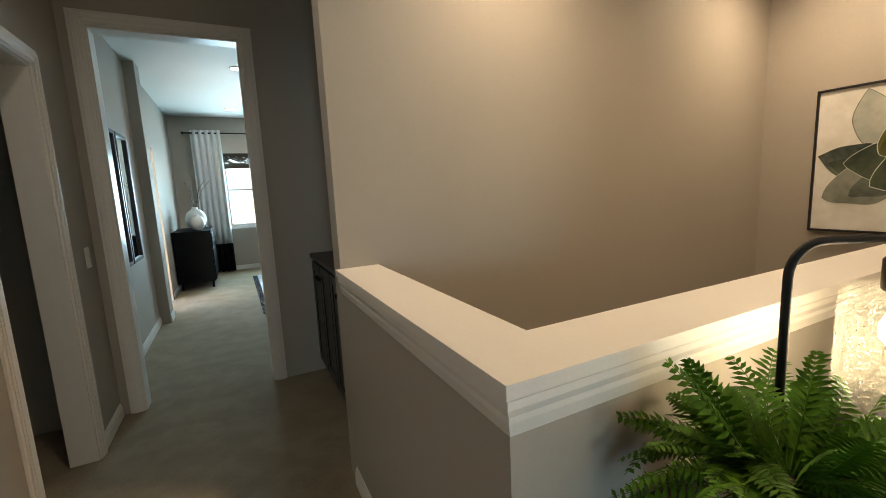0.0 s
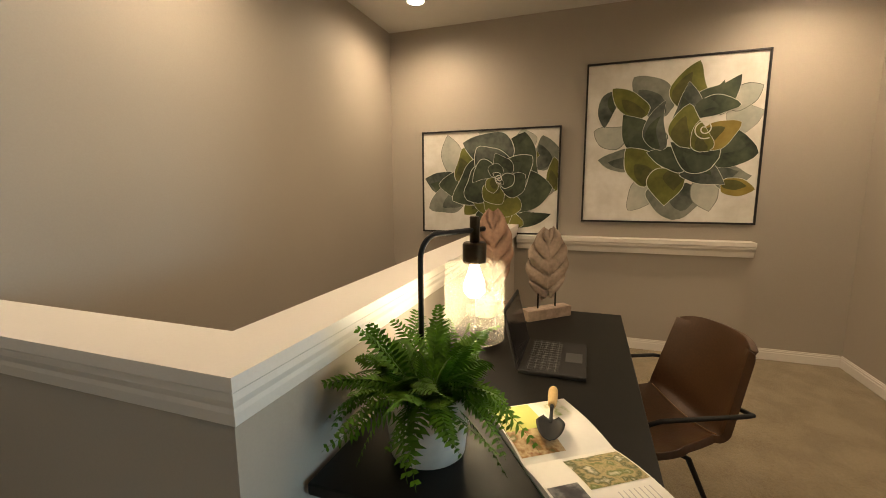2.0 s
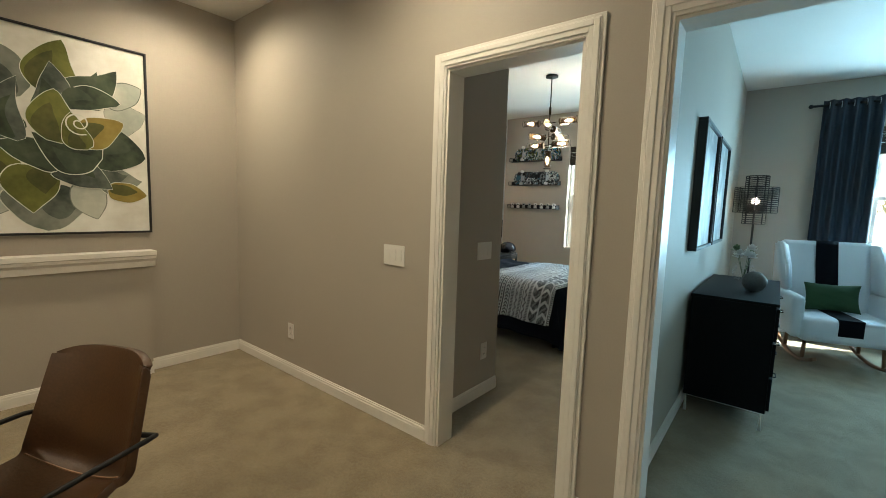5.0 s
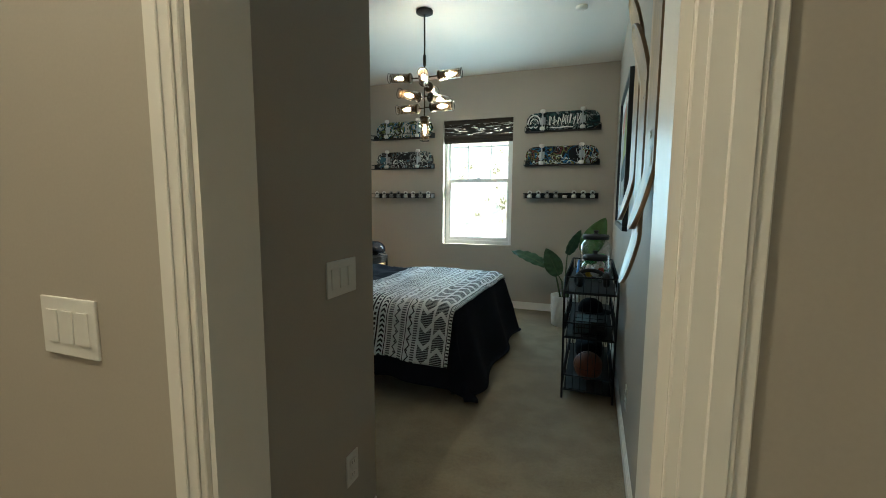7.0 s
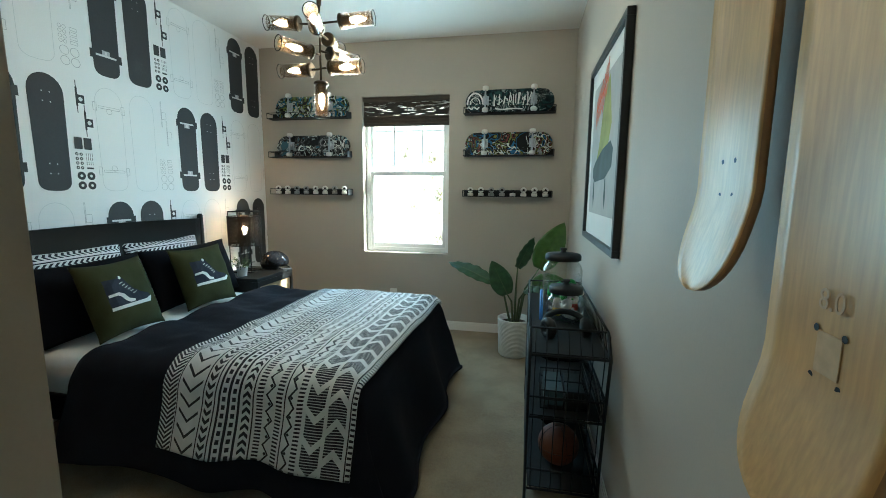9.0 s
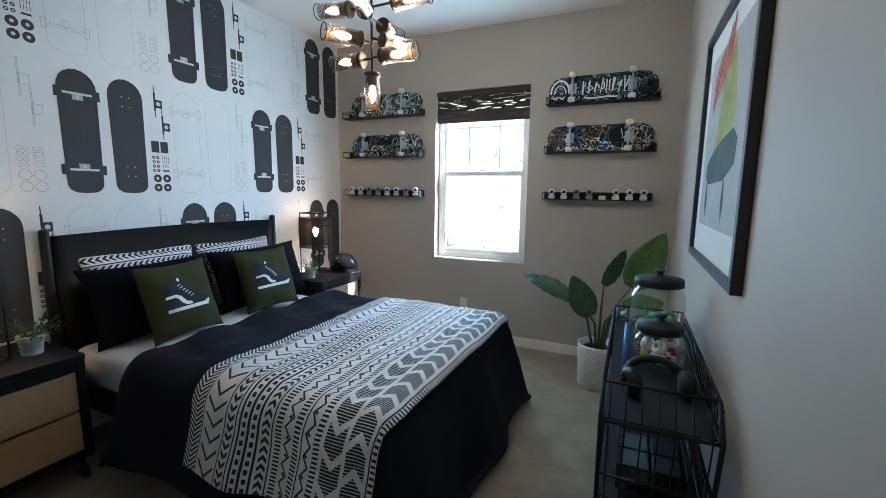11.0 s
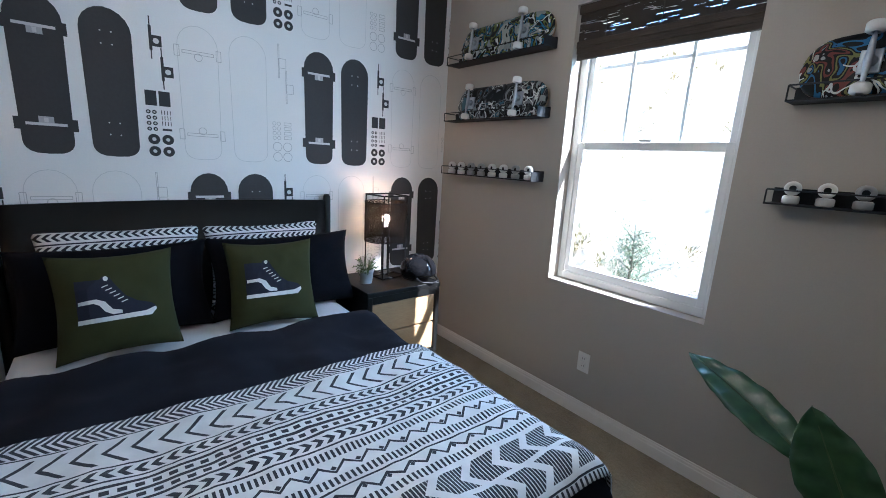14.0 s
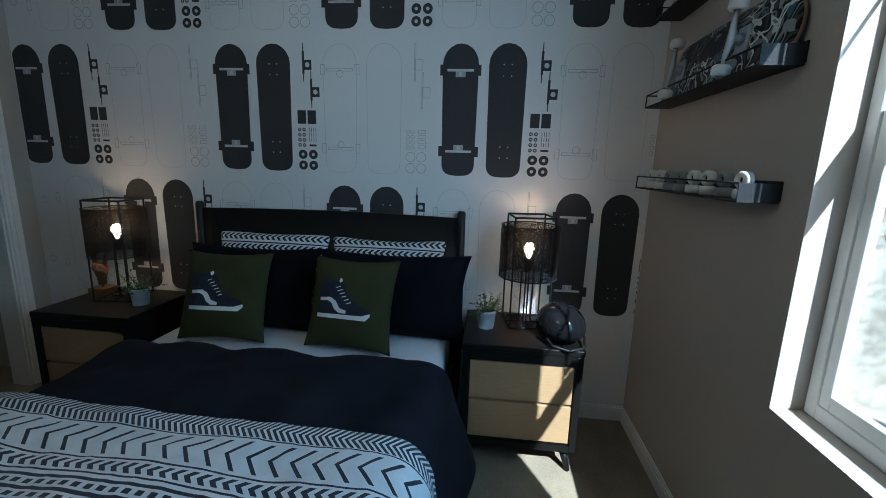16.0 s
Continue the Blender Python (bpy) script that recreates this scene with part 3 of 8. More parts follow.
def throw_mat():
    """Black-on-white bands: chevrons, arrows, dots, ticks and zigzags. u runs along the bed in metres, v across it."""
    m, nt, p = node_mat("black_and_white_throw")
    N = Nodes(nt)
    uvn = nt.nodes.new("ShaderNodeUVMap")
    sp = nt.nodes.new("ShaderNodeSeparateXYZ")
    nt.links.new(uvn.outputs[0], sp.inputs[0])
    u, v = sp.outputs[0], sp.outputs[1]

    def chev(lo, hi, per, share, amp=0.5, flip=False):
        """Arrow heads that point along v, filling the band lo..hi."""
        h = hi - lo
        w = N.m("DIVIDE", N.m("SUBTRACT", u, lo), h)
        d = N.m("ABSOLUTE", N.m("SUBTRACT", w, 0.5))
        s = N.m("ADD" if flip else "SUBTRACT", N.m("MULTIPLY", v, 1 / per), N.m("MULTIPLY", d, amp * 2))
        return N.m("MULTIPLY", N.band(u, lo, hi), N.lt(N.m("FRACT", N.m("ADD", s, 10.0)), share))

    def lines(lo, hi):
        return N.band(u, lo, hi)

    def ticks(lo, hi, per, share=0.5):
        return N.m("MULTIPLY", N.band(u, lo, hi), N.lt(N.fr(v, 1 / per), share))

    def zig(lo, hi, per, thick):
        h = hi - lo
        t = N.tri(v, 1 / per)
        c = N.m("ADD", lo + h * 0.2, N.m("MULTIPLY", t, h * 0.6))
        return N.lt(N.m("ABSOLUTE", N.m("SUBTRACT", u, c)), thick)

    def dia(c, per, r, off):
        d = N.m("ADD", N.m("ABSOLUTE", N.m("SUBTRACT", u, c)), N.m("MULTIPLY", N.m("ABSOLUTE", N.m("SUBTRACT", N.fr(v, 1 / per, off), 0.5)), per))
        return N.lt(d, r)

    pieces = [
        chev(0.0, 0.075, 0.02, 0.55, 1.6), lines(0.078, 0.083),
        chev(0.095, 0.20, 0.062, 0.22, 0.75),
        lines(0.212, 0.218), chev(0.226, 0.262, 0.034, 0.5, 0.5), lines(0.27, 0.276),
        lines(0.288, 0.298), ticks(0.306, 0.322, 0.034, 0.55), lines(0.33, 0.342), ticks(0.35, 0.366, 0.034, 0.55), lines(0.374, 0.384),
        chev(0.396, 0.43, 0.034, 0.5, 0.5, True), lines(0.438, 0.444),
        ticks(0.456, 0.486, 0.015, 0.5), zig(0.492, 0.545, 0.07, 0.005), dia(0.518, 0.07, 0.009, 0.0), ticks(0.55, 0.58, 0.015, 0.5),
        lines(0.59, 0.596), zig(0.60, 0.645, 0.07, 0.005), dia(0.622, 0.07, 0.008, 0.5), ticks(0.65, 0.678, 0.015, 0.5),
        chev(0.695, 0.775, 0.11, 0.72, 0.35), chev(0.79, 0.87, 0.11, 0.72, 0.35, True), lines(0.885, 0.891), ticks(0.893, 0.915, 0.02, 0.45),
    ]
    tot = pieces[0]
    for q in pieces[1:]:
        tot = N.m("MAXIMUM", tot, q)
    # fine stripes inside the dark chevron blocks
    stripe = N.m("MULTIPLY", N.band(u, 0.695, 0.87), N.lt(N.fr(v, 95.0), 0.3))
    tot = N.m("MULTIPLY", tot, N.m("SUBTRACT", 1.0, N.m("MULTIPLY", stripe, 0.8)))
    weave = noise_fac(nt, 500, 2, coord="UV")
    soft = noise_fac(nt, 14, 3, coord="UV")
    white = ramp(nt, soft, (0.62, 0.62, 0.63), (0.76, 0.76, 0.77), 0.3, 0.7)
    nt.links.new(mixc(nt, tot, white, (0.016, 0.017, 0.028)), p.inputs["Base Color"])
    p.inputs["Roughness"].default_value = 0.9
    p.inputs["Sheen Weight"].default_value = 0.15
    bump(nt, p, weave, 0.5, 0.003)
    return m


M_THROW = throw_mat()

# bed: base at the middle of its footprint on the floor
BX0, BX1, BY0, BY1, BZ = -2.96, -0.985, 1.972, 3.438, 0.565
bed = thing("bed", "black wooden platform bed with a plain panelled headboard", "bed", ((BX0 + BX1) / 2, (BY0 + BY1) / 2, 0))
OX, OY = (BX0 + BX1) / 2, (BY0 + BY1) / 2


def bl(x, y):
    return x - OX, y - OY


hb = bmesh.new()
x0, _ = bl(-3.017, 0)
# curved headboard panel
ya, yb = BY0 - OY + 0.015, BY1 - OY - 0.0
grid(hb, 1, 24, lambda u, v: (x0 + 0.012, ya + (yb - ya) * v, 0.30 + u * (1.115 + 0.012 * math.cos(math.pi * (v * 2 - 1) * 0.5) - 0.30)))
ho = part("headboard", hb, M_BLACK, bed, "black panelled headboard")
solid(ho, 0.028, 1.0)
for y in (BY0 - OY - 0.012, BY1 - OY + 0.012):
    pm = bmesh.new()
    tube(pm, [(x0, y, 0.0), (x0, y, 0.3), (x0, y, 1.14), (x0, y, 1.153)], [0.017, 0.026, 0.022, 0.014], 14)
    part("headboard_post", pm, M_BLACK, bed)
for y in (BY0 - OY + 0.01, BY1 - OY - 0.04):
    part("side_rail", B(BX0 - OX, BX1 - OX - 0.02, y, y + 0.03, 0.22, 0.36, 0.006), M_BLACK, bed)
part("foot_rail", B(BX1 - OX - 0.05, BX1 - OX - 0.02, BY0 - OY + 0.04, BY1 - OY - 0.04, 0.22, 0.36, 0.006), M_BLACK, bed)
for y in (BY0 - OY + 0.035, BY1 - OY - 0.035):
    lm = bmesh.new()
    tube(lm, [(BX1 - OX - 0.035, y, 0.0), (BX1 - OX - 0.035, y, 0.24)], [0.018, 0.03], 14)
    part("leg", lm, M_BLACK, bed)
part("slat_deck", B(BX0 - OX, BX1 - OX - 0.06, BY0 - OY + 0.045, BY1 - OY - 0.045, 0.28, 0.30), M_BLACK, bed)

mt = B(BX0, BX1 - 0.05, BY0 + 0.02, BY1 - 0.02, 0.302, 0.53, 0.05)
tagged(part("mattress", mt, M_WHITEC, smooth=True), "white mattress with a ribbed white sheet on the bed", "mattress")


def drape(s, t, top, grow, x_foot, y_lo, y_hi, wave=1.0):
    """Lays a flat cloth point (s along the bed, t across it) over the mattress; what hangs over an edge falls."""
    R = 0.135
    dx = max(0.0, s - (x_foot - R))
    dl, dr = max(0.0, (y_lo + R) - t), max(0.0, t - (y_hi - R))
    dt = max(dl, dr)

    def fall(d):
        if d <= 0:
            return 0.0, 0.0
        a = R * math.pi / 2
        if d < a:
            return R * math.sin(d / R), R * (1 - math.cos(d / R))
        e = (d - a) / 0.35
        return R + 0.085 * min(1.3, e) ** 1.3, R + (d - a) * 0.97

    ox, zx = fall(dx)
    oy, zy = fall(dt)
    z = max(zx, zy) + 0.18 * min(zx, zy)
    x = min(s, x_foot - R) + ox
    y = (y_lo + R - oy) if dl > 0 else ((y_hi - R + oy) if dr > 0 else t)
    hang = min(1.0, max(zx, zy) / 0.3)
    fold = 0.028 * hang * wave
    k = noise.noise(Vector((s * 3.1, t * 3.1, 2.0)))
    if zy >= zx and dt > 0:
        f = math.sin(s * 10 + 2.5 * noise.noise(Vector((s * 2.0, 0.0, 5.0)))) * fold
        y += (-f if dl > 0 else f) + (-1 if dl > 0 else 1) * 0.02 * hang
    elif zx > 0:
        x += math.sin(t * 9.5 + 2.5 * noise.noise(Vector((0.0, t * 2.0, 9.0)))) * fold + 0.02 * hang
    puff = 0.016 * k + 0.008 * noise.noise(Vector((s * 9, t * 9, 7.0))) + 0.004 * (1 - abs(noise.noise(Vector((s * 5 + t * 4, t * 9 - s * 3, 11.0))))) ** 6
    return Vector((x, y, top - z + puff * (1 - 0.6 * hang) + grow))


def duvet_pt(u, v):
    s = -2.43 + u * (1.445 + 0.55)
    t = (BY0 - 0.45) + v * (BY1 - BY0 + 0.90)
    # the turned-back edge bows a little
    s += (1 - u) * (0.06 * math.cos((v - 0.5) * math.pi) - 0.05)
    p = drape(s, t, BZ + 0.025, 0.0, BX1 + 0.005, BY0 - 0.02, BY1 + 0.02)
    lip = max(0.0, 1 - u / 0.035)
    p.z -= 0.035 * lip * lip
    if 0.0 < u < 0.35:
        p.z += 0.018 * math.exp(-((u - 0.06) / 0.05) ** 2) + 0.008 * math.sin(40 * v + 9 * u)
    p.z = max(p.z, 0.05)
    return p


bm = bmesh.new()
grid(bm, 90, 110, duvet_pt)
dv = tagged(part("duvet", bm, M_NAVY, smooth=True), "dark navy cotton duvet turned back over the bed", "duvet")
solid(dv, 0.018)

TX0, TW = -1.905, 0.915


def throw_pt(u, v):
    vv = -0.36 + v * (BY1 - BY0 + 0.60)
    s = TX0 + u * TW + 0.05 * (v - 0.3)
    t = BY0 + vv
    return drape(s, t, BZ + 0.03, 0.013, BX1 + 0.02, BY0 - 0.045, BY1 + 0.03, 0.8)


bm = bmesh.new()
grid(bm, 80, 120, throw_pt, uv=True)
lay = bm.loops.layers.uv.verify()
for f in bm.faces:
    for lp in f.loops:
        lp[lay].uv = (lp[lay].uv[0] * TW, lp[lay].uv[1] * (BY1 - BY0 + 0.60))
to = tagged(part("throw_blanket", bm, M_THROW, smooth=True), "white throw with black chevron and zigzag bands across the bed", "blanket")
solid(to, 0.007)


def cushion(bm, w, h, d, nu=26, nv=26, pinch=0.6, seed=0.0):
    """A filled cover in the y-z plane: w wide, h high, d thick, with pulled corners."""
    for side in (1, -1):
        def fn(u, v):
            a, b = u * 2 - 1, v * 2 - 1
            th = (1 - abs(a) ** 3.2) ** 0.75 * (1 - abs(b) ** 3.2) ** 0.75
            k = 1 - pinch * 0.16 * (1 - abs(b) ** 2) * abs(a) ** 6
            kb = 1 - pinch * 0.16 * (1 - abs(a) ** 2) * abs(b) ** 6
            wr = 0.012 * noise.noise(Vector((a * 2.2 + seed, b * 2.2, seed))) + 0.005 * noise.noise(Vector((a * 6 + seed, b * 6, 3.0)))
            return (side * (d / 2 * th + wr * th), a * w / 2 * k, h / 2 * (1 + b * kb))
        grid(bm, nu, nv, fn)
    bmesh.ops.remove_doubles(bm, verts=bm.verts, dist=0.0004)
    bmesh.ops.recalc_face_normals(bm, faces=bm.faces)
    return bm


def pattern_mat():
    """White cover with rows of small black arrows."""
    m, nt, p = node_mat("arrow_row_print")
    N = Nodes(nt)
    tc = nt.nodes.new("ShaderNodeTexCoord")
    sp = nt.nodes.new("ShaderNodeSeparateXYZ")
    nt.links.new(tc.outputs["Object"], sp.inputs[0])
    y, z = sp.outputs[1], sp.outputs[2]
    w = N.fr(z, 1 / 0.06)
    arrow = N.lt(N.m("FRACT", N.m("ADD", 10.0, N.m("SUBTRACT", N.m("MULTIPLY", y, 1 / 0.032), N.m("MULTIPLY", N.m("ABSOLUTE", N.m("SUBTRACT", w, 0.42)), 2.2)))), 0.5)
    row = N.m("MULTIPLY", N.band(w, 0.12, 0.72), arrow)
    line = N.band(w, 0.82, 0.93)
    nt.links.new(mixc(nt, N.m("MAXIMUM", row, line), (0.7, 0.7, 0.72), (0.016, 0.017, 0.03)), p.inputs["Base Color"])
    p.inputs["Roughness"].default_value = 0.88
    bump(nt, p, noise_fac(nt, 420, 2), 0.3, 0.002)
    return m


M_ARROWS = pattern_mat()


def put_cushion(name, label, material, w, h, d, loc, lean, turn=0.0, group="", seed=0.0, roll=0.0):
    ob = part(name, cushion(bmesh.new(), w, h, d, seed=seed), material, smooth=True)
    ob.matrix_world = pose(*loc, 0, 0, turn) @ pose(0, 0, 0, roll, lean, 0)
    return tagged(ob, label, "pillow", group)


top = 0.535
put_cushion("patterned_pillow", "white pillow with rows of black arrows against the headboard", M_ARROWS, 0.66, 0.49, 0.15, (-2.88, 2.405, top), -16, seed=1)
put_cushion("patterned_pillow", "white pillow with rows of black arrows against the headboard", M_ARROWS, 0.64, 0.48, 0.15, (-2.88, 3.06, top), -16, seed=4)
put_cushion("dark_pillow", "large black cotton sham leaning on the patterned pillow", M_BLACKC, 0.74, 0.435, 0.20, (-2.73, 2.37, top), -20, seed=2)
put_cushion("dark_pillow", "large black cotton sham hanging past the bed edge", M_BLACKC, 0.80, 0.435, 0.20, (-2.73, 3.12, top), -20, seed=6)


def sneaker(bm, mats_off=0):
    """A plain high-top shoe in outline, laid flat in y-z: panel, upper, stripe, sole and laces."""
    def sheet(pts, x, mi):
        poly(bm, [(x, a, b) for a, b in pts], mi)
    up = [(-0.125, -0.062), (0.118, -0.062), (0.125, -0.045), (0.112, -0.03), (0.065, -0.014), (0.03, 0.012), (0.0, 0.06), (-0.018, 0.096), (-0.04, 0.1), (-0.047, 0.088), (-0.125, 0.09)]
    sheet(up, 0.0, 0)
    sheet([(-0.127, -0.08), (0.108, -0.08), (0.128, -0.058), (0.125, -0.047), (0.09, -0.06), (-0.126, -0.063)], 0.0014, 1)
    st = [(-0.12, 0.008), (-0.065, 0.012), (-0.038, -0.002), (-0.018, -0.034), (0.012, -0.043), (0.012, -0.056), (-0.02, -0.055), (-0.042, -0.04), (-0.057, -0.014), (-0.075, -0.004), (-0.12, -0.006)]
    sheet(st[::-1], 0.0014, 1)
    for k in range(6):
        c = (-0.036 + k * 0.0115, 0.06 - k * 0.0135)
        sheet([(c[0] - 0.009, c[1] - 0.006), (c[0] + 0.012, c[1] + 0.001), (c[0] + 0.012, c[1] + 0.005), (c[0] - 0.009, c[1] - 0.002)], 0.0018, 1)
    sheet([(-0.029 + 0.008 * math.cos(q), 0.09 + 0.01 * math.sin(q)) for q in [k * math.pi / 5 for k in range(10)]], 0.0018, 1)
    for f in bm.faces:
        f.normal_update()
    return bm


for yy, xx, sd in ((2.365, -2.53, 3), (2.975, -2.53, 8)):
    c = put_cushion("square_cushion", "square olive canvas cushion printed with a dark high-top shoe", M_OLIVE, 0.425, 0.43, 0.15, (xx, yy, top + 0.012), -20, turn=3 if sd == 3 else -6, group="olive shoe cushions", seed=sd)
    sm = bmesh.new()
    sneaker(sm)
    for k in range(-9, 10):
        for co, no in (((0, k * 0.018, 0), (0, 1, 0)), ((0, 0, k * 0.018), (0, 0, 1))):
            bmesh.ops.bisect_plane(sm, geom=sm.verts[:] + sm.edges[:] + sm.faces[:], plane_co=co, plane_no=no)
    for v in sm.verts:
        v.co.y -= 0.005
        a, b = v.co.y / 0.2125, (v.co.z + 0.008) / 0.215
        th = (1 - min(1, abs(a)) ** 3.2) ** 0.75 * (1 - min(1, abs(b)) ** 3.2) ** 0.75
        wr = 0.012 * noise.noise(Vector((a * 2.2 + sd, b * 2.2, sd))) + 0.005 * noise.noise(Vector((a * 6 + sd, b * 6, 3.0)))
        v.co.x += 0.075 * th + wr * th + 0.0025
        v.co.z += 0.223
    part("shoe_print", sm, [M_INK, M_WHITEP], c, "dark shoe print with a white sole")


# nightstands
M_OAK = mat("pale_rift_oak", (0.33, 0.215, 0.105), 0.55, fine=22, amt=0.16, bumps=0.12, coarse=3, stretch=(1.0, 1.0, 14.0))


def nightstand(loc, label):
    w, dpt, h = 0.53, 0.45, 0.614
    t = thing("nightstand", label, "nightstand", loc, group="bedside tables")
    # origin at the floor, back against -x; front faces +x
    bd = bmesh.new()
    box(bd, -dpt / 2, dpt / 2 - 0.022, -w / 2, -w / 2 + 0.022, 0.115, h - 0.03, 0.002)
    box(bd, -dpt / 2, dpt / 2 - 0.022, w / 2 - 0.022, w / 2, 0.115, h - 0.03, 0.002)
    box(bd, -dpt / 2, dpt / 2 - 0.022, -w / 2 + 0.022, w / 2 - 0.022, 0.115, 0.145)
    box(bd, -dpt / 2, -dpt / 2 + 0.01, -w / 2 + 0.022, w / 2 - 0.022, 0.145, h - 0.03)
    part("body", bd, M_BLACK, t)
    part("top", B(-dpt / 2, dpt / 2 + 0.004, -w / 2 - 0.004, w / 2 + 0.004, h - 0.03, h, 0.004), M_BLACK, t)
    fr = bmesh.new()
    for y in (-w / 2, w / 2 - 0.03):
        box(fr, dpt / 2 - 0.022, dpt / 2 + 0.004, y, y + 0.03, 0.115, h - 0.03, 0.003)
    box(fr, dpt / 2 - 0.022, dpt / 2 + 0.002, -w / 2 + 0.03, w / 2 - 0.03, 0.115, 0.145)
    box(fr, dpt / 2 - 0.022, dpt / 2 + 0.002, -w / 2 + 0.03, w / 2 - 0.03, h - 0.075, h - 0.03)
    part("face_frame", fr, M_BLACK, t)
    for za, zb in ((0.153, 0.336), (0.348, 0.532)):
        part("drawer", B(dpt / 2 - 0.16, dpt / 2 - 0.008, -w / 2 + 0.034, w / 2 - 0.034, za, zb, 0.003), M_OAK, t, "pale oak drawer front")
    for sx in (-1, 1):
        for sy in (-1, 1):
            lg = bmesh.new()
            tube(lg, [(sx * (dpt / 2 - 0.03), sy * (w / 2 - 0.02), 0.0), (sx * (dpt / 2 - 0.055), sy * (w / 2 - 0.05), 0.115)], [0.012, 0.021], 12)
            part("leg", lg, M_BLACK, t)
    return t


nightstand((-2.785, 3.772, 0), "black nightstand with two pale oak drawers near the window")
nightstand((-2.785, 1.60, 0), "black nightstand with two oak drawers away from the window")

# lamps on the nightstands
# Brown tint puts the bulb's warm light into the black wire's colour.
M_MESH = mesh_mat("warm_tinted_black_mesh", (0.035, 0.024, 0.016), 0.43, 300)


def cage_lamp(x, y, label):
    t = thing("table_lamp", label, "lamp", (x, y, 0.614), 8, group="bedside cage lamps")
    a, h = 0.095, 0.545
    fr = bmesh.new()
    for z in (0.005, h):
        tube(fr, [(-a, -a, z), (a, -a, z), (a, a, z), (-a, a, z)], 0.005, 6, closed=True)
    for sx in (-1, 1):
        for sy in (-1, 1):
            tube(fr, [(sx * a, sy * a, 0.004), (sx * a, sy * a, h)], 0.0045, 6)
    part("cage", fr, M_IRON, t)
    for k in range(4):
        an = math.pi / 4 * (2 * k + 1) + 0.78
        part("rod", tube(bmesh.new(), [(0.03 * math.cos(an), 0.03 * math.sin(an), 0.008), (0.03 * math.cos(an), 0.03 * math.sin(an), 0.27)], 0.004, 6), M_IRON, t)
    part("cross_bar", tube(bmesh.new(), [(-a, 0, 0.006), (a, 0, 0.006)], 0.004, 6), M_IRON, t)
    part("cross_bar", tube(bmesh.new(), [(0, -a, 0.006), (0, a, 0.006)], 0.004, 6), M_IRON, t)
    so = bmesh.new()
    lathe(so, [(0.02, 0.27), (0.02, 0.33), (0.016, 0.335)], 16)
    part("socket", so, M_IRON, t)
    b = bmesh.new()
    lathe(b, [(0.010, 0.335), (0.013, 0.35), (0.024, 0.375), (0.026, 0.39), (0.022, 0.404), (0.012, 0.413), (0.001, 0.416)], 20)
    part("bulb", b, M_BULB, t, "glowing clear bulb")
    s = bmesh.new()
    lathe(s, [(0.14, 0.245), (0.14, 0.50)], 40, cap=False)
    sh = part("shade", s, M_MESH, t, "black wire mesh shade")
    for z in (0.245, 0.5):
        r = bmesh.new()
        tube(r, [(0.141 * math.cos(k * math.pi / 20), 0.141 * math.sin(k * math.pi / 20), z) for k in range(40)], 0.003, 6, closed=True)
        part("shade_ring", r, M_IRON, t)
    sp = bmesh.new()
    for k in range(48):
        an = 2 * math.pi * k / 48
        tube(sp, [(0.1405 * math.cos(an), 0.1405 * math.sin(an), 0.245), (0.1405 * math.cos(an), 0.1405 * math.sin(an), 0.5)], 0.0011, 4)
    for k in range(1, 22):
        z = 0.245 + 0.255 * k / 22
        tube(sp, [(0.1405 * math.cos(q * math.pi / 16), 0.1405 * math.sin(q * math.pi / 16), z) for q in range(32)], 0.0011, 4, closed=True)
    part("wire_grid", sp, M_IRON, sh)
    bulb_light(x, y, 1.005, 3.4, 0.03, (1.0, 0.5, 0.22))


cage_lamp(-2.868, 3.80, "black cage lamp with a lit bulb beside the helmet")
cage_lamp(-2.85, 1.585, "black cage lamp with a lit bulb beside the wooden sculpture")

M_POT = mat("pale_glazed_pot", (0.55, 0.57, 0.58), 0.5, fine=30, amt=0.1, bumps=0.1)
M_LEAF = mat("fresh_leaf", (0.055, 0.105, 0.025), 0.5, fine=60, amt=0.3, bumps=0.1)
M_SOIL = mat("dark_soil", (0.03, 0.02, 0.012), 0.95, fine=120, amt=0.4, bumps=0.8)


def leaf_quad(bm, p, d, up, ln, wd, mi=0, bend=0.25, nseg=3):
    """A pointed leaf from p along d."""
    d, up = Vector(d).normalized(), Vector(up)
    s = d.cross(up)
    s = s.normalized() if s.length > 1e-4 else Vector((1, 0, 0))
    n = s.cross(d)
    prev = None
    for i in range(nseg + 1):
        f = i / nseg
        c = Vector(p) + d * ln * f - n * (bend * ln * f * f)
        w = wd * math.sin(math.pi * min(0.97, 0.12 + 0.88 * f)) * 0.5
        row = [bm.verts.new(c - s * w), bm.verts.new(c - n * w * 0.25), bm.verts.new(c + s * w)]
        if prev:
            for k in range(2):
                fc = bm.faces.new((prev[k], prev[k + 1], row[k + 1], row[k]))
                fc.material_index = mi
                fc.smooth = True
        prev = row


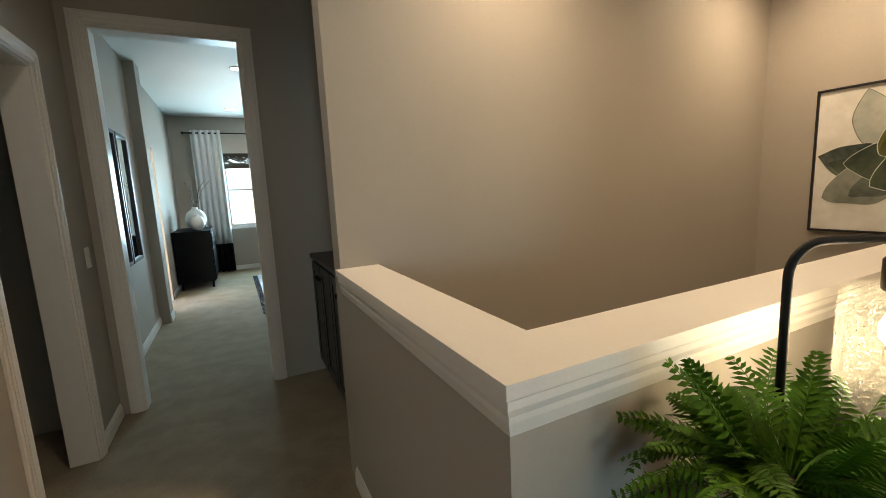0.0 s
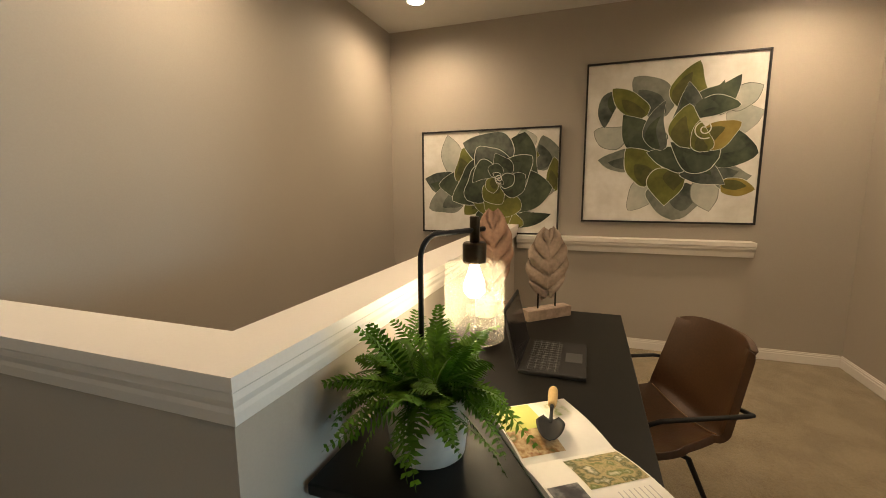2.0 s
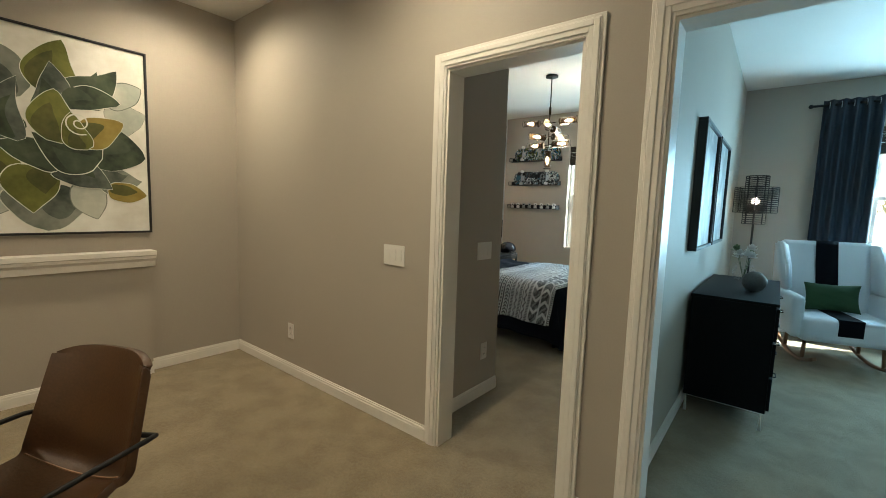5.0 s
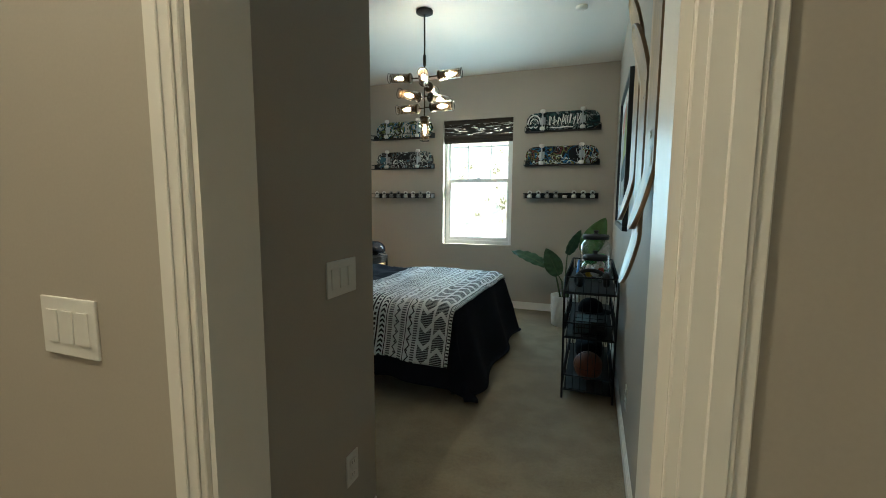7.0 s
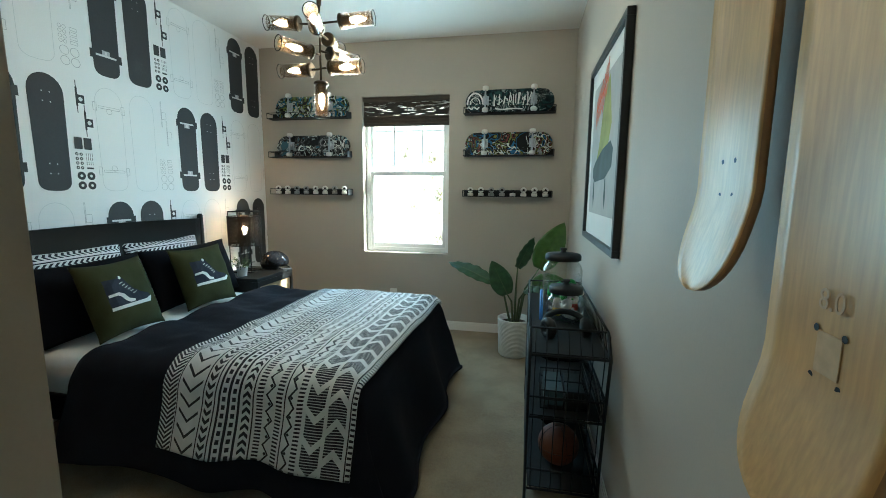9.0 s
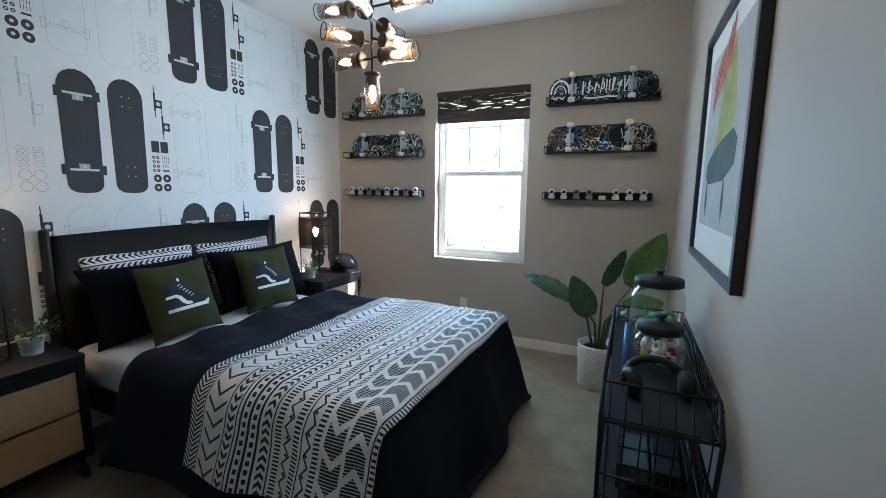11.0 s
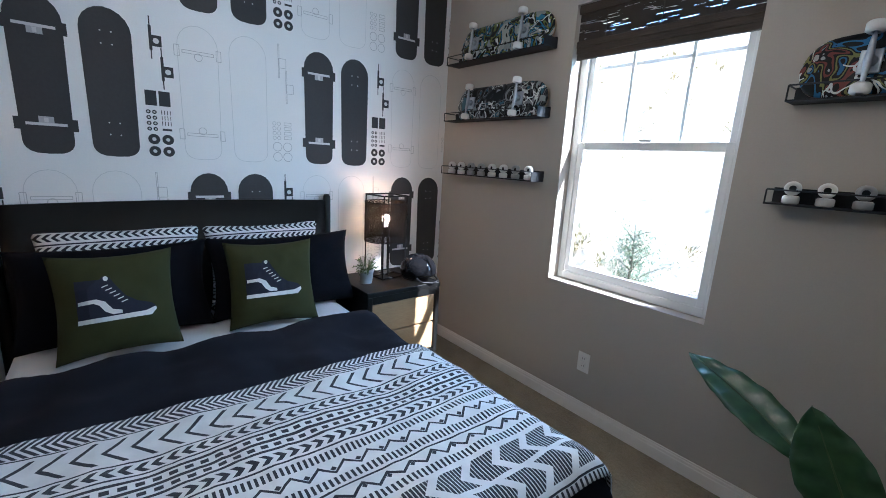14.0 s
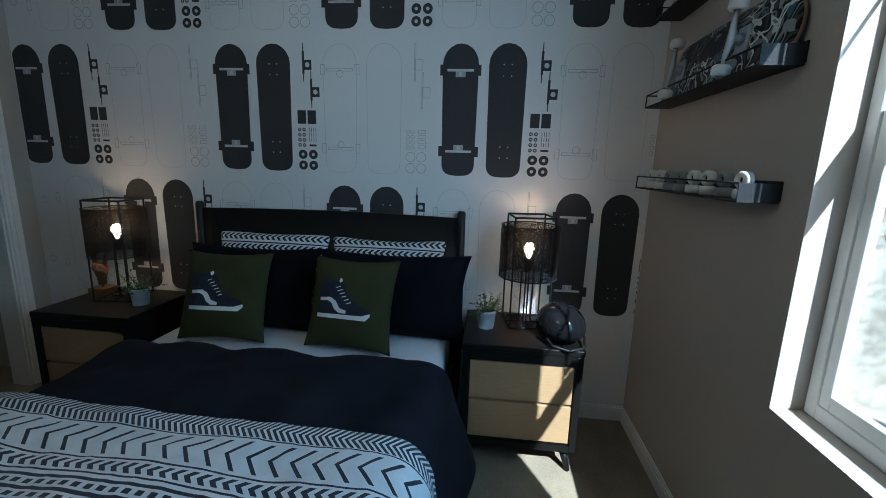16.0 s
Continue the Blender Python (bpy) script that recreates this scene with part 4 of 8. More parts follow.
def herb(x, y, z, label, seed, s=1.0):
    rnd = random.Random(seed)
    t = thing("potted_herb", label, "plant", (x, y, z), group="bedside herbs")
    p = bmesh.new()
    lathe(p, [(0.038, 0.0), (0.046, 0.075), (0.05, 0.077), (0.05, 0.09), (0.043, 0.09), (0.041, 0.075), (0.0, 0.074)], 24, cap=False)
    part("pot", p, M_POT, t)
    so = bmesh.new()
    lathe(so, [(0.041, 0.07), (0.03, 0.08), (0.0, 0.083)], 16, cap=False)
    part("soil", so, M_SOIL, t)
    f = bmesh.new()
    for k in range(46):
        a = rnd.uniform(0, 6.283)
        el = rnd.uniform(0.15, 1.3)
        ln = rnd.uniform(0.05, 0.12) * s
        d = Vector((math.cos(a) * math.cos(el), math.sin(a) * math.cos(el), math.sin(el)))
        b = Vector((0.02 * math.cos(a), 0.02 * math.sin(a), 0.08))
        pts = [b + d * ln * q - Vector((0, 0, 0.35 * ln * q * q * (1.2 - math.sin(el)))) for q in (0, 0.35, 0.7, 1.0)]
        tube(f, pts, 0.0009, 4)
        for q in range(7):
            g = 0.3 + q * 0.11
            i = min(2, int(g * 3))
            pp = pts[i].lerp(pts[min(3, i + 1)], min(1, g * 3 - i))
            dd = Vector((rnd.uniform(-1, 1), rnd.uniform(-1, 1), rnd.uniform(-0.2, 0.9)))
            leaf_quad(f, pp, dd, (0, 0, 1), rnd.uniform(0.012, 0.022), 0.009, nseg=2)
    part("foliage", f, M_LEAF, t)


herb(-2.77, 3.605, 0.614, "small pale pot of trailing herbs beside the pillow", 4)
herb(-2.76, 1.765, 0.614, "small pale pot of trailing herbs beside the lamp", 9, 1.1)

M_HELM = mat("black_gloss_shell", (0.006, 0.006, 0.007), 0.06, fine=30, amt=0.1, bumps=0.0, coat=0.0, spec=0.25)
h = thing("skate_helmet", "glossy black open-face helmet on the nightstand", "helmet", (-2.68, 3.945, 0.614), 20)
hm = bmesh.new()


def helm(u, v):
    a = u * 2 * math.pi
    el = v * (math.pi / 2 + 0.55) - 0.55
    r = 0.108
    x, y, z = r * 1.18 * math.cos(a) * math.cos(el), r * math.sin(a) * math.cos(el), r * math.sin(el)
    if z < -0.02 and math.cos(a) > 0.45:
        z = -0.02 + (z + 0.02) * 0.25
    return (x, y, 0.07 + z * 0.97)


grid(hm, 48, 18, helm)
bmesh.ops.remove_doubles(hm, verts=hm.verts, dist=0.0005)
ho = part("shell", hm, M_HELM, h, smooth=True)
solid(ho, 0.012)
rm = bmesh.new()
tube(rm, [Vector(helm(k / 40, 0.0)) for k in range(40)], 0.006, 8, closed=True)
part("rim", rm, M_IRON, h, "black rubber rim")
part("strap", tube(bmesh.new(), [(0.05, -0.09, 0.03), (0.09, -0.08, 0.01), (0.14, -0.03, 0.006), (0.13, 0.05, 0.006), (0.06, 0.09, 0.03)], 0.006, 6), M_IRON, h)

# wooden sculpture on the left nightstand
M_WALNUT = mat("brown_carved_wood", (0.16, 0.075, 0.03), 0.5, fine=30, amt=0.25, bumps=0.2, stretch=(6, 6, 1))
sc = bmesh.new()
tube(sc, [(0, 0, 0.05), (0, 0, 0.09), (0.0, 0.0, 0.15), (0, 0, 0.17)], [0.02, 0.024, 0.04, 0.034], 14)
for k, (yy, ln, lean) in enumerate(((-0.026, 0.10, -0.02), (0.027, 0.085, 0.024))):
    tube(sc, [(0, yy, 0.155), (0, yy + lean * 0.5, 0.16 + ln * 0.6), (0, yy + lean, 0.16 + ln)], [0.012, 0.011, 0.006], 10)
for yy in (-0.008, 0.01):
    tube(sc, [(0.01, yy, 0.16), (0.032, yy, 0.172), (0.036, yy, 0.15), (0.03, yy, 0.135)], [0.011, 0.011, 0.01, 0.007], 10)
tube(sc, [(0.01, 0.035, 0.11), (0.032, 0.03, 0.135), (0.042, 0.005, 0.145)], [0.012, 0.011, 0.008], 10)
box(sc, -0.05, 0.05, -0.05, 0.05, 0.0, 0.035, 0.004)
tube(sc, [(0, 0, 0.033), (0, 0, 0.055)], 0.006, 8)
o = part("carved_sculpture", sc, M_WALNUT)
o.location = (-2.90, 1.405, 0.614)
tagged(o, "carved brown wooden sculpture on a dark block", "sculpture")

# wallpaper print: dark boards, ghost outlines, small parts
M_PRINT = mat("charcoal_print", (0.035, 0.035, 0.037), 0.7, fine=90, amt=0.12, bumps=0.05)
M_PRINTW = mat("light_print", (0.62, 0.62, 0.62), 0.7, amt=0.04, bumps=0.0)
M_GHOST = mat("pale_grey_print", (0.60, 0.61, 0.62), 0.7, amt=0.03, bumps=0.0)
M_GHOST2 = mat("grey_print", (0.43, 0.44, 0.45), 0.7, amt=0.03, bumps=0.0)


def board_outline(cy, cz, w, h, n=10):
    """Old-school deck outline, rounder at the nose."""
    pts = []
    for k in range(n + 1):
        a = math.pi * k / n
        pts.append((cy + w / 2 * math.cos(a), cz + h / 2 - 0.10 + 0.10 * math.sin(a)))
    for k in range(n + 1):
        a = math.pi + math.pi * k / n
        c, s = math.cos(a), math.sin(a)
        pts.append((cy + w / 2 * 0.94 * (abs(c) ** 0.6) * (1 if c > 0 else -1), cz - h / 2 + 0.055 + 0.055 * s))
    return pts


def stroke(bm, pts, x, t, mi, closed=True):
    """A thin printed line along the points in the y-z plane."""
    n = len(pts)
    for i in range(n if closed else n - 1):
        a, b = Vector(pts[i]), Vector(pts[(i + 1) % n])
        d = b - a
        if d.length < 1e-6:
            continue
        q = Vector((-d.y, d.x)).normalized() * t / 2
        poly(bm, [(x, *(a - q)), (x, *(b - q)), (x, *(b + q)), (x, *(a + q))], mi)


def ring(cy, cz, r, n=14):
    return [(cy + r * math.cos(2 * math.pi * k / n), cz + r * math.sin(2 * math.pi * k / n)) for k in range(n)]


def rect(cy, cz, w, h):
    return [(cy - w / 2, cz - h / 2), (cy + w / 2, cz - h / 2), (cy + w / 2, cz + h / 2), (cy - w / 2, cz + h / 2)]


def cut(pts, ylo, yhi, zhi, zlo=0.0):
    """Clips an outline to the wall."""
    for ax, lim, sgn in ((0, ylo, 1), (0, yhi, -1), (1, zhi, -1), (1, zlo, 1)):
        out = []
        for i in range(len(pts)):
            p, q = pts[i], pts[(i + 1) % len(pts)]
            pi, qi = sgn * (p[ax] - lim) >= 0, sgn * (q[ax] - lim) >= 0
            if pi:
                out.append(p)
            if pi != qi:
                f = (lim - p[ax]) / (q[ax] - p[ax])
                out.append((p[0] + f * (q[0] - p[0]), p[1] + f * (q[1] - p[1])))
        pts = out
        if len(pts) < 3:
            return []
    return pts


PX = XW + 0.0015
WL = (0.875, YW - 0.003, CZ - 0.003, 0.09)


def fill(bm, pts, lift, mi):
    pts = cut(pts, *WL)
    if len(pts) >= 3:
        poly(bm, [(PX + lift, a, b) for a, b in pts], mi)


def truck_print(bm, cy, cz, up):
    fill(bm, rect(cy, cz, 0.135, 0.012), 0.0008, 1)
    fill(bm, rect(cy, cz - up * 0.018, 0.05, 0.03), 0.0006, 2)
    fill(bm, rect(cy, cz - up * 0.018, 0.014, 0.02), 0.0010, 1)
    for s in (-1, 1):
        fill(bm, rect(cy + s * 0.093, cz, 0.022, 0.052), 0.0010, 0)


def motif(bm, gh, y, z):
    """One printed group whose first deck is centred at (y, z)."""
    fill(bm, board_outline(y, z, 0.182, 0.652), 0.0, 0)
    for s in (1, -1):
        truck_print(bm, y, z + s * 0.20, s)
    y2 = y + 0.236
    fill(bm, board_outline(y2, z, 0.188, 0.655), 0.0, 0)
    for s in (1, -1):
        for a in (-0.02, 0.02):
            for b in (-0.027, 0.027):
                fill(bm, ring(y2 + a, z + s * 0.20 + b, 0.0035, 6), 0.0006, 1)
    yp = y + 0.415
    for dy, dz in ((-0.012, 0.235), (0.028, 0.10)):
        fill(bm, rect(yp + dy, z + dz, 0.005, 0.19), 0.0, 0)
        fill(bm, rect(yp + dy, z + dz, 0.012, 0.11), 0.0003, 0)
        fill(bm, rect(yp + dy + 0.022, z + dz - 0.012, 0.045, 0.05), 0.0, 0)
        fill(bm, ring(yp + dy + 0.022, z + dz - 0.012, 0.013, 8), 0.0006, 1)
    for dy in (-0.03, 0.026):
        fill(bm, rect(yp + dy, z - 0.04, 0.047, 0.07), 0.0, 0)
    for r in range(4):
        for c in range(2):
            o = ring(yp - 0.045 + c * 0.025, z - 0.105 - r * 0.027, 0.010, 8)
            fill(bm, o, 0.0, 0)
            fill(bm, ring(yp - 0.045 + c * 0.025, z - 0.105 - r * 0.027, 0.005, 6), 0.0005, 1)
    for r in range(3):
        for c in range(4):
            fill(bm, rect(yp + 0.01 + c * 0.012, z - 0.105 - r * 0.026, 0.003, 0.02), 0.0, 0)
    fill(bm, rect(yp + 0.028, z - 0.187, 0.04, 0.01), 0.0, 0)
    for dy in (-0.03, 0.028):
        for dz in (-0.235, -0.293):
            fill(bm, ring(yp + dy, z + dz, 0.025), 0.0, 0)
            fill(bm, ring(yp + dy, z + dz, 0.009, 8), 0.0006, 1)
    # pale outlines of a second pair beside it
    g = y + 0.60

    def faint(pts, lift=0.0, t=0.0028, mi=0):
        if all(WL[0] < a < WL[1] and b < WL[2] for a, b in pts):
            stroke(gh, pts, PX + lift, t, mi)
    faint(board_outline(g, z, 0.18, 0.652))
    faint(board_outline(g + 0.236, z, 0.186, 0.655))
    for s in (1, -1):
        faint(rect(g, z + s * 0.2, 0.14, 0.014), 0, 0.0025, 1)
        faint(ring(g, z + s * 0.18, 0.018, 10), 0, 0.0025, 1)
        for k in (-1, 1):
            faint(rect(g + k * 0.093, z + s * 0.2, 0.022, 0.05), 0, 0.0025, 1)
    yq = g + 0.41
    for dy in (-0.03, 0.028):
        for dz in (-0.235, -0.293):
            faint(ring(yq + dy, z + dz, 0.025), 0, 0.003, 1)
    for r in range(4):
        for c in range(2):
            faint(ring(yq - 0.045 + c * 0.025, z - 0.105 - r * 0.027, 0.010, 8), 0, 0.0025, 1)
        faint(rect(yq + 0.03, z - 0.105 - r * 0.026, 0.04, 0.016), 0, 0.0025, 1)
    for dy, dz in ((-0.012, 0.235), (0.028, 0.10)):
        faint(rect(yq + dy, z + dz, 0.006, 0.18), 0, 0.0025, 1)
        faint(rect(yq + dy + 0.02, z + dz - 0.01, 0.04, 0.05), 0, 0.0025, 1)


paper = bpy.data.objects["wall_papered"]
gh = bmesh.new()
for row in range(-1, 3):
    for col in range(-2, 4):
        bm = bmesh.new()
        motif(bm, gh, 2.185 + col * 1.232 + (row % 2) * 0.615, 1.662 + row * 0.722)
        for f in bm.faces:
            f.normal_update()
            if f.normal.x < 0:
                f.normal_flip()
        if len(bm.faces):
            part("board_print", bm, [M_PRINT, M_PRINTW, M_GHOST2], paper, "charcoal skateboard print")
part("printed_outlines", gh, [M_GHOST, M_GHOST2], paper, "faint grey outline print")

# ---- wall shelves with boards and wheels ----
M_WHEEL = mat("white_urethane", (0.72, 0.70, 0.66), 0.45, fine=60, amt=0.06, bumps=0.05)
M_TRUCK = mat("brushed_aluminium", (0.45, 0.47, 0.5), 0.35, 0.9, fine=120, amt=0.15, bumps=0.1)


def deck_art(name, cols, scale, seed, lines=0.06):
    """Bold swirling shapes in several colours with dark and white outlines."""
    m, nt, p = node_mat(name)
    tc = nt.nodes.new("ShaderNodeTexCoord")
    mp = nt.nodes.new("ShaderNodeMapping")
    mp.inputs["Location"].default_value = (seed, seed * 0.7, seed * 1.3)
    nt.links.new(tc.outputs["Object"], mp.inputs[0])
    n = nt.nodes.new("ShaderNodeTexNoise")
    n.inputs["Scale"].default_value, n.inputs["Distortion"].default_value, n.inputs["Detail"].default_value = scale * 0.6, 2.2, 1.0
    nt.links.new(mp.outputs[0], n.inputs["Vector"])
    r = nt.nodes.new("ShaderNodeValToRGB")
    r.color_ramp.interpolation = "CONSTANT"
    es = r.color_ramp.elements
    es[0].color = (*cols[0], 1)
    es[1].color, es[1].position = (*cols[1], 1), 0.4
    for i, c in enumerate(cols[2:]):
        e = es.new(0.45 + 0.05 * i)
        e.color = (*c, 1)
    nt.links.new(n.outputs["Fac"], r.inputs[0])
    v = nt.nodes.new("ShaderNodeTexVoronoi")
    v.feature = "DISTANCE_TO_EDGE"
    v.inputs["Scale"].default_value = scale
    ds = nt.nodes.new("ShaderNodeVectorMath")
    ds.operation = "MULTIPLY_ADD"
    nt.links.new(n.outputs["Color"], ds.inputs[0])
    ds.inputs[1].default_value = (0.12, 0.12, 0.12)
    nt.links.new(mp.outputs[0], ds.inputs[2])
    nt.links.new(ds.outputs[0], v.inputs["Vector"])
    N = Nodes(nt)
    g = noise_fac(nt, scale * 0.45, 2)
    thin = N.m("MULTIPLY", N.lt(v.outputs["Distance"], lines), N.gt(g, 0.5))
    c = mixc(nt, thin, r.outputs[0], (0.62, 0.63, 0.6))
    c = mixc(nt, N.m("MULTIPLY", N.gt(v.outputs["Distance"], 0.28), N.gt(g, 0.46)), c, (0.26, 0.28, 0.27))
    p.inputs["Specular IOR Level"].default_value = 0.15
    nt.links.new(c, p.inputs["Base Color"])
    p.inputs["Roughness"].default_value = 0.35
    return m


INKY = (0.008, 0.008, 0.009)
ART = [deck_art("deck_art_teal", [(0.006, 0.012, 0.015), (0.008, 0.02, 0.024), INKY, (0.02, 0.05, 0.055), (0.006, 0.014, 0.018), (0.03, 0.07, 0.07)], 15, 1.0, 0.022),
       deck_art("deck_art_multicolour", [INKY, (0.03, 0.12, 0.25), INKY, (0.17, 0.17, 0.05), INKY, (0.15, 0.04, 0.03), INKY, (0.35, 0.36, 0.34)], 11, 5.0, 0.035),
       deck_art("deck_art_dark", [INKY, (0.14, 0.16, 0.04), INKY, (0.03, 0.16, 0.28), INKY, (0.36, 0.36, 0.33)], 12, 9.0, 0.035),
       deck_art("deck_art_grey", [INKY, (0.05, 0.05, 0.05), INKY, (0.2, 0.2, 0.2), INKY, (0.05, 0.12, 0.16)], 12, 14.0, 0.035)]


def deck_mesh(bm, ln, w, t=0.011, kick=0.035, n=40, m=10):
    """A popsicle deck lying along x, graphic side towards -y; the ends curl towards +y, the edges are soft."""
    def half(s):
        e = max(0.0, (abs(s) - (ln / 2 - w / 2)) / (w / 2))
        return w / 2 * math.sqrt(max(0.0, 1 - e ** 2.3))

    def fn(u, v, side):
        s = (math.sin((u - 0.5) * math.pi * 0.98) / math.sin(0.49 * math.pi)) * ln / 2
        hw = half(s)
        c = v * 2 - 1
        y = kick * max(0.0, (abs(s) - ln * 0.30) / (ln * 0.2)) ** 1.2 + math.copysign(0.007, kick) * c * c
        return (s, y + (t if side else 0), c * hw)
    grid(bm, n, m, lambda u, v: fn(u, v, 0))
    grid(bm, n, m, lambda u, v: fn(1 - u, v, 1))
    a = []
    for k in range(n + 1):
        a.append((fn(k / n, 0, 0), fn(k / n, 0, 1)))
    for k in range(n + 1):
        a.append((fn(1 - k / n, 1, 0), fn(1 - k / n, 1, 1)))
    for (p, q), (r, s) in zip(a, a[1:] + a[:1]):
        poly(bm, [p, q, s, r], 1)
    bmesh.ops.remove_doubles(bm, verts=bm.verts, dist=0.0003)
    bmesh.ops.recalc_face_normals(bm, faces=bm.faces)
    return bm


M_PLY = mat("maple_ply_edge", (0.3, 0.19, 0.1), 0.5, fine=40, amt=0.2, bumps=0.1)


def shelf(x0, x1, z, label):
    """Shallow black picture ledge with a wire front rail; z is its underside."""
    t = thing("wall_shelf", label, "shelf", ((x0 + x1) / 2, YW, z), group="black wall ledges")
    w = (x1 - x0) / 2
    part("tray", B(-w, w, -0.115, -0.003, 0.0, 0.006, 0.001), M_IRON, t)
    part("back_plate", B(-w, w, -0.006, 0.0, 0.006, 0.062), M_IRON, t)
    part("end_plate", B(w - 0.004, w, -0.115, -0.006, 0.006, 0.055), M_IRON, t)
    fr = bmesh.new()
    tube(fr, [(-w + 0.003, -0.012, 0.055), (-w + 0.003, -0.112, 0.055), (w - 0.006, -0.112, 0.055)], 0.003, 6)
    tube(fr, [(-w + 0.003, -0.112, 0.004), (-w + 0.003, -0.112, 0.055)], 0.003, 6)
    part("rail", fr, M_IRON, t)
    return t


def skateboard(x, z, art, label, word=False):
    t = thing("skateboard", label, "skateboard", (x, YW - 0.062, z + 0.105), group="displayed skateboards")
    t.matrix_world = pose(x, YW - 0.062, z + 0.108, -7, 0, 0)
    part("deck", deck_mesh(bmesh.new(), 0.785, 0.20), [art, M_PLY], t, smooth=True)
    for sx in (-0.205, 0.215):
        tk = bmesh.new()
        box(tk, sx - 0.028, sx + 0.028, -0.012, -0.001, -0.038, 0.038, 0.003)
        tube(tk, [(sx, -0.01, 0.0), (sx, -0.035, 0.0)], [0.02, 0.011], 12)
        tube(tk, [(sx, -0.045, -0.085), (sx, -0.045, -0.05), (sx, -0.040, 0.0), (sx, -0.045, 0.05), (sx, -0.045, 0.085)], [0.005, 0.008, 0.012, 0.008, 0.005], 10)
        tr = part("truck", tk, M_TRUCK, t, "bare metal truck")
        for sz in (-0.095, 0.095):
            wm = bmesh.new()
            lathe(wm, [(0.011, -0.016), (0.022, -0.016), (0.027, -0.011), (0.027, 0.011), (0.022, 0.016), (0.011, 0.016), (0.010, 0.004), (0.004, 0.003)], 24, cap=False)
            for v in wm.verts:
                v.co = Vector((v.co.x + sx, v.co.y - 0.045, v.co.z + sz))
            part("wheel", wm, M_WHEEL, tr, "white wheel")
    if word:
        # painted strokes, not to be read
        st = bmesh.new()
        rnd = random.Random(3)

        def brush(pts, wd, mi=0):
            for (ax, az), (bx, bz) in zip(pts, pts[1:]):
                d = Vector((bx - ax, bz - az))
                q = Vector((-d.y, d.x)).normalized() * wd / 2
                yy = -0.0015 - 0.0003 * len(st.faces) / 60
                f = poly(st, [(ax - q.x, yy, az - q.y), (bx - q.x, yy, bz - q.y), (bx + q.x, yy, bz + q.y), (ax + q.x, yy, az + q.y)], mi)
        for k in range(8):
            cx = -0.13 + k * 0.042
            lo, hi = rnd.uniform(-0.062, -0.035), rnd.uniform(0.035, 0.068)
            brush([(cx, lo), (cx + rnd.uniform(-0.012, 0.02), hi)], rnd.uniform(0.008, 0.013))
            q = [(cx + rnd.uniform(-0.008, 0.034), rnd.uniform(lo, hi)) for j in range(rnd.choice((2, 3, 3, 4)))]
            brush(sorted(q, key=lambda w: w[1]), rnd.uniform(0.006, 0.010))
        brush([(-0.12, -0.072), (-0.06, -0.082), (0.04, -0.074), (0.12, -0.08)], 0.012)
        bmesh.ops.recalc_face_normals(st, faces=st.faces)
        part("brushed_word", st, M_WHITEP, t, "white brushed strokes")
        st = bmesh.new()
        brush([(-0.30 + 0.07 * math.cos(a / 8 * math.pi), -0.03 + 0.1 * math.sin(a / 8 * math.pi)) for a in range(9)], 0.014)
        brush([(-0.30 + 0.045 * math.cos(a / 8 * math.pi), -0.03 + 0.06 * math.sin(a / 8 * math.pi)) for a in range(9)], 0.008)
        brush([(-0.36, -0.05), (-0.33, -0.075), (-0.31, -0.05), (-0.28, -0.075), (-0.26, -0.05)], 0.011)
        bmesh.ops.recalc_face_normals(st, faces=st.faces)
        part("painted_arch", st, M_WHITEP, t, "white painted arch")
    return t


LZ = (2.043, 1.672, 1.308)
for z, a, lab in ((LZ[0], ART[2], "dark skateboard with swirling colour art on a black ledge"), (LZ[1], ART[3], "dark skateboard with grey and white art on a black ledge")):
    shelf(-2.922, -2.080, z, "narrow black metal ledge holding a skateboard")
    skateboard(-2.484, z + 0.006, a, lab)
for z, a, lab, wd in ((LZ[0], ART[0], "dark teal skateboard with white brushed strokes on a ledge", True), (LZ[1], ART[1], "skateboard with multicolour collage art on a ledge", False)):
    shelf(-0.965, -0.162, z, "narrow black metal ledge holding a skateboard")
    skateboard(-0.568, z + 0.006, a, lab, wd)


def wheel_thing(x, z, flat, dark=False):
    wm = bmesh.new()
    lathe(wm, [(0.012, -0.015), (0.021, -0.015), (0.026, -0.010), (0.026, 0.010), (0.021, 0.015), (0.012, 0.015), (0.011, 0.003), (0.011, -0.003), (0.012, -0.015)], 22, cap=False)
    o = part("skate_roller", wm, M_WHEEL2 if dark else M_WHEEL)
    o.matrix_world = pose(x, YW - 0.07, z + (0.015 if flat else 0.026), 0 if flat else 90, 0, 0 if flat else 12)
    tagged(o, "grey urethane skateboard wheel on a black ledge" if dark else "white urethane skateboard wheel on a black ledge", "wheel", "wheels on the ledges")
    b = bmesh.new()
    lathe(b, [(0.0106, -0.004), (0.0106, 0.004)], 14)
    part("bearing", b, M_IRON, o)


M_WHEEL2 = mat("smoky_urethane", (0.30, 0.29, 0.28), 0.45, fine=60, amt=0.1, bumps=0.05)
for x0, x1, pat in ((-2.922, -2.080, "dwggwwgw"), (-0.965, -0.162, "wwggfwww")):
    shelf(x0, x1, LZ[2], "narrow black metal ledge lined with skateboard wheels")
    for k, c in enumerate(pat):
        x = x0 + 0.07 + k * (x1 - x0 - 0.13) / 7
        wheel_thing(x, LZ[2] + 0.0062, True, c in "g")
        if c != "f":
            wheel_thing(x, LZ[2] + 0.0365, False, c == "g")

# ---- woven shade in the window ----
M_WOVEN = mat("dark_woven_reed", (0.045, 0.032, 0.022), 0.8, fine=30, amt=0.5, bumps=0.6, stretch=(0.6, 4, 16))


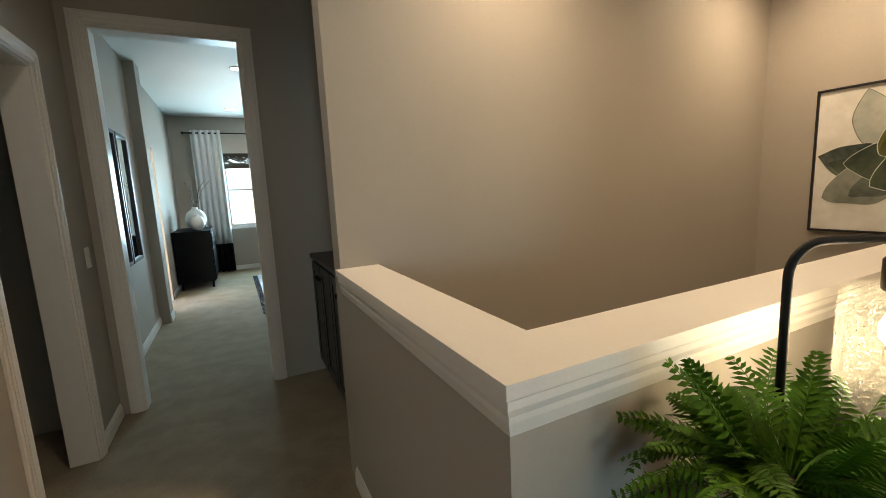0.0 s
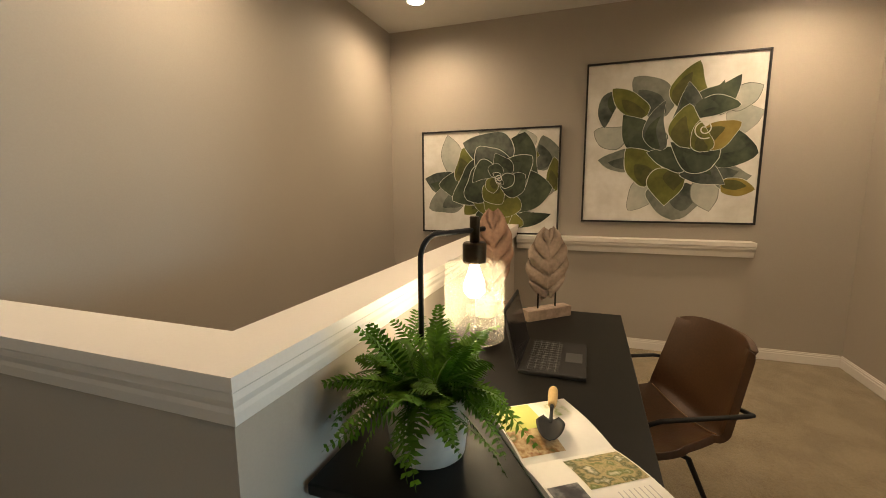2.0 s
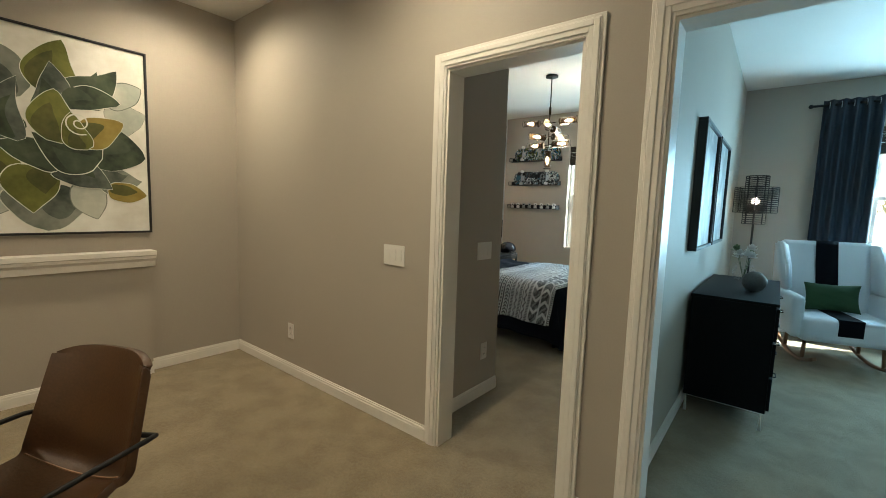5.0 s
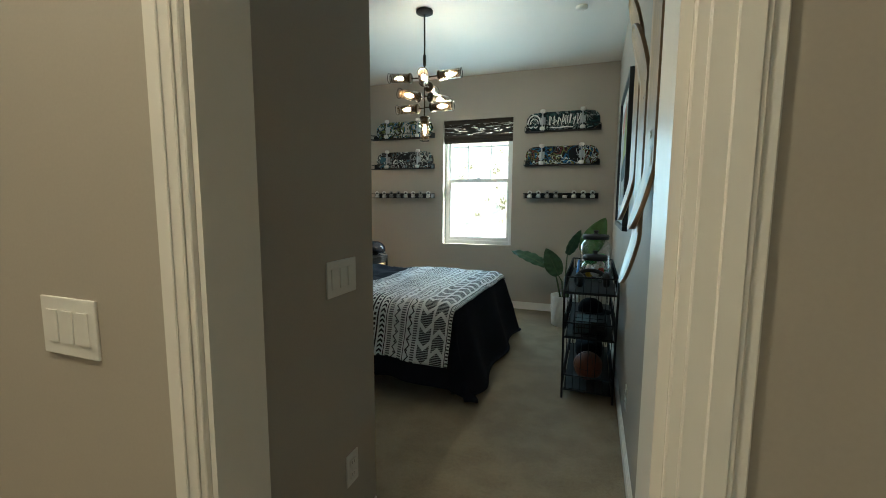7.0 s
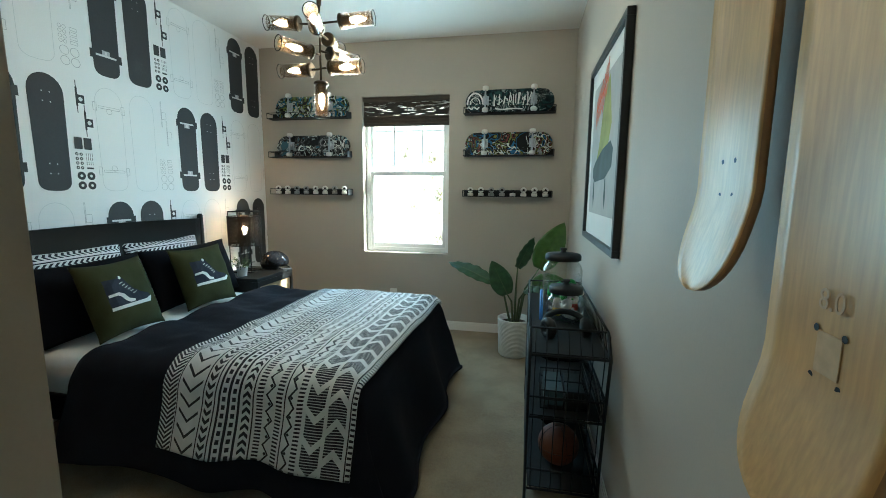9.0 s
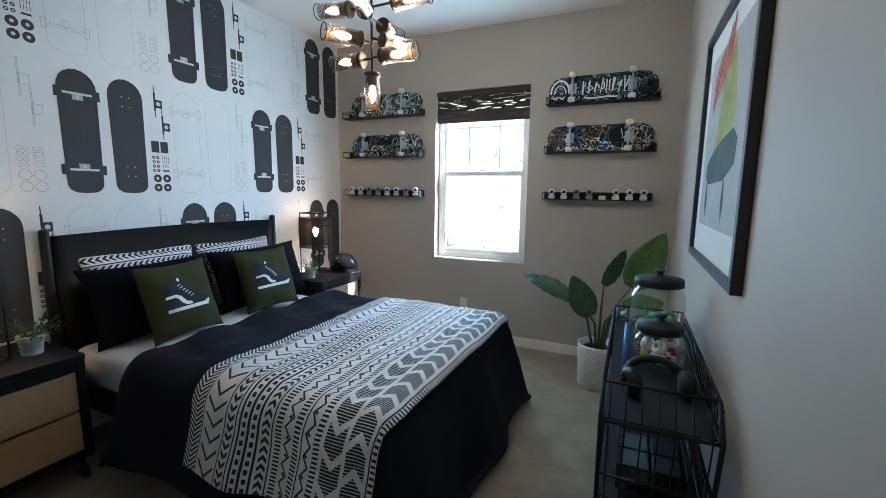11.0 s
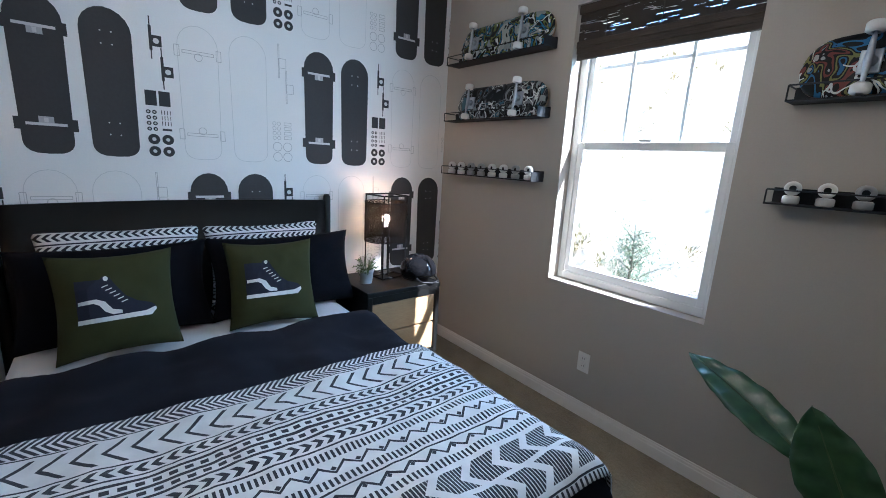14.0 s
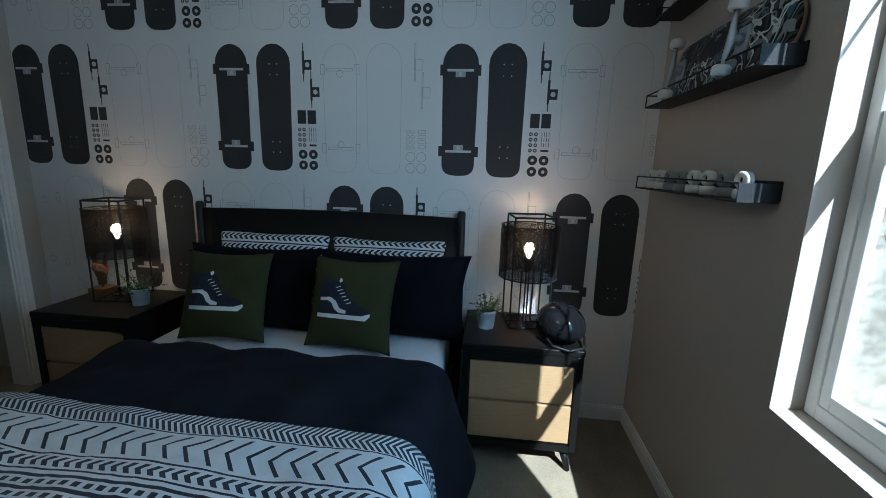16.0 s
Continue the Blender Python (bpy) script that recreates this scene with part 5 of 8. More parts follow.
def reed_mat():
    """Reeds with ragged gaps through which daylight shows."""
    m, nt, p = node_mat("reed_with_gaps")
    p.inputs["Base Color"].default_value = (0.035, 0.026, 0.018, 1)
    p.inputs["Roughness"].default_value = 0.8
    t = nt.nodes.new("ShaderNodeBsdfTransparent")
    mx = nt.nodes.new("ShaderNodeMixShader")
    N = Nodes(nt)
    nt.links.new(N.gt(noise_fac(nt, 11, 4, (0.8, 1.0, 11.0)), 0.60), mx.inputs[0])
    nt.links.new(p.outputs[0], mx.inputs[1])
    nt.links.new(t.outputs[0], mx.inputs[2])
    nt.links.new(mx.outputs[0], nt.nodes["Material Output"].inputs[0])
    return m


M_REED = reed_mat()


def woven_shade(o, y, s, label, h=0.27):
    x0, x1, z0, z1 = o
    t = thing("woven_shade", label, "window shade", ((x0 + x1) / 2, y, z1), group="woven window shades")
    w = (x1 - x0) / 2 - 0.006
    part("head_rail", B(-w, w, *sorted((0.012 * s, 0.055 * s)), -0.045, -0.002, 0.002), M_WOVEN, t)
    part("reeds", B(-w, w, *sorted((0.03 * s, 0.033 * s)), -h * 0.66, -0.045), M_REED, t, "ragged dark reeds")
    for k in range(3):
        z = -h * 0.66 - k * 0.03
        part("fold", B(-w, w, *sorted(((0.014 + 0.006 * k) * s, (0.05 - 0.004 * k) * s)), z - 0.034, z, 0.006), M_WOVEN, t)
    for xx in (-w * 0.62, 0.02, w * 0.62):
        part("cord", tube(bmesh.new(), [(xx, 0.027 * s, -0.04), (xx, 0.027 * s, -h * 0.66)], 0.0022, 5), M_WOVEN, t)


woven_shade(WIN, YW, 1, "dark woven reed shade drawn up at the window head")
woven_shade(W2, YW, 1, "dark woven reed shade drawn up at the second window")
woven_shade(W3, -10.40, -1, "dark woven reed shade drawn up at the far window")

# ---- chandelier ----
M_BRONZE = mat("dark_bronze", (0.05, 0.036, 0.022), 0.4, 0.85, fine=80, amt=0.2, bumps=0.1)
M_GMESH = mesh_mat("bronze_mesh", (0.1, 0.065, 0.03), 0.5, 210)
CX, CY = -1.505, 2.675
ch = thing("chandelier", "dark bronze chandelier with lit bulbs in mesh and glass tubes", "chandelier", (CX, CY, CZ))
b = bmesh.new()
lathe(b, [(0.065, 0.0), (0.065, -0.018), (0.012, -0.03)], 28)
part("canopy", b, M_IRON, ch)
b = bmesh.new()
tube(b, [(0, 0, -0.02), (0, 0, -0.85)], 0.006, 10)
tube(b, [(0, 0, -0.33), (0, 0, -0.41)], 0.013, 10)
part("stem", b, M_BRONZE, ch)


def tube_light(direction, z, reach, name="arm_light"):
    d = Vector(direction).normalized()
    rot = Vector((0, 0, 1)).rotation_difference(d).to_matrix().to_4x4()
    base = Matrix.Translation((0, 0, z)) @ rot

    def mk(bm):
        bm.transform(base)
        return bm
    a = bmesh.new()
    if reach > 0:
        tube(a, [(0, 0, 0), (0, 0, reach)], 0.006, 8)
    lathe(a, [(0.034, reach), (0.04, reach + 0.006), (0.04, reach + 0.016), (0.028, reach + 0.02), (0.024, reach + 0.06), (0.012, reach + 0.062)], 24)
    cup = part("socket_cup", mk(a), M_BRONZE, ch)
    g = bmesh.new()
    lathe(g, [(0.0375, reach + 0.016), (0.0375, reach + 0.19)], 30, cap=False)
    part("glass_tube", mk(g), M_GLASS, cup, "clear glass tube", smooth=True)
    ms = bmesh.new()
    lathe(ms, [(0.0355, reach + 0.018), (0.0355, reach + 0.175)], 30, cap=False)
    part("mesh_sleeve", mk(ms), M_GMESH, cup)
    rg = bmesh.new()
    tube(rg, [(0.0375 * math.cos(k * math.pi / 12), 0.0375 * math.sin(k * math.pi / 12), reach + 0.19) for k in range(24)], 0.0025, 6, closed=True)
    part("end_ring", mk(rg), M_IRON, cup)
    bb = bmesh.new()
    lathe(bb, [(0.009, reach + 0.058), (0.016, reach + 0.085), (0.018, reach + 0.105), (0.008, reach + 0.135), (0.001, reach + 0.15)], 14)
    part("bulb", mk(bb), M_BULB, cup, "glowing candle bulb")


for an, z in ((5, -0.50), (185, -0.505), (95, -0.55), (-70, -0.57)):
    tube_light((math.cos(radians(an)), math.sin(radians(an)), 0.06), z, 0.11)
for an, z in ((0, -0.73), (180, -0.735), (60, -0.64), (-120, -0.66)):
    tube_light((math.cos(radians(an)), math.sin(radians(an)), 0.0), z, 0.05)
tube_light((0, 0, -1), -0.80, 0.0)
for z, w in ((2.20, 9), (2.05, 12), (1.88, 8)):
    bulb_light(CX + 0.12 * (z > 2), CY + 0.12, z, w * 0.10, 0.04, (1.0, 0.82, 0.6))

# ---- hanging bare decks ----
M_MAPLE = mat("blank_maple", (0.52, 0.33, 0.125), 0.36, fine=16, amt=0.2, bumps=0.05, coarse=5, stretch=(9, 9, 0.8), spec=0.4)


def bare_deck(y, z_bot, label, marks):
    w, ln = 0.205, 0.80
    t = thing("bare_deck", label, "skateboard deck", (-0.062, y, z_bot + ln / 2), group="bare hanging decks")
    bm = deck_mesh(bmesh.new(), ln, w, 0.011, -0.04)
    # stand it up against the wall, its hollow side towards the wall
    bm.transform(Matrix(((0, 1, 0, 0), (0, 0, 1, 0), (1, 0, 0, 0), (0, 0, 0, 1))))
    part("deck", bm, [M_MAPLE, M_PLY], t, smooth=True)
    for sz in (-0.215, 0.215):
        for a in (-0.021, 0.021):
            for c in (-0.027, 0.027):
                hb = bmesh.new()
                lathe_at = bmesh.ops.create_circle(hb, cap_ends=True, segments=10, radius=0.0042)
                for v in lathe_at["verts"]:
                    v.co = Vector((-0.0012 - 0.007 * (a / w * 2) ** 2, a + v.co.x, sz + c + v.co.y))
                part("bolt_hole", hb, M_BLACK, t)
    if marks:
        mk = bmesh.new()
        box(mk, -0.0015, -0.0005, -0.018, 0.018, -0.235, -0.19)
        part("stamp", mk, M_STAMP, t, "faint grey stamp")
        cu = bpy.data.curves.new("size_mark", "FONT")
        cu.body, cu.size, cu.extrude = "8.0", 0.032, 0.0004
        cu.align_x = "CENTER"
        cu.materials.append(M_STAMP)
        ob = new("size_mark", cu)
        ob.parent = t
        ob.matrix_basis = pose(-0.0035, 0, -0.165, 90, 0, -90)
    return t


M_STAMP = mat("grey_stamp", (0.50, 0.36, 0.19), 0.6, amt=0.2, bumps=0.0)
bare_deck(0.705, 1.19, "bare maple skateboard deck hung upright on the wall", True)
bare_deck(0.965, 1.00, "bare maple deck hung lower than its neighbours", True)
bare_deck(1.233, 1.195, "bare maple skateboard deck hung beside the framed poster", False)

# ---- framed poster ----
M_PFRAME = mat("black_frame_wood", (0.013, 0.013, 0.014), 0.4, fine=30, amt=0.2, bumps=0.1)
M_MATB = mat("white_mat_board", (0.62, 0.63, 0.62), 0.8, fine=150, amt=0.02, bumps=0.05)
M_PGREY = mat("poster_grey", (0.36, 0.37, 0.37), 0.8, fine=12, amt=0.1, bumps=0.0)
M_PRED = mat("poster_orange_red", (0.55, 0.12, 0.05), 0.8, fine=40, amt=0.15, bumps=0.0)
M_PGREEN = mat("poster_olive", (0.28, 0.30, 0.09), 0.8, fine=9, amt=0.3, bumps=0.0)
M_PDARK = mat("poster_dark_teal", (0.05, 0.075, 0.08), 0.8, fine=14, amt=0.3, bumps=0.0)
y0, y1, z0, z1 = 2.267, 3.214, 1.087, 2.058
po = thing("framed_poster", "black-framed poster with an abstract olive and orange print", "picture", (0.0, (y0 + y1) / 2, (z0 + z1) / 2))
hw, hh = (y1 - y0) / 2, (z1 - z0) / 2
fr = bmesh.new()
for r in ((-hw, hw, hh - 0.032, hh), (-hw, hw, -hh, -hh + 0.032), (-hw, -hw + 0.032, -hh + 0.032, hh - 0.032), (hw - 0.032, hw, -hh + 0.032, hh - 0.032)):
    box(fr, -0.032, 0.0, r[0], r[1], r[2], r[3], 0.002, seg=1)
part("frame", fr, M_PFRAME, po, "black wooden frame")
part("mat_board", B(-0.014, -0.010, -hw + 0.032, hw - 0.032, -hh + 0.032, hh - 0.032), M_MATB, po)
pr = bmesh.new()


def flat(pts, lift, mi):
    f = poly(pr, [(-0.0145 - lift, -a, b) for a, b in pts], mi)
    return f


flat([(-0.36, -0.33), (0.36, -0.33), (0.36, 0.36), (-0.36, 0.36)], 0.0, 0)
flat([(-0.22, -0.10), (-0.12, 0.02), (0.0, 0.30), (0.10, 0.34), (0.20, 0.10), (0.12, -0.02), (-0.05, -0.08)], 0.0006, 2)
flat([(-0.27, -0.08), (-0.2, -0.05), (0.0, 0.0), (0.2, 0.02), (0.27, -0.02), (0.26, -0.10), (0.1, -0.15), (-0.2, -0.16), (-0.27, -0.13)], 0.0010, 3)
for cx in (-0.22, 0.12):
    flat([(cx - 0.01, -0.15), (cx + 0.01, -0.15), (cx + 0.03, -0.24), (cx + 0.01, -0.30), (cx - 0.02, -0.24)], 0.0012, 3)
rnd = random.Random(5)
for k in range(11):
    a = -0.26 + k * 0.03
    b = 0.13 + 0.014 * k + rnd.uniform(-0.02, 0.02)
    flat([(a, b), (a + 0.013, b - 0.01), (a + 0.02, b + 0.14), (a + 0.004, b + 0.15)], 0.0014, 1)
flat([(-0.26, 0.21), (0.06, 0.34), (0.06, 0.35), (-0.26, 0.225)], 0.0016, 1)
bmesh.ops.recalc_face_normals(pr, faces=pr.faces)
for f in pr.faces:
    if f.normal.x > 0:
        f.normal_flip()
part("print", pr, [M_PGREY, M_PRED, M_PGREEN, M_PDARK], po, "abstract print")

# ---- wire cart ----
CXa, CXb, CYa, CYb = -0.345, -0.04, 2.20, 3.13
ct = thing("wire_cart", "narrow black wire shelf unit standing against the wall", "shelf unit", ((CXa + CXb) / 2, (CYa + CYb) / 2, 0))
hx, hy = (CXb - CXa) / 2, (CYb - CYa) / 2
def cart_end(z, sy):
    """The ends lean out towards the top tray and turn in again at its rim."""
    if sy > 0:
        return hy
    return -hy - 0.10 * (z / 0.715) ** 1.5 if z < 0.715 else -hy - 0.10 + 1.0 * (z - 0.715)


RIM = 0.80
for sx in (-1, 1):
    for sy in (-1, 1):
        zs = (0.0, 0.2, 0.4, 0.6, 0.715, RIM)
        part("post", tube(bmesh.new(), [(sx * hx, cart_end(z, sy), z) for z in zs], 0.007, 8), M_IRON, ct)
for z, h in ((0.06, 0.10), (0.42, 0.10), (0.715, RIM - 0.715)):
    ye = cart_end(z, -1)
    s = bmesh.new()
    tube(s, [(-hx, ye, z), (hx, ye, z), (hx, hy, z), (-hx, hy, z)], 0.006, 6, closed=True)
    for k in range(1, 12):
        x = -hx + 2 * hx * k / 12
        part("shelf_wire", tube(bmesh.new(), [(x, ye, z), (x, hy, z)], 0.0022, 5), M_IRON, ct)
    part("shelf_rim", s, M_IRON, ct)
    part("liner", B(-hx + 0.01, hx - 0.01, ye + 0.01, hy - 0.01, z + 0.0025, z + 0.0065), M_IRON, ct, "thin black metal liner")
    for sx in (-1, 1):
        g = bmesh.new()
        tube(g, [(sx * hx, cart_end(z + h, -1), z + h), (sx * hx, hy, z + h)], 0.005, 6)
        for k in range(1, 30):
            y = ye + (hy - ye) * k / 30
            tube(g, [(sx * hx, y, z), (sx * hx, y, z + h)], 0.002, 5)
        part("guard", g, M_IRON, ct)
    for sy in (-1, 1):
        g = bmesh.new()
        tube(g, [(-hx, cart_end(z + h, sy), z + h), (hx, cart_end(z + h, sy), z + h)], 0.005, 6)
        part("end_rail", g, M_IRON, ct)
for k in range(7):
    x = -hx + 2 * hx * (k + 0.5) / 7
    for sy in (-1, 1):
        part("end_wire", tube(bmesh.new(), [(x, cart_end(z, sy), z) for z in (0.06, 0.2, 0.4, 0.6, 0.715, RIM)], 0.0025, 5), M_IRON, ct)

TOPZ = 0.71567
M_LID = mat("black_wooden_lid", (0.005, 0.005, 0.005), 0.6, fine=60, amt=0.2, bumps=0.15)
M_GREEN = mat("bright_green_rubber", (0.03, 0.36, 0.04), 0.45, fine=60, amt=0.15, bumps=0.1)
M_BLUE = mat("blue_plastic", (0.02, 0.14, 0.5), 0.35, amt=0.1, bumps=0.0)
M_YEL = mat("yellow_plastic", (0.6, 0.4, 0.03), 0.4, amt=0.1, bumps=0.0)
M_REDP = mat("red_plastic", (0.45, 0.05, 0.03), 0.4, amt=0.1, bumps=0.0)


def glass_jar(x, y, r, h, label):
    t = thing("glass_jar", label, "jar", (x, y, TOPZ), group="lidded glass jars")
    b = bmesh.new()
    lathe(b, [(0.0, 0.002), (r * 0.92, 0.002), (r, 0.012), (r, h - 0.05), (r * 0.9, h - 0.022), (r * 0.78, h - 0.012), (r * 0.78, h), (r * 0.76, h), (r * 0.76, h - 0.012), (r * 0.88, h - 0.026), (r * 0.975, h - 0.05), (r * 0.975, 0.014), (0.0, 0.008)], 40, cap=False)
    g = part("jar_glass", b, M_GLASS, t, "clear glass body", smooth=True)
    l = bmesh.new()
    lathe(l, [(r * 0.84, h + 0.001), (r * 0.9, h + 0.003), (r * 0.9, h + 0.026), (r * 0.84, h + 0.034), (0.02, h + 0.04), (0.012, h + 0.05), (0.02, h + 0.06), (0.016, h + 0.066), (0.0, h + 0.067)], 36)
    part("lid", l, M_LID, t, "black lid with a knob")
    return t


def at_wheel(x, y, z, m, rx, rz, label):
    wm = bmesh.new()
    lathe(wm, [(0.011, -0.016), (0.022, -0.016), (0.028, -0.010), (0.028, 0.010), (0.022, 0.016), (0.011, 0.016), (0.010, 0.0), (0.011, -0.016)], 20, cap=False)
    o = part("skate_roller", wm, m)
    o.matrix_world = pose(x, y, z, rx, 0, rz)
    tagged(o, label, "wheel", "wheels in the jars")


glass_jar(-0.175, 2.80, 0.105, 0.275, "tall clear glass jar of green wheels with a black lid")
glass_jar(-0.175, 2.56, 0.09, 0.15, "short clear glass jar of mixed wheels with a black lid")
rnd = random.Random(8)
for k in range(9):
    a = k * 2.4
    at_wheel(-0.175 + 0.05 * math.cos(a), 2.80 + 0.05 * math.sin(a), TOPZ + 0.04 + 0.0125 * k, M_GREEN, 60 + 25 * math.sin(k), k * 47, "bright green skateboard wheel inside the jar")
for k, m in enumerate((M_WHEEL, M_YEL, M_WHEEL, M_REDP, M_WHEEL, M_WHEEL, M_WHEEL)):
    a = k * 2.1 + 0.5
    at_wheel(-0.175 + 0.042 * math.cos(a), 2.56 + 0.042 * math.sin(a), TOPZ + 0.038 + 0.0125 * k, m, 70 + 20 * math.sin(k * 2), k * 60, "loose skateboard wheel inside the jar")
part_o = tube(bmesh.new(), [(-0.29, 2.55, TOPZ + 0.004), (-0.285, 2.71, TOPZ + 0.12)], 0.009, 10)
tagged(part("blue_bottle", part_o, M_BLUE), "slim blue plastic bottle leaning on the jar", "bottle")

hp = thing("headphones", "black over-ear headphones lying on the wire shelf", "headphones", (-0.18, 2.30, TOPZ), 15)
M_PADS = mat("black_soft_vinyl", (0.005, 0.005, 0.0055), 0.6, fine=60, amt=0.2, bumps=0.2)
b = bmesh.new()
tube(b, [(0.10 * math.cos(a), 0.03 + 0.07 * math.sin(a), 0.045 + 0.055 * math.sin(a)) for a in [math.pi * k / 16 for k in range(17)]], 0.013, 10)
part("headband", b, M_PADS, hp)
for s in (-1, 1):
    e = bmesh.new()
    lathe(e, [(0.0, -0.022), (0.036, -0.022), (0.047, -0.01), (0.047, 0.006), (0.036, 0.02), (0.018, 0.02), (0.016, 0.006), (0.0, 0.006)], 24, cap=False)
    o = part("ear_cup", e, M_PADS, hp, smooth=True)
    o.matrix_basis = pose(s * 0.085, 0.02, 0.048, 12, s * 90, 0)
# a shallow wire tray with snacks on the second shelf and a ball on the lowest
tr = thing("wire_basket", "black wire basket holding small boxes on the second shelf", "basket", (-0.19, 2.34, 0.427))
b = bmesh.new()
for z in (0.004, 0.045, 0.085):
    tube(b, [(-0.1, -0.12, z), (0.1, -0.12, z), (0.1, 0.12, z), (-0.1, 0.12, z)], 0.003, 5, closed=True)
for k in range(9):
    y = -0.12 + 0.03 * k
    for x in (-0.1, 0.1):
        tube(b, [(x, y, 0.004), (x, y, 0.085)], 0.002, 4)
for k in range(7):
    x = -0.1 + 0.0333 * k
    for y in (-0.12, 0.12):
        tube(b, [(x, y, 0.004), (x, y, 0.085)], 0.002, 4)
    tube(b, [(x, -0.12, 0.004), (x, 0.12, 0.004)], 0.002, 4)
part("wire_grid", b, M_IRON, tr)
for k, (x, y, c) in enumerate(((-0.045, -0.05, M_PDARK), (0.045, -0.05, M_LID), (-0.045, 0.055, M_PDARK), (0.045, 0.055, M_LID))):
    o = part("small_box", B(-0.04, 0.04, -0.048, 0.048, 0.0, 0.07, 0.004), c)
    o.location = (-0.19 + x, 2.34 + y, 0.4335)
    tagged(o, "small dull-coloured box inside the wire basket", "box", "boxes in the basket")
# Orange darkened so that the shelves' shade is in the colour.
M_BALL = mat("shade_darkened_orange_rubber", (0.10, 0.026, 0.008), 0.65, fine=240, amt=0.2, bumps=0.8)
b = bmesh.new()
bmesh.ops.create_uvsphere(b, u_segments=32, v_segments=20, radius=0.095)
o = part("basketball", b, M_BALL, smooth=True)
o.location = (-0.19, 2.40, 0.0665 + 0.0955)
tagged(o, "orange basketball on the lowest wire shelf", "ball")
for k in range(3):
    s = bmesh.new()
    tube(s, [(0.0953 * math.cos(a), 0.0953 * math.sin(a), 0) for a in [2 * math.pi * q / 40 for q in range(40)]], 0.0014, 5, closed=True)
    q = part("seam", s, M_BLACK, o)
    q.matrix_basis = pose(0, 0, 0, 90 * (k > 0), 0, 90 * (k == 1) + 20)
sh = thing("dark_helmet_bag", "dark folded cloth bag on the lowest wire shelf", "bag", (-0.19, 2.85, 0.0667))
part("body", cushion(bmesh.new(), 0.42, 0.17, 0.2, seed=11), M_BLACKC, sh, smooth=True)
sk = thing("baseball_cap", "black cap lying on the second wire shelf", "cap", (-0.19, 2.85, 0.427))
b = bmesh.new()
lathe(b, [(0.09, 0.0), (0.092, 0.03), (0.075, 0.075), (0.04, 0.1), (0.0, 0.107)], 28, cap=False)
part("crown", b, M_BLACKC, sk, smooth=True)
b = bmesh.new()
grid(b, 10, 6, lambda u, v: ((0.088 + 0.07 * v * math.sin(math.pi * u)) * math.cos(math.pi * (u - 0.5) * 0.8), (0.088 + 0.07 * v * math.sin(math.pi * u)) * math.sin(math.pi * (u - 0.5) * 0.8), 0.006 - 0.004 * v))
solid(part("brim", b, M_BLACKC, sk, smooth=True), 0.003)

# ---- potted plant with paddle leaves ----
def rib_mat():
    m, nt, p = node_mat("white_ribbed_ceramic")
    tc = nt.nodes.new("ShaderNodeTexCoord")
    w = nt.nodes.new("ShaderNodeTexWave")
    w.bands_direction = "Z"
    w.inputs["Scale"].default_value = 28
    w.inputs["Distortion"].default_value = 0.6
    nt.links.new(tc.outputs["Object"], w.inputs["Vector"])
    c = ramp(nt, noise_fac(nt, 25, 3), (0.66, 0.66, 0.65), (0.76, 0.76, 0.75), 0.3, 0.7)
    nt.links.new(c, p.inputs["Base Color"])
    p.inputs["Roughness"].default_value = 0.5
    bump(nt, p, w.outputs["Fac"], 0.7, 0.004)
    return m


def paddle_mat(name, c0, c1):
    m, nt, p = node_mat(name)
    f = noise_fac(nt, 30, 3, (1, 1, 1))
    nt.links.new(ramp(nt, f, c0, c1, 0.3, 0.7), p.inputs["Base Color"])
    p.inputs["Roughness"].default_value = 0.32
    p.inputs["Transmission Weight"].default_value = 0.0
    p.inputs["Subsurface Weight"].default_value = 0.0
    bump(nt, p, f, 0.15, 0.002)
    return m


M_PADDLE = paddle_mat("deep_green_leaf", (0.018, 0.05, 0.02), (0.035, 0.085, 0.03))
M_PADDLE2 = paddle_mat("fresh_green_leaf", (0.05, 0.11, 0.02), (0.08, 0.15, 0.03))
M_STALK = mat("green_stalk", (0.06, 0.09, 0.035), 0.5, fine=50, amt=0.25, bumps=0.1)
pl = thing("potted_plant", "leafy paddle-leaved plant in a white ribbed pot", "plant", (-0.45, 3.90, 0))
b = bmesh.new()
lathe(b, [(0.112, 0.0), (0.124, 0.012), (0.137, 0.30), (0.137, 0.315), (0.128, 0.315), (0.125, 0.27), (0.0, 0.268)], 48, cap=False)
part("pot", b, rib_mat(), pl, "white ribbed ceramic pot", smooth=False)
b = bmesh.new()
lathe(b, [(0.1255, 0.268), (0.08, 0.28), (0.0, 0.285)], 24, cap=False)
part("soil", b, M_SOIL, pl)


def paddle(bm, base, tipdir, ln, wd, curl, face):
    d = Vector(tipdir).normalized()
    s = d.cross(Vector(face)).normalized()
    n = s.cross(d)

    def fn(u, v):
        w = wd * math.sin(math.pi * (0.06 + 0.94 * u) ** 0.8) ** 0.75 * 0.5
        if u > 0.985:
            w = 0.001
        c = v * 2 - 1
        q = Vector(base) + d * ln * u - Vector((0, 0, 1)) * curl * ln * u * u
        ruff = 0.008 * math.sin(u * 30 + c * 2) * abs(c)
        return q + s * c * w + n * (0.22 * w * abs(c) + ruff)
    grid(bm, 18, 8, fn)
    return bm


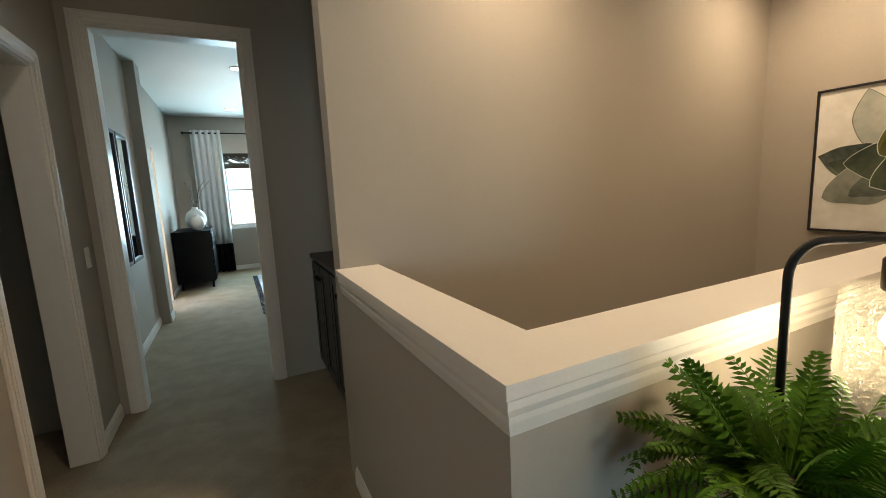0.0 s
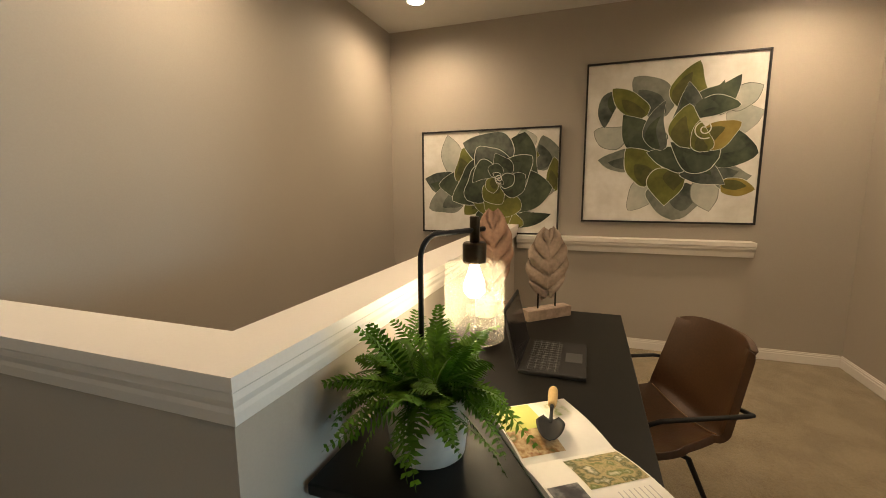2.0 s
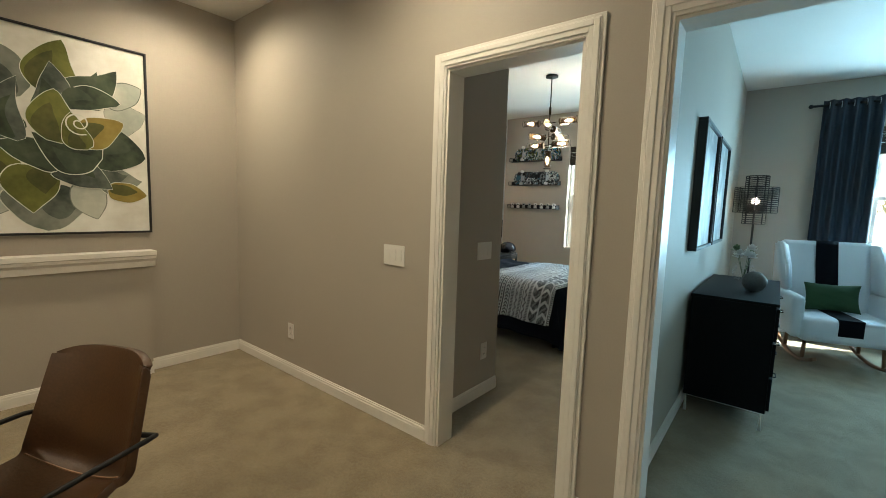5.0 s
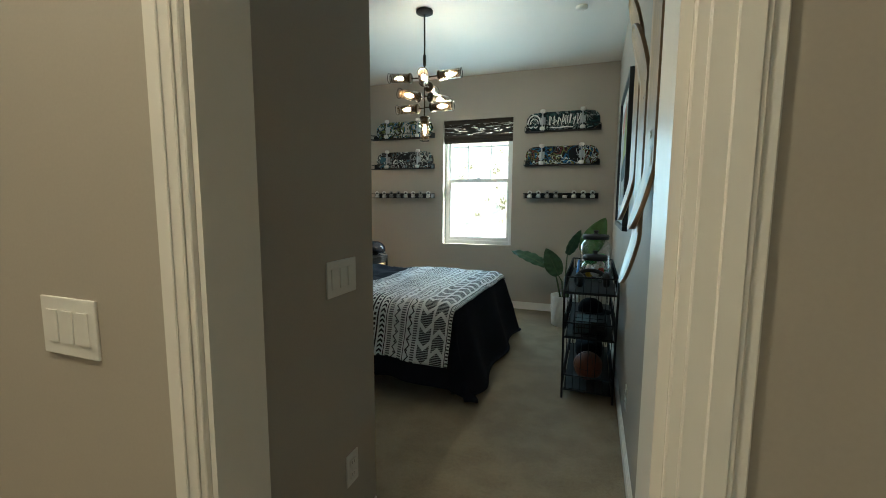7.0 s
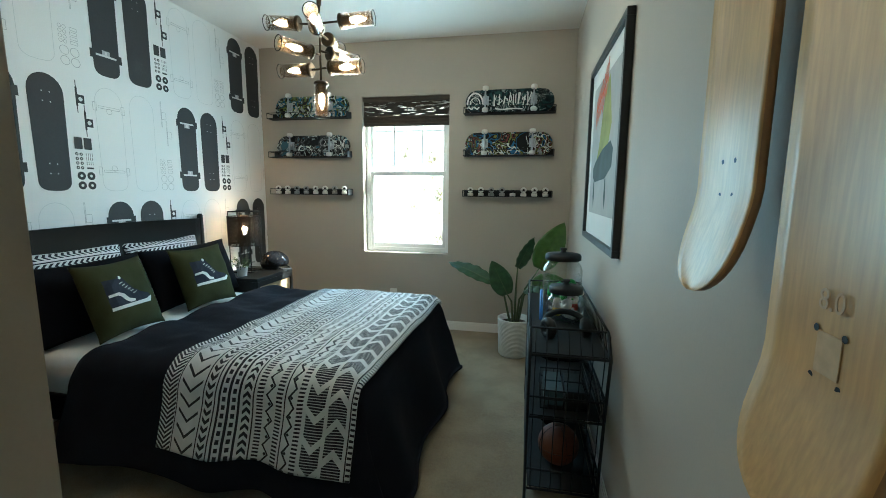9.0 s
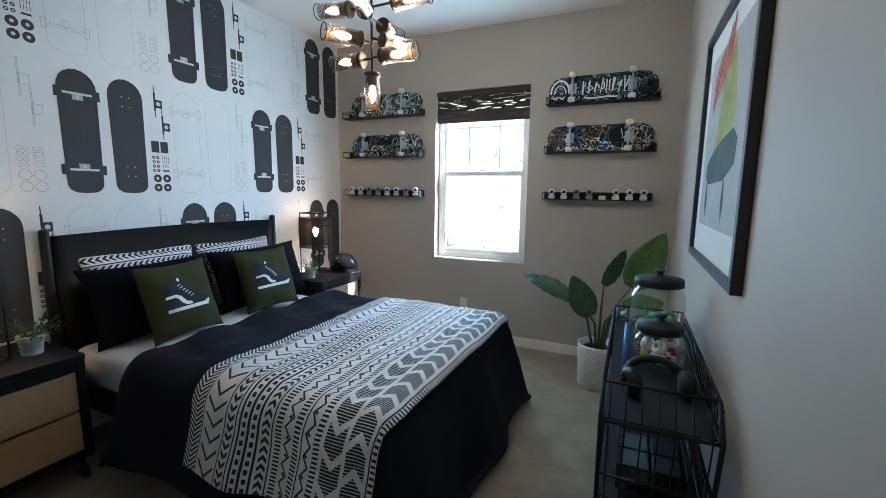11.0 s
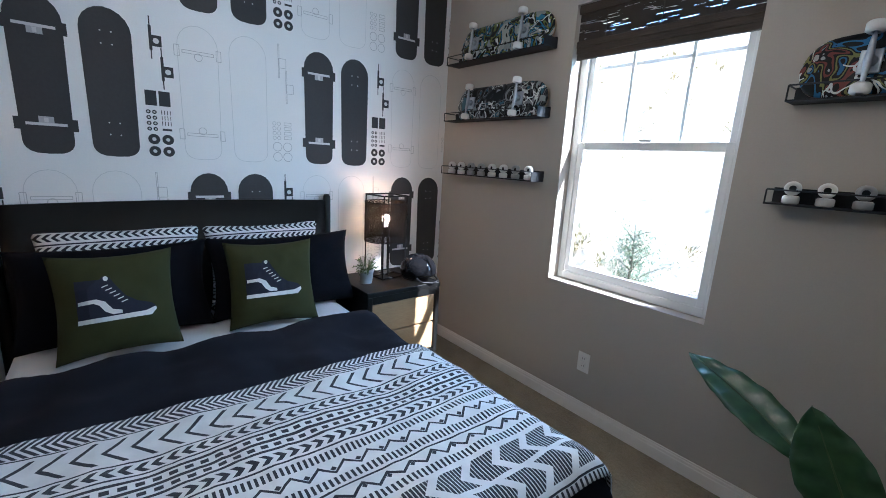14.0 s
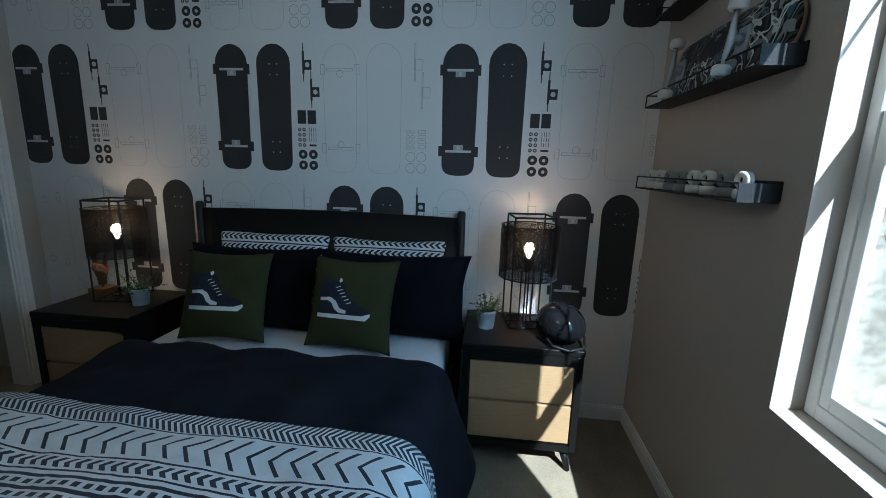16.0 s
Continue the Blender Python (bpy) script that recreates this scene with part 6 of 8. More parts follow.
leaves = [((-0.20, 0.02, 0.60), (-0.41, 0.16, 0.19), 0.46, 0.14, 0.12, (0.2, -0.7, 0.7), M_PADDLE),
          ((-0.06, -0.09, 0.53), (-0.13, 0.02, 0.26), 0.30, 0.18, 0.0, (0.1, -1.0, 0.1), M_PADDLE),
          ((0.015, -0.02, 0.74), (0.12, 0.04, 0.25), 0.29, 0.11, 0.02, (0.5, -0.9, 0.1), M_PADDLE),
          ((0.185, -0.02, 0.74), (0.17, -0.02, 0.36), 0.42, 0.22, 0.0, (-0.1, -1.0, 0.1), M_PADDLE2),
          ((0.14, -0.05, 0.60), (0.21, -0.02, 0.07), 0.26, 0.16, 0.05, (-0.1, -0.9, 0.4), M_PADDLE2),
          ((0.085, -0.12, 0.58), (0.24, -0.22, 0.03), 0.30, 0.12, 0.22, (-0.2, -0.5, 0.8), M_PADDLE)]
for base, d, ln, wd, curl, tw, m in leaves:
    ob = part("leaf", paddle(bmesh.new(), base, d, ln, wd, curl, tw), m, pl, smooth=True)
    solid(ob, 0.0015)
    st = bmesh.new()
    b0 = Vector((base[0] * 0.18, base[1] * 0.18, 0.275))
    b1 = Vector(base)
    mid = b0.lerp(b1, 0.5) + Vector((-base[0] * 0.15, -base[1] * 0.15, 0.06))
    pts = [b0, b0.lerp(mid, 0.5), mid, mid.lerp(b1, 0.6), b1]
    tube(st, pts, [0.010, 0.009, 0.008, 0.006, 0.005], 8)
    part("stalk", st, M_STALK, pl)
    rb = bmesh.new()
    dd = Vector(d).normalized()
    tube(rb, [b1 + dd * ln * k / 8 - Vector((0, 0, curl * ln * (k / 8) ** 2 - 0.003)) for k in range(9)], [0.005 - 0.0005 * k for k in range(9)], 6)
    part("midrib", rb, M_STALK, ob)
cr = thing("closet_rail", "white shelf and hanging rail in the bedroom closet", "closet rail", (-2.07, 0.45, 1.66))
part("board", B(-0.84, 0.84, -0.26, 0.1, 0.06, 0.08, 0.002), M_TRIM, cr)
part("rail", tube(bmesh.new(), [(-0.84, 0, 0), (0.84, 0, 0)], 0.015, 10), M_TRUCK, cr)
# loose cable of the left lamp
o = part("lamp_cord", tube(bmesh.new(), [(-2.93, 1.31, 0.45), (-2.90, 1.29, 0.2), (-2.82, 1.25, 0.03), (-2.66, 1.17, 0.006), (-2.72, 1.09, 0.006), (-2.93, 1.05, 0.006)], 0.003, 6), M_IRON)
tagged(o, "thin black lamp cord trailing to the carpet", "cord")

# ---- loft ----
DZ = 0.66
dk = thing("desk", "black wooden desk standing along the half wall", "desk", (-0.838, -2.015, 0))
part("desktop", B(-0.795, 0.795, -0.385, 0.385, DZ - 0.03, DZ, 0.004), M_BLACK, dk, "black satin wooden top")
for sx in (-1, 1):
    for sy in (-1, 1):
        lg = bmesh.new()
        tube(lg, [(sx * 0.745, sy * 0.335, 0.0), (sx * 0.725, sy * 0.325, DZ - 0.03)], [0.017, 0.026], 12)
        part("leg", lg, M_BLACK, dk)
part("apron", B(-0.70, 0.70, 0.31, 0.33, DZ - 0.10, DZ - 0.031, 0.003), M_BLACK, dk)

# leather chair
M_LEATHER = mat("brown_leather", (0.062, 0.027, 0.009), 0.42, fine=110, amt=0.25, bumps=0.35, coarse=5)
M_STITCH = mat("pale_stitching", (0.3, 0.18, 0.1), 0.8, amt=0.1, bumps=0.0)
chair = thing("desk_chair", "brown leather shell chair with black metal arms", "chair", (-1.03, -1.60, 0), 24)
chair.scale = (0.95, 0.95, 0.89)


def shell(u, v, off=0.0):
    """u: from the seat's front edge up to the top of the back; v: across. The chair faces -y."""
    c = v * 2 - 1
    s = u * 1.0
    if s < 0.46:
        f = s / 0.46
        y, z = -0.24 + 0.42 * f, 0.455 - 0.03 * math.sin(math.pi * f)
        hw = 0.215 + 0.025 * math.sin(math.pi * f)
        ny, nz = 0.0, 1.0
    elif s < 0.60:
        f = (s - 0.46) / 0.14
        a = f * math.pi * 0.42
        y, z = 0.18 + 0.09 * math.sin(a), 0.455 + 0.09 * (1 - math.cos(a))
        hw = 0.225 + 0.01 * f
        ny, nz = -math.sin(a), math.cos(a)
    else:
        f = (s - 0.60) / 0.40
        a = math.pi * 0.42
        y, z = 0.18 + 0.09 * math.sin(a) + 0.10 * f, 0.455 + 0.09 * (1 - math.cos(a)) + 0.36 * f
        hw = 0.235 - 0.025 * f - 0.03 * max(0, f - 0.8)
        ny, nz = -0.97, 0.22
    cup = 0.055 * c * c * (1 if s > 0.3 else 0.5 + s)
    edge = 1 - 0.03 * (abs(c) ** 6) * (1 if u > 0.9 else 0)
    zz = z + nz * (cup + off) - (0.035 * abs(c) ** 4 if u > 0.97 else 0)
    return Vector((c * hw, y + ny * (cup * 1.15 + off), zz))


b = bmesh.new()
grid(b, 40, 18, shell)
so = part("shell", b, M_LEATHER, chair, "brown leather shell seat and back", smooth=True)
solid(so, 0.028, 0.0)
m = so.modifiers.new("round", "BEVEL")
m.width, m.segments, m.limit_method = 0.01, 3, "ANGLE"
b = bmesh.new()
tube(b, [shell(0.50, 0.05 + 0.9 * k / 12, 0.017) for k in range(13)], 0.003, 6)
part("seam", b, M_STITCH, chair)
for sx in (-1, 1):
    b = bmesh.new()
    tube(b, [(sx * 0.20, 0.27, 0.62), (sx * 0.265, 0.27, 0.63), (sx * 0.275, 0.23, 0.635), (sx * 0.275, -0.08, 0.635), (sx * 0.27, -0.12, 0.62), (sx * 0.255, -0.13, 0.57), (sx * 0.22, -0.12, 0.42), (sx * 0.17, -0.10, 0.405)], 0.009, 10)
    part("armrest", b, M_IRON, chair, "bent black metal arm")
    for y0, y1 in ((-0.14, -0.24), (0.12, 0.26)):
        b = bmesh.new()
        tube(b, [(sx * 0.12, y0 * 0.6, 0.40), (sx * 0.16, y0, 0.385), (sx * 0.225, y1, 0.0)], [0.010, 0.011, 0.008], 10)
        part("leg", b, M_IRON, chair)
part("under_frame", B(-0.14, 0.14, -0.11, 0.11, 0.385, 0.405, 0.004), M_IRON, chair)

# desk lamp with a seeded glass shade
def seeded():
    """Clear glass full of small bubbles, which scatter a little of the bulb's light."""
    m, nt, p = node_mat("seeded_glass")
    nt.nodes.remove(p)
    t = nt.nodes.new("ShaderNodeBsdfTransparent")
    d = nt.nodes.new("ShaderNodeBsdfTranslucent")
    d.inputs[0].default_value = (0.95, 0.9, 0.8, 1)
    e = nt.nodes.new("ShaderNodeBsdfDiffuse")
    e.inputs[0].default_value = (0.95, 0.9, 0.8, 1)
    a = nt.nodes.new("ShaderNodeMixShader")
    nt.links.new(d.outputs[0], a.inputs[1])
    nt.links.new(e.outputs[0], a.inputs[2])
    mx = nt.nodes.new("ShaderNodeMixShader")
    nt.links.new(ramp(nt, noise_fac(nt, 130, 3), (0.02, 0.02, 0.02), (0.13, 0.13, 0.13), 0.46, 0.72), mx.inputs[0])
    nt.links.new(t.outputs[0], mx.inputs[1])
    nt.links.new(a.outputs[0], mx.inputs[2])
    nt.links.new(mx.outputs[0], nt.nodes["Material Output"].inputs[0])
    return m


M_SEED = seeded()
dl = thing("desk_lamp", "black arched desk lamp with a lit seeded-glass shade", "lamp", (-0.39, -2.255, DZ))
b = bmesh.new()
lathe(b, [(0.085, 0.0), (0.085, 0.012), (0.08, 0.018), (0.0, 0.019)], 32)
part("base", b, M_IRON, dl)
HX, HY = -0.21, 0.10     # head, from the pole
HEAD = (0, 0, 0.03)
pts = [(0, 0, 0.015), (0, 0, 0.47)]
for k in range(1, 9):
    a = math.pi / 2 * k / 8
    pts.append((HX * 0.28 * (1 - math.cos(a)), HY * 0.28 * (1 - math.cos(a)), 0.47 + 0.065 * math.sin(a)))
pts.append((HX * 1.2, HY * 1.2, 0.535))
part("arm", tube(bmesh.new(), pts, 0.008, 10), M_IRON, dl)
b = bmesh.new()
lathe(b, [(0.016, 0.465), (0.016, 0.545), (0.013, 0.548)], 18, HX, HY)
lathe(b, [(0.036, 0.40), (0.038, 0.405), (0.038, 0.46), (0.033, 0.466)], 24, HX, HY)
part("socket", b, M_BRONZE, dl, loc=HEAD)
b = bmesh.new()
lathe(b, [(0.036, 0.408), (0.085, 0.404), (0.094, 0.395), (0.097, 0.38), (0.097, 0.155), (0.0955, 0.155), (0.0945, 0.38), (0.09, 0.393), (0.036, 0.402)], 48, HX, HY, cap=False)
part("shade", b, M_SEED, dl, "clear seeded-glass cylinder shade", smooth=True, loc=HEAD)
b = bmesh.new()
tube(b, [(HX + 0.097 * math.cos(k * math.pi / 24), HY + 0.097 * math.sin(k * math.pi / 24), 0.155) for k in range(48)], 0.0018, 6, closed=True)
part("shade_lip", b, M_GLASS, dl, loc=HEAD)
sd = bmesh.new()
rnd = random.Random(2)
for k in range(420):
    a, z = rnd.uniform(0, 6.283), rnd.uniform(0.17, 0.385)
    r = rnd.uniform(0.0008, 0.0017)
    p = Vector((HX + 0.0972 * math.cos(a), HY + 0.0972 * math.sin(a), z))
    t1 = Vector((-math.sin(a), math.cos(a), 0)) * r
    t2 = Vector((0, 0, r * 1.3))
    nn = Vector((math.cos(a), math.sin(a), 0)) * r * 0.5
    c = sd.verts.new(p + nn)
    q = [sd.verts.new(p + t1), sd.verts.new(p + t2), sd.verts.new(p - t1), sd.verts.new(p - t2)]
    for i in range(4):
        sd.faces.new((c, q[i], q[(i + 1) % 4]))
tagged(part("glass_seeds", sd, mat("seed_bubbles", (0.85, 0.8, 0.7), 0.15, amt=0.02, bumps=0.0), dl, loc=HEAD), kind="stuff")
b = bmesh.new()
lathe(b, [(0.013, 0.395), (0.02, 0.37), (0.034, 0.33), (0.033, 0.305), (0.018, 0.287), (0.001, 0.283)], 24, HX, HY)
part("bulb", b, glow("bright_warm_bulb", (1.0, 0.80, 0.5), 6), dl, "glowing bulb", loc=HEAD)
bulb_light(-0.60, -2.155, DZ + 0.29, 0.75, 0.035, (1.0, 0.78, 0.45))

# fern in a pale pot
M_FERN = mat("fern_green", (0.062, 0.15, 0.004), 0.6, fine=50, amt=0.5, bumps=0.1, coarse=12, spec=0.2)
M_POTW = mat("pale_stone_pot", (0.60, 0.56, 0.50), 0.7, fine=30, amt=0.15, bumps=0.3, coarse=9)
fe = thing("potted_fern", "lush green fern in a pale stone pot on the desk", "plant", (-0.255, -2.185, DZ))
b = bmesh.new()
lathe(b, [(0.088, 0.0), (0.096, 0.006), (0.112, 0.155), (0.113, 0.17), (0.105, 0.17), (0.101, 0.14), (0.0, 0.137)], 40, cap=False)
part("pot", b, M_POTW, fe, "pale mottled pot", smooth=True)
b = bmesh.new()
lathe(b, [(0.102, 0.137), (0.06, 0.15), (0.0, 0.155)], 20, cap=False)
part("soil", b, M_SOIL, fe)
rnd = random.Random(12)


def frond(bm, az, el, ln, drop):
    d = Vector((math.cos(az), math.sin(az), 0))
    base = Vector((0.03 * math.cos(az), 0.03 * math.sin(az), 0.15))
    pts = []
    n = 18
    twist = rnd.uniform(-0.9, 0.9)
    sway = rnd.uniform(-0.35, 0.35)
    for k in range(n + 1):
        f = k / n
        h = ln * (f * math.cos(el)) * (1 - 0.12 * f)
        z = ln * (f * math.sin(el) - drop * f * f)
        q = base + d * h + Vector((-d.y, d.x, 0)) * (sway * ln * f * f) + Vector((0, 0, z))
        q.y = max(q.y, -0.235)
        q.z = max(q.z, 0.012)
        pts.append(q)
    tube(bm, pts, [0.0018 - 0.00008 * k for k in range(n + 1)], 4)
    for k in range(3, n):
        f = k / n
        t = (pts[k + 1] - pts[k - 1]).normalized()
        s = t.cross(Vector((0, 0, 1)))
        s = s.normalized() if s.length > 1e-3 else Vector((-d.y, d.x, 0))
        up = s.cross(t)
        s = s * math.cos(twist) + up * math.sin(twist)
        up = s.cross(t)
        w = 0.046 * math.sin(math.pi * (0.12 + 0.84 * f)) ** 0.8 * (ln / 0.32)
        for sg in (-1, 1):
            for half in (0,):
                p = pts[k].lerp(pts[k + 1], half)
                dd = s * sg + t * 0.55 + up * 0.12
                leaf_quad(bm, p, dd, up, w * rnd.uniform(0.6, 1.12), 0.0112 * (ln / 0.32), bend=0.3, nseg=2)


for k in range(150):
    az = k * 2.399 + rnd.uniform(-0.2, 0.2)
    el = rnd.uniform(0.15, 1.15)
    ln = rnd.uniform(0.17, 0.315)
    b = bmesh.new()
    frond(b, az, el, ln, rnd.choice((0.22, 0.32, 0.42, 0.5, 0.6, 0.85)) * (1.15 - 0.25 * el))
    part("frond", b, M_FERN, fe)

# leaf sculptures
M_DRIFT = mat("whitewashed_carved_wood", (0.36, 0.27, 0.21), 0.75, fine=45, amt=0.3, bumps=0.5, coarse=10)
M_DRIFT2 = mat("pink_tinted_carved_wood", (0.36, 0.22, 0.155), 0.7, fine=45, amt=0.25, bumps=0.5, coarse=10)


def leaf_sculpture(x, y, rz, h, wd, rise, m, label):
    t = thing("leaf_sculpture", label, "sculpture", (x, y, DZ), rz, group="carved leaf sculptures")
    part("base", B(-0.135, 0.135, -0.035, 0.035, 0.0, 0.055, 0.004), M_DRIFT, t, "pale wooden block")
    for sx in (-0.055, 0.055):
        part("rod", tube(bmesh.new(), [(sx, 0, 0.052), (sx, 0, rise + 0.04)], 0.0045, 8), M_IRON, t)
    b = bmesh.new()
    for side in (1, -1):
        def fn(u, v):
            c = v * 2 - 1
            prof = math.sin(math.pi * (0.04 + 0.93 * u) ** 1.15) ** 0.62 * (1 - 0.25 * u)
            w = wd * 0.60 * prof * (1 + 0.045 * math.sin((u * 8.5 - 2.4) * math.pi + math.pi))
            notch = 0.035 * max(0.0, 1 - abs(c) * 2.2) * max(0.0, 1 - u * 6)
            th = 0.024 * (1 - abs(c) ** 4) ** 0.5 * (0.35 + 0.65 * math.sin(math.pi * min(1, 0.05 + u)))
            groove = 0.026 * max(0.0, math.sin((u * 8.5 - abs(c) * 2.4) * math.pi)) ** 2.4 * min(1, abs(c) * 5)
            mid = 0.010 * max(0.0, 1 - abs(c) * 9)
            return (c * w, side * (max(0.0, th - groove - mid)), rise + notch + h * u + 0.03 * c * c * (u - 0.4))
        grid(b, 72, 28, fn)
    bmesh.ops.remove_doubles(b, verts=b.verts, dist=0.0006)
    bmesh.ops.recalc_face_normals(b, faces=b.faces)
    part("carved_leaf", b, m, t, smooth=True)


leaf_sculpture(-1.475, -2.0, -47, 0.35, 0.25, 0.105, M_DRIFT, "whitewashed carved wooden leaf on a pale block")
leaf_sculpture(-1.45, -2.28, -56, 0.42, 0.22, 0.125, M_DRIFT2, "taller pink-tinted carved wooden leaf on a pale block")

# candle
M_WAX = mat("cream_wax", (0.72, 0.62, 0.42), 0.5, fine=30, amt=0.05, bumps=0.05)
cd = thing("candle", "cream pillar candle on a dark wooden holder", "candle", (-1.08, -2.23, DZ))
b = bmesh.new()
lathe(b, [(0.05, 0.0), (0.052, 0.01), (0.046, 0.10), (0.05, 0.104)], 28)
part("holder", b, M_BRONZE, cd, "dark holder")
b = bmesh.new()
lathe(b, [(0.045, 0.105), (0.045, 0.18), (0.04, 0.188), (0.0, 0.184)], 28, cap=False)
part("wax", b, M_WAX, cd, "cream wax pillar", smooth=True)
part("wick", tube(bmesh.new(), [(0, 0, 0.183), (0.002, 0, 0.197)], 0.001, 5), M_BLACK, cd)

# laptop, hinged at the half-wall side
M_LAP = mat("black_laptop_shell", (0.008, 0.008, 0.009), 0.5, 0.0, fine=200, amt=0.1, bumps=0.05)
M_KEY = mat("dark_key", (0.012, 0.012, 0.013), 0.5, amt=0.1, bumps=0.0)
M_LEG = mat("grey_key_print", (0.45, 0.45, 0.45), 0.6, amt=0.02, bumps=0.0)
lp = thing("laptop", "black laptop standing open on the desk", "laptop", (-0.93, -1.92, DZ))
part("base", B(-0.165, 0.165, -0.115, 0.12, 0.0, 0.017, 0.004), M_LAP, lp)
part("touchpad", B(-0.045, 0.045, 0.045, 0.105, 0.0169, 0.0178, 0.001), mat("touchpad_grey", (0.06, 0.06, 0.062), 0.35, amt=0.05, bumps=0.0), lp)
for r in range(5):
    for c in range(13):
        x, y = -0.15 + c * 0.0235, -0.09 + r * 0.024
        k = part("key", B(x, x + 0.0195, y, y + 0.02, 0.0168, 0.0185, 0.0008), M_KEY, lp)
        part("legend", B(x + 0.006, x + 0.012, y + 0.006, y + 0.009, 0.0184, 0.01875), M_LEG, k)
sc = part("screen_lid", B(-0.165, 0.165, -0.004, 0.004, 0.0, 0.225, 0.003), M_LAP, lp)
sc.matrix_basis = pose(0, -0.118, 0.012, 14, 0, 0)
part("display", B(-0.152, 0.152, 0.0042, 0.005, 0.015, 0.212), mat("dark_display", (0.01, 0.01, 0.012), 0.12, amt=0.02, bumps=0.0), sc)

# open garden book and trowel
M_PAGE = mat("book_page", (0.72, 0.70, 0.66), 0.7, fine=60, amt=0.03, bumps=0.05)
M_COVER = mat("dark_green_cover", (0.03, 0.05, 0.03), 0.5, amt=0.1, bumps=0.1)


def photo_mat(name, cols, scale):
    m, nt, p = node_mat(name)
    f = noise_fac(nt, scale, 6)
    r = nt.nodes.new("ShaderNodeValToRGB")
    es = r.color_ramp.elements
    es[0].position, es[0].color = 0.3, (*cols[0], 1)
    es[1].position, es[1].color = 0.7, (*cols[-1], 1)
    for i, c in enumerate(cols[1:-1]):
        e = es.new(0.3 + 0.4 * (i + 1) / (len(cols) - 1))
        e.color = (*c, 1)
    nt.links.new(f, r.inputs[0])
    nt.links.new(r.outputs[0], p.inputs["Base Color"])
    p.inputs["Roughness"].default_value = 0.35
    return m


PH = [photo_mat("photo_garden_bed", [(0.25, 0.10, 0.03), (0.55, 0.42, 0.25), (0.3, 0.16, 0.06), (0.12, 0.13, 0.03), (0.6, 0.5, 0.35)], 26),
      photo_mat("photo_foliage", [(0.6, 0.58, 0.45), (0.12, 0.16, 0.04), (0.45, 0.36, 0.2), (0.08, 0.1, 0.03), (0.65, 0.6, 0.5)], 30),
      photo_mat("photo_lime_field", [(0.5, 0.52, 0.12), (0.6, 0.62, 0.2)], 12),
      photo_mat("photo_dark_plants", [(0.02, 0.02, 0.025), (0.06, 0.06, 0.07), (0.3, 0.3, 0.3)], 28),
      photo_mat("photo_sprig", [(0.70, 0.68, 0.6), (0.68, 0.66, 0.58), (0.25, 0.35, 0.08)], 40)]
bk = thing("open_book", "open garden book with colour photographs on the desk", "book", (-0.32, -1.835, DZ), 34)
part("cover", B(-0.245, 0.245, -0.128, 0.128, 0.0, 0.005, 0.001), M_COVER, bk)


def page_z(x):
    a = abs(x) / 0.24
    return 0.008 + 0.020 * (math.sin(min(1, a * 1.5) * math.pi / 2)) * (1 - 0.35 * a)


for s in (-1, 1):
    b = bmesh.new()
    for zt in (1, 0):
        grid(b, 14, 2, lambda u, v: (s * 0.24 * u, (v - 0.5) * 0.25, page_z(s * 0.24 * u) if zt else 0.0052))
    bmesh.ops.recalc_face_normals(b, faces=b.faces)
    pg = part("page_block", b, M_PAGE, bk)
    b = bmesh.new()
    for v in (-0.5, 0.5):
        grid(b, 14, 1, lambda u, w: (s * 0.24 * u, v * 0.25, 0.0052 + w * (page_z(s * 0.24 * u) - 0.0052)))
    grid(b, 1, 1, lambda u, w: (s * 0.24, (u - 0.5) * 0.25, 0.0052 + w * (page_z(0.24) - 0.0052)))
    part("page_edges", b, M_PAGE, bk)


def picture(x0, x1, y0, y1, m):
    b = bmesh.new()
    grid(b, 8, 1, lambda u, v: (x0 + (x1 - x0) * u, y0 + (y1 - y0) * v, page_z(x0 + (x1 - x0) * u) + 0.0009))
    part("photograph", b, m, bk)


picture(-0.235, -0.115, -0.12, 0.0, PH[2])
picture(-0.115, -0.02, -0.12, 0.0, PH[0])
picture(-0.235, -0.15, 0.03, 0.10, PH[4])
picture(0.015, 0.13, -0.03, 0.12, PH[1])
picture(0.10, 0.21, -0.12, -0.045, PH[3])
for r in range(7):
    b = bmesh.new()
    grid(b, 4, 1, lambda u, v: (0.15 + 0.07 * u, 0.02 + r * 0.013 + 0.003 * v, page_z(0.15 + 0.07 * u) + 0.001))
    part("text_line", b, M_LEG, bk)
tw = thing("garden_trowel", "small black garden trowel with a pale wooden handle", "trowel", (-0.405, -1.89, DZ + 0.033), 182)
M_HANDLE = mat("pale_ash_handle", (0.55, 0.38, 0.16), 0.45, fine=30, amt=0.15, bumps=0.1, stretch=(1, 8, 8))
b = bmesh.new()
tube(b, [(0.075, 0, 0.016), (0.085, 0, 0.016), (0.12, 0, 0.017), (0.165, 0, 0.017), (0.178, 0, 0.016), (0.182, 0, 0.016)], [0.010, 0.012, 0.0145, 0.014, 0.011, 0.004], 14)
part("handle", b, M_HANDLE, tw, "pale wooden handle")
part("neck", tube(bmesh.new(), [(0.08, 0, 0.016), (0.05, 0, 0.016), (0.02, 0, 0.006), (0.0, 0, 0.005)], [0.006, 0.005, 0.005, 0.004], 10), M_IRON, tw)
b = bmesh.new()
grid(b, 12, 8, lambda u, v: (0.02 - 0.10 * u, (v - 0.5) * 0.078 * (1 - u ** 2.4) ** 0.6 * min(1, 0.55 + 2 * u), 0.004 + 0.012 * (v * 2 - 1) ** 2 * (1 - u)))
